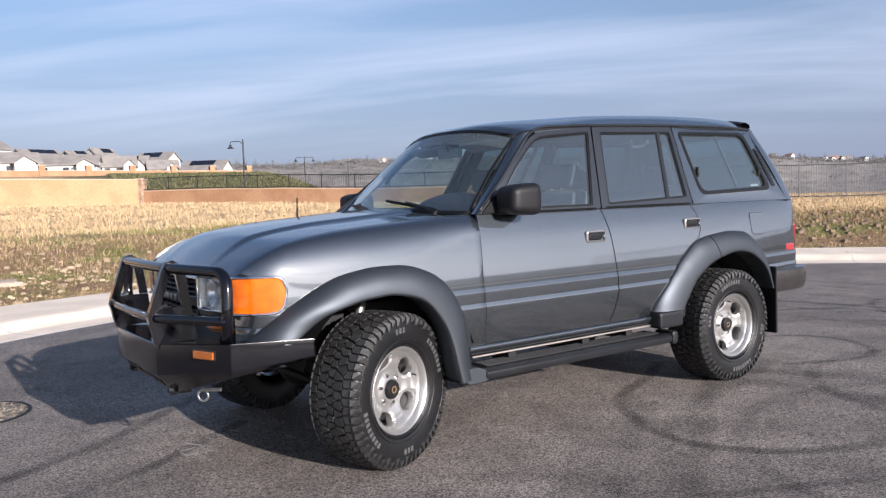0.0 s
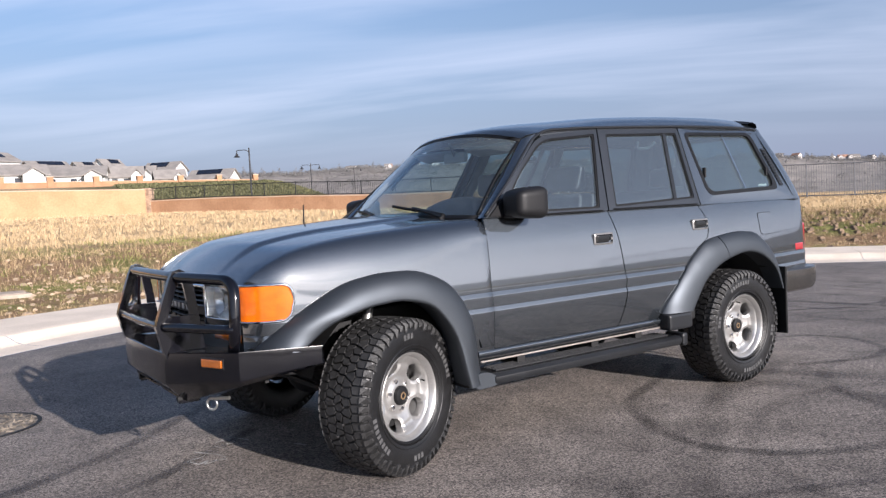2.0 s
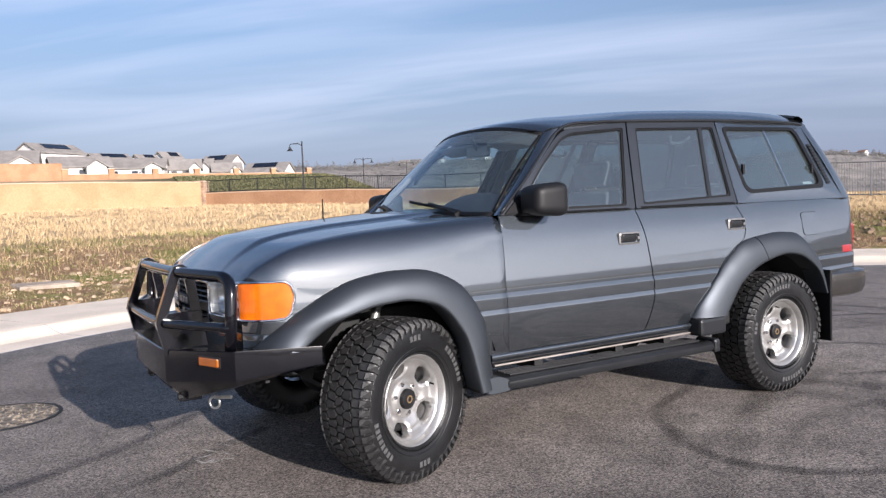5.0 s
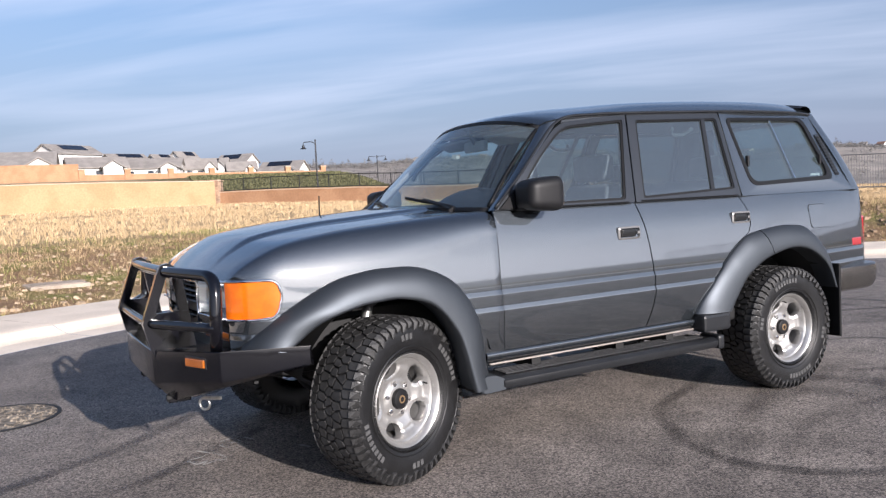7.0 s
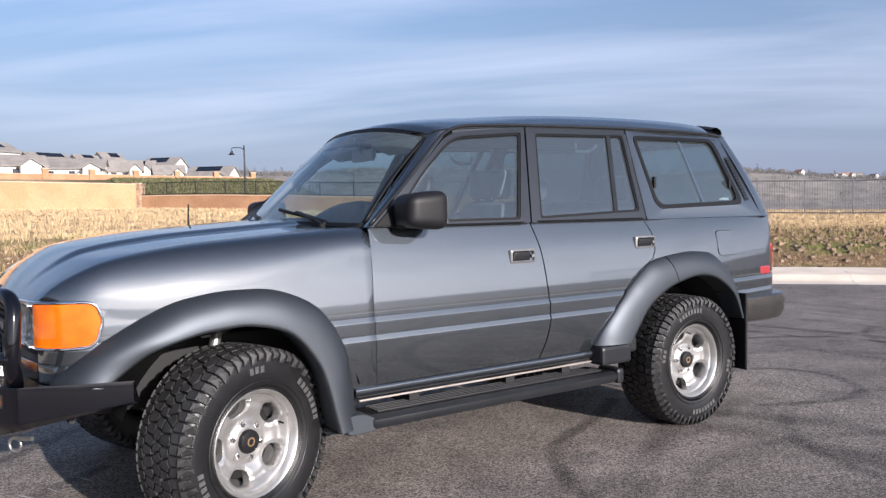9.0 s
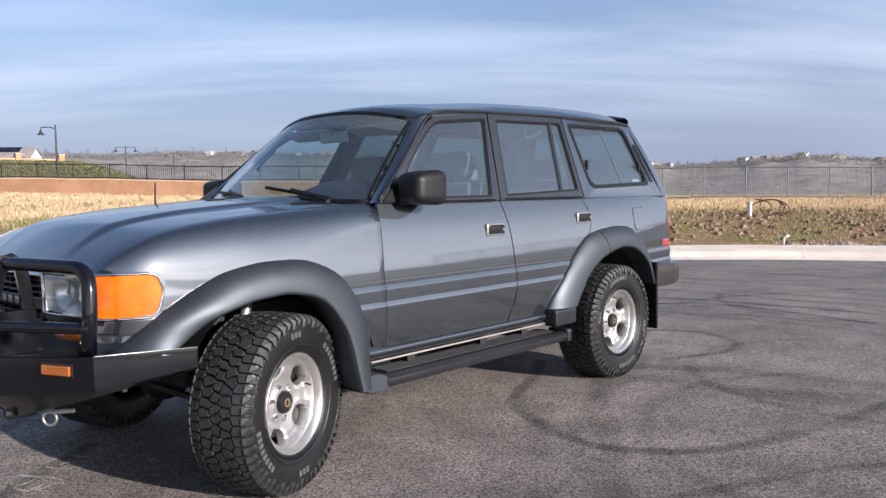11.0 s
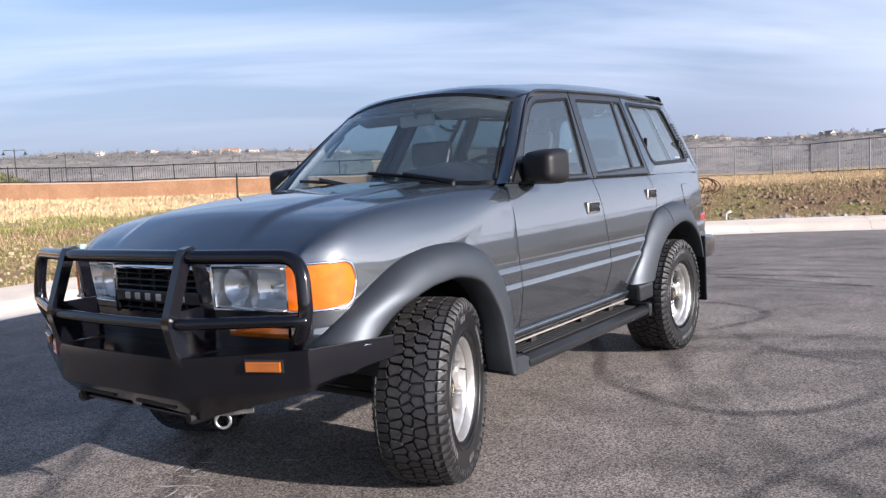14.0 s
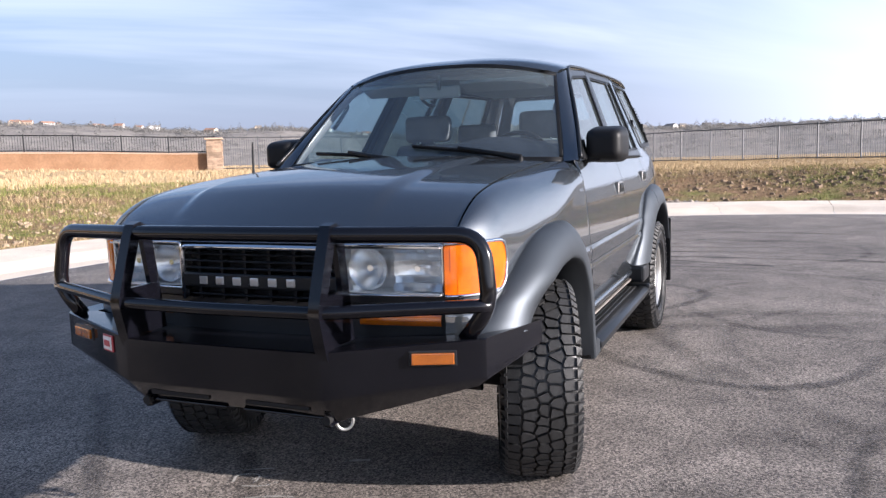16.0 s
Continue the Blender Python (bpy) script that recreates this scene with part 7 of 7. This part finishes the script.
for i in range(900):
    az, d = rng.uniform(8, 27), abs(rng.gauss(0.34, 0.22))
    x, y = CX + (KERB_R + 2.26 + d) * math.cos(radians(az)), CY + (KERB_R + 2.26 + d) * math.sin(radians(az))
    k = rng.uniform(0.008, 0.024)
    zz = height(x, y) + spoil(az, d) - 0.01
    o = len(vs)
    vs += [(x + k * math.cos(b) * rng.uniform(0.7, 1.3), y + k * math.sin(b), zz - k * 0.4) for b in (0, 1.57, 3.14, 4.71)] + [(x + rng.uniform(-.3, .3) * k, y, zz + k * 0.7)]
    fs += [(o + j, o + (j + 1) % 4, o + 4) for j in range(4)]
GRAVEL = material("grey_gravel", (0.40, 0.33, 0.27), 0.95, 0, 0.3, 5, 40, bump=0.5, bump_scale=60, island=0.15)
tagged(mesh_object("gravel_heap", vs, fs, GRAVEL, lump), kind="stuff")
lump["kind"] = "stuff"

# ---- grass, weeds and stones ----


def blade_material(name, a, b, mid):
    m = bpy.data.materials.new(name)
    m.use_nodes = True
    t = m.node_tree
    p = t.nodes["Principled BSDF"]
    p.inputs["Roughness"].default_value = 0.8
    p.inputs["Specular IOR Level"].default_value = 0.2
    g = t.nodes.new("ShaderNodeNewGeometry")
    r = t.nodes.new("ShaderNodeValToRGB")
    r.color_ramp.elements[0].color, r.color_ramp.elements[1].color = (*a, 1), (*b, 1)
    e = r.color_ramp.elements.new(0.5)
    e.color = (*mid, 1)
    t.links.new(g.outputs["Random Per Island"], r.inputs[0])
    t.links.new(r.outputs[0], p.inputs["Base Color"])
    return m


STRAW = blade_material("straw", (0.32, 0.22, 0.115), (0.55, 0.415, 0.255), (0.43, 0.315, 0.175))
WEED = blade_material("green_weed", (0.07, 0.085, 0.02), (0.30, 0.29, 0.10), (0.16, 0.165, 0.045))
PEBBLE = material("pale_stone", (0.44, 0.33, 0.22), 0.9, 0, 0.25, 6, 40, island=0.4)


def scatter(name, label, mat, count, ro0, ro1, blades, high, wide, keep, lean=0.5, power=1.0, seed=1, a0=-28, a1=122, category="grass"):
    """Blades of grass on the ground sheet, in tufts; keep(az, ro, patch) says how likely a tuft stands."""
    r = np.random.RandomState(seed)
    vs, fs = [], []
    for _ in range(count):
        az = r.uniform(a0, a1)
        ro = ro0 + (ro1 - ro0) * r.random_sample() ** power
        x, y = CX + (KERB_R + ro) * math.cos(radians(az)), CY + (KERB_R + ro) * math.sin(radians(az))
        patch = noise.noise((x * 0.55, y * 0.55, 2.0)) + 0.5 * noise.noise((x * 1.7, y * 1.7, 5.0))
        k = keep(az, ro, patch)
        if r.random_sample() > k:
            continue
        z = height(x, y)
        h0 = high(az, ro) * r.uniform(0.6, 1.3)
        w0 = wide * (1 + ro / 18)
        for _b in range(blades):
            bx, by = x + r.normal(0, 0.05 + 0.0015 * ro), y + r.normal(0, 0.05 + 0.0015 * ro)
            a = r.uniform(0, math.pi)
            dx, dy = math.cos(a) * w0 / 2, math.sin(a) * w0 / 2
            h = h0 * r.uniform(0.5, 1.1)
            tx, ty = r.normal(0, lean * h * 0.6), r.normal(0, lean * h * 0.6)
            o = len(vs)
            vs += [(bx - dx, by - dy, z - 0.03), (bx + dx, by + dy, z - 0.03), (bx + tx, by + ty, z + h)]
            fs.append((o, o + 1, o + 2))
    return tagged(mesh_object(name, vs, fs, mat), label, category, kind="stuff")


def leftness(az):
    return step(az, 35, 62)


def crest_ro(az):
    return 8.6 + 5.0 * leftness(az)


scatter("dry_grass", "tall dry straw grass over the field", STRAW, 60000, 7.0, 46, 5, lambda az, ro: 0.12 + 0.04 * leftness(az), 0.011, lambda az, ro, p: step(ro, crest_ro(az) - 1.5, crest_ro(az) + 1.0) * (0.75 + 0.4 * p), 0.45, 1.25, 1)
scatter("dry_grass", "short dry straw on the bank and verge", STRAW, 30000, 2.25, 11, 4, lambda az, ro: 0.06 + 0.07 * step(ro, 5, 9), 0.008, lambda az, ro, p: 0.30 + 0.5 * p + 0.5 * (1 - step(ro, 2.8, 4.2)), 0.9, 1.0, 2)
scatter("green_weeds", "low green weeds on the bank", WEED, 46000, 2.6, 16, 5, lambda az, ro: 0.05 + 0.05 * step(ro, 4, 8), 0.013, lambda az, ro, p: (0.15 + 0.80 * step(az, 48, 60) * (1 - step(az, 80, 98)) + 0.95 * (1 - step(az, -2, 9))) * (0.55 - 0.9 * p) * (1 - step(ro, crest_ro(az), crest_ro(az) + 3)), 0.9, 1.0, 3, category="weeds")
scatter("dry_weeds", "dead brown weed stalks along the bank", blade_material("dead_stalk", (0.13, 0.085, 0.045), (0.42, 0.31, 0.18), (0.26, 0.18, 0.10)), 26000, 3.2, 12, 5, lambda az, ro: 0.07 + 0.11 * step(ro, 4.5, 8), 0.009, lambda az, ro, p: (0.35 + 0.5 * step(ro, 4, 7)) * (1 - 0.65 * leftness(az) - 0.6 * (1 - step(az, -2, 9))) * (0.7 + 0.6 * p) * (1 - step(ro, crest_ro(az), crest_ro(az) + 1.5)), 0.8, 1.0, 4, category="weeds")
HILL_GRASS = blade_material("dull_hill_grass", (0.060, 0.064, 0.030), (0.16, 0.15, 0.075), (0.10, 0.10, 0.048))
scatter("hill_grass", "dull green grass on the slope behind the iron fence", HILL_GRASS, 22000, 48, 92, 5, lambda az, ro: 0.26, 0.06, lambda az, ro, p: 0.9, 0.9, 1.0, 9, 62, 81, category="grass")
CLOD = material("brown_clod", (0.24, 0.165, 0.105), 0.95, 0, 0.25, 6, 40, island=0.45)


def scatter_stones(name, label, mat, count, seed, a0, a1, mid, size, big):
    """Rough five-sided lumps half sunk in the bank."""
    r = np.random.RandomState(seed)
    vs, fs = [], []
    for _ in range(count):
        az, ro = r.uniform(a0, a1), r.uniform(2.6, 10.5)
        if r.random_sample() > 0.15 + 0.85 * math.exp(-((ro - mid) / 1.8) ** 2):
            continue
        x, y = CX + (KERB_R + ro) * math.cos(radians(az)), CY + (KERB_R + ro) * math.sin(radians(az))
        z, k = height(x, y), size + big * r.random_sample() ** 3
        o = len(vs)
        q = [r.uniform(0.7, 1.3) for _ in range(8)]
        for j in range(5):
            a = 2 * math.pi * j / 5 + q[0]
            vs.append((x + k * 1.5 * q[j] * math.cos(a), y + k * 1.5 * q[j] * math.sin(a), z - k * 0.4))
        for j in range(5):
            a = 2 * math.pi * j / 5 + q[1]
            vs.append((x + k * q[j + 2] * math.cos(a), y + k * q[j + 1] * math.sin(a), z + k * 0.75 * q[j]))
        vs.append((x, y, z + k * 1.0))
        fs += [(o + j, o + (j + 1) % 5, o + 5 + (j + 1) % 5, o + 5 + j) for j in range(5)] + [(o + 5 + j, o + 5 + (j + 1) % 5, o + 10) for j in range(5)]
    tagged(mesh_object(name, vs, fs, mat), label, "stones", kind="stuff")


scatter_stones("stones", "pale loose stones on the weedy bank", PEBBLE, 3000, 6, 48, 122, 6.0, 0.012, 0.045)
scatter_stones("clods", "dark brown clods of earth on the bank", CLOD, 5200, 7, -28, 48, 6.8, 0.018, 0.060)

# ---- houses ----


def house(az, dist, width, depth, wall_h, roof_h, turn, label, solar=None, wing=0.0, lift=0.0, group="houses on the hill", mat=None, roof=None, wing_w=0.50):
    x, y = -3.4 + dist * math.cos(radians(az)), -4.2 + dist * math.sin(radians(az))
    z = height(x, y) + lift
    ob = empty("house", label, "house", group, at=pose(x, y, z, 0, 0, az - 90 + turn))
    mat, roof = mat or STUCCO, roof or ROOF_TILE

    def gable(name_w, name_r, w, d, wh, rh, off, along):
        """Walls with gables and a two-sided roof; the ridge runs along x or y."""
        bm = bmesh.new()
        v = [bm.verts.new(p) for p in ((-w / 2, -d / 2, -3), (w / 2, -d / 2, -3), (w / 2, d / 2, -3), (-w / 2, d / 2, -3), (-w / 2, -d / 2, wh), (w / 2, -d / 2, wh), (w / 2, d / 2, wh), (-w / 2, d / 2, wh))]
        if along == "x":
            g = [bm.verts.new((-w / 2, 0, wh + rh)), bm.verts.new((w / 2, 0, wh + rh))]
            faces = [(0, 1, 5, 4), (2, 3, 7, 6)]
            bm.faces.new((v[1], v[2], v[6], g[1], v[5])); bm.faces.new((v[3], v[0], v[4], g[0], v[7]))
        else:
            g = [bm.verts.new((0, -d / 2, wh + rh)), bm.verts.new((0, d / 2, wh + rh))]
            faces = [(1, 2, 6, 5), (3, 0, 4, 7)]
            bm.faces.new((v[0], v[1], v[5], g[0], v[4])); bm.faces.new((v[2], v[3], v[7], g[1], v[6]))
        for f in faces:
            bm.faces.new([v[i] for i in f])
        bmesh.ops.translate(bm, vec=off, verts=bm.verts)
        wl = part(name_w, finish(bm), mat, ob)
        o = 0.45
        t = 0.22
        bm = bmesh.new()
        sl = rh / ((d if along == "x" else w) / 2)
        for s in (-1, 1):
            if along == "x":
                q = [(-w / 2 - o, s * (d / 2 + o), wh - o * sl), (w / 2 + o, s * (d / 2 + o), wh - o * sl), (w / 2 + o, 0, wh + rh), (-w / 2 - o, 0, wh + rh)]
            else:
                q = [(s * (w / 2 + o), -d / 2 - o, wh - o * sl), (s * (w / 2 + o), d / 2 + o, wh - o * sl), (0, d / 2 + o, wh + rh), (0, -d / 2 - o, wh + rh)]
            lo, hi = [bm.verts.new(p) for p in q], [bm.verts.new((p[0], p[1], p[2] + t)) for p in q]
            bm.faces.new(lo); bm.faces.new(hi)
            for i in range(4):
                bm.faces.new((lo[i], lo[(i + 1) % 4], hi[(i + 1) % 4], hi[i]))
        bmesh.ops.translate(bm, vec=off, verts=bm.verts)
        return wl, part(name_r, finish(bm), roof, ob)
    wl, rf = gable("wall", "roof", width, depth, wall_h, roof_h, (0, 0, 0), "x")
    if wing:
        gable("wing_wall", "wing_roof", width * wing_w, depth * 0.8, wall_h * 0.97, roof_h * min(0.92, wing_w * 1.7), (wing * width, -depth * 0.38, 0), "y")
    for k in range(3):
        cx = -width * 0.34 + width * 0.34 * k
        win = part("window", box_bm((cx - 0.55, -depth / 2 - 0.05, wall_h * 0.35), (cx + 0.55, -depth / 2 + 0.05, wall_h * 0.82)), WINDOW_DARK, wl)
    if solar:
        a, b, lo, hi = solar
        sl = math.atan2(roof_h, depth / 2)
        bm = bmesh.new()
        rows = 1
        n = max(2, round((b - a) * width / 1.7))
        for i in range(n):
            x0, x1 = width * a + (b - a) * width * i / n + 0.03, width * a + (b - a) * width * (i + 1) / n - 0.03
            y0, y1 = -depth / 2 * (1 - lo), -depth / 2 * (1 - hi)
            z0, z1 = wall_h + roof_h * lo + 0.30, wall_h + roof_h * hi + 0.30
            bm2 = bmesh.new()
            q = [(x0, y0, z0), (x1, y0, z0), (x1, y1, z1), (x0, y1, z1)]
            l, h = [bm2.verts.new(p) for p in q], [bm2.verts.new((p[0], p[1], p[2] + 0.08)) for p in q]
            bm2.faces.new(l); bm2.faces.new(h)
            for j in range(4):
                bm2.faces.new((l[j], l[(j + 1) % 4], h[(j + 1) % 4], h[j]))
            bmesh.ops.recalc_face_normals(bm2, faces=bm2.faces)
            part("solar_panel", bm2, SOLAR, rf)
    return ob


WHITE = "white stucco house with a grey tiled roof on the hill"
SUNNY = "white stucco house with solar panels on its grey roof"
# from azimuth, to azimuth, distance, ridge and eave elevation, turn, solar field, wing, wing width
for a0, a1, dist, ridge, eave, turn, sol, wing, ww in (
    (95.6, 91.2, 168, 4.55, 3.55, 6, None, 0.25, 0.3),
    (97.0, 92.5, 192, 4.80, 4.15, 20, (-0.1, 0.35, 0.3, 0.8), 0, 0),
    (91.6, 85.9, 165, 4.42, 3.50, -6, (-0.44, -0.22, 0.35, 0.80), 0.36, 0.26),
    (87.5, 83.3, 196, 4.86, 4.25, 38, (-0.25, 0.30, 0.35, 0.85), 0, 0),
    (85.6, 81.8, 164, 4.02, 3.36, 8, None, 0.22, 0.34),
    (83.4, 80.4, 190, 4.20, 3.72, 26, (-0.25, 0.42, 0.35, 0.85), 0, 0),
    (82.1, 78.1, 168, 3.82, 3.20, -8, None, 0.34, 0.28),
    (80.5, 78.7, 196, 4.10, 3.72, 36, (-0.15, 0.38, 0.35, 0.85), 0, 0),
    (79.1, 77.1, 206, 4.26, 3.78, 42, (-0.1, 0.40, 0.30, 0.85), 0, 0),
    (78.2, 76.0, 172, 3.74, 3.12, 4, None, 0.30, 0.36),
    (77.1, 75.1, 188, 3.74, 3.18, -10, (-0.35, 0.2, 0.35, 0.85), 0.30, 0.32),
    (76.0, 73.1, 200, 3.96, 3.42, -32, (-0.40, 0.20, 0.30, 0.88), 0, 0),
    (75.3, 73.3, 176, 3.44, 2.92, 6, None, 0.28, 0.36),
    (73.1, 69.6, 190, 3.36, 2.74, -22, (-0.35, 0.25, 0.40, 0.90), 0.36, 0.2),
):
    mid = (a0 + a1) / 2
    gx, gy = -3.4 + dist * math.cos(radians(mid)), -4.2 + dist * math.sin(radians(mid))
    base = height(gx, gy) - 0.9
    top, low_edge = 1.315 + dist * math.tan(radians(ridge)), 1.315 + dist * math.tan(radians(eave))
    c, sn = math.cos(radians(turn)), abs(math.sin(radians(turn)))
    w = dist * radians(a0 - a1) / (c + 0.72 * sn)
    house(mid, dist, w, w * 0.72, max(1.5, low_edge - base), top - low_edge, turn, SUNNY if sol else WHITE, sol, wing, lift=-0.9, wing_w=ww)
wall_run("wall_3", "far red-brown block wall below the hillside houses", (-34, 100), (6.3, 100.3), 2.15, 0.3, BLOCK_RED, BLOCK_RED)
low = wall_run("wall_4", "low red-brown garden wall with piers below the houses", (6.4, 100.3), (38.5, 101.5), 0.85, 0.3, BLOCK_RED, CAP)
for i in range(7):
    px, py = 6.6 + 5.25 * i, 100.3 + 0.2 * i
    pz = height(px, py)
    part("pier", box_bm((px - 0.35, py - 0.35, pz - 0.4), (px + 0.35, py + 0.35, pz + 1.45), 0.03), BLOCK_RED, low)
    part("pier_cap", box_bm((px - 0.42, py - 0.42, pz + 1.452), (px + 0.42, py + 0.42, pz + 1.56), 0.02), CAP, low)

# ---- the far ridge: houses and trees ----
rng = random.Random(21)
for i in range(56):
    az = rng.choice((rng.uniform(3, 20), rng.uniform(18, 34), rng.uniform(34, 62)))
    dist = rng.uniform(1180, 1330)
    w = rng.uniform(9, 17)
    x, y = -3.4 + dist * math.cos(radians(az)), -4.2 + dist * math.sin(radians(az))
    ob = house(az, dist, w, w * 0.7, rng.uniform(3.5, 5.5), rng.uniform(2, 3.2), rng.uniform(-40, 40), "small pale house far off on the ridge", None, rng.choice((0, 0.3, -0.3)), -0.5, "houses on the far ridge", rng.choice((STUCCO_FAR, STUCCO_FAR, STUCCO_TAN)), rng.choice((ROOF_TILE, ROOF_RED, ROOF_TILE)))
vs, fs = [], []


def clump(x, y, z, w, h, n, fine=1.0):
    """A crown of loose leaf sprays round a low middle."""
    for _ in range(n):
        a, u, v = rng.uniform(0, 2 * math.pi), math.sqrt(rng.random()), rng.random()
        cx, cy, cz = x + w * 0.5 * math.cos(a) * u, y + w * 0.5 * math.sin(a) * u, z + h * (0.15 + 0.85 * v * (1 - 0.6 * u * u))
        k = rng.uniform(0.8, 1.7) * fine
        o = len(vs)
        for _c in range(3):
            vs.append((cx + rng.uniform(-k, k), cy + rng.uniform(-k, k), cz + rng.uniform(-k, k) * 0.8))
        fs.append((o, o + 1, o + 2))


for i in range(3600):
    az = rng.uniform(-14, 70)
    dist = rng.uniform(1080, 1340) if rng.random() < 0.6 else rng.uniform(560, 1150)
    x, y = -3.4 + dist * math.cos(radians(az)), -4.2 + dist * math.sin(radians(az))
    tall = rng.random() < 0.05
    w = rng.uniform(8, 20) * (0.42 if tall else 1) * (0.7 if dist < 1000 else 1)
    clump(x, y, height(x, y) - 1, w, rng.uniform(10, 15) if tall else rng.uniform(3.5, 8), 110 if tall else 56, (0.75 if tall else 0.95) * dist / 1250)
tagged(mesh_object("far_woods", vs, fs, LEAF), "scrub and trees on the far ridge, paled with haze", "trees", kind="stuff")
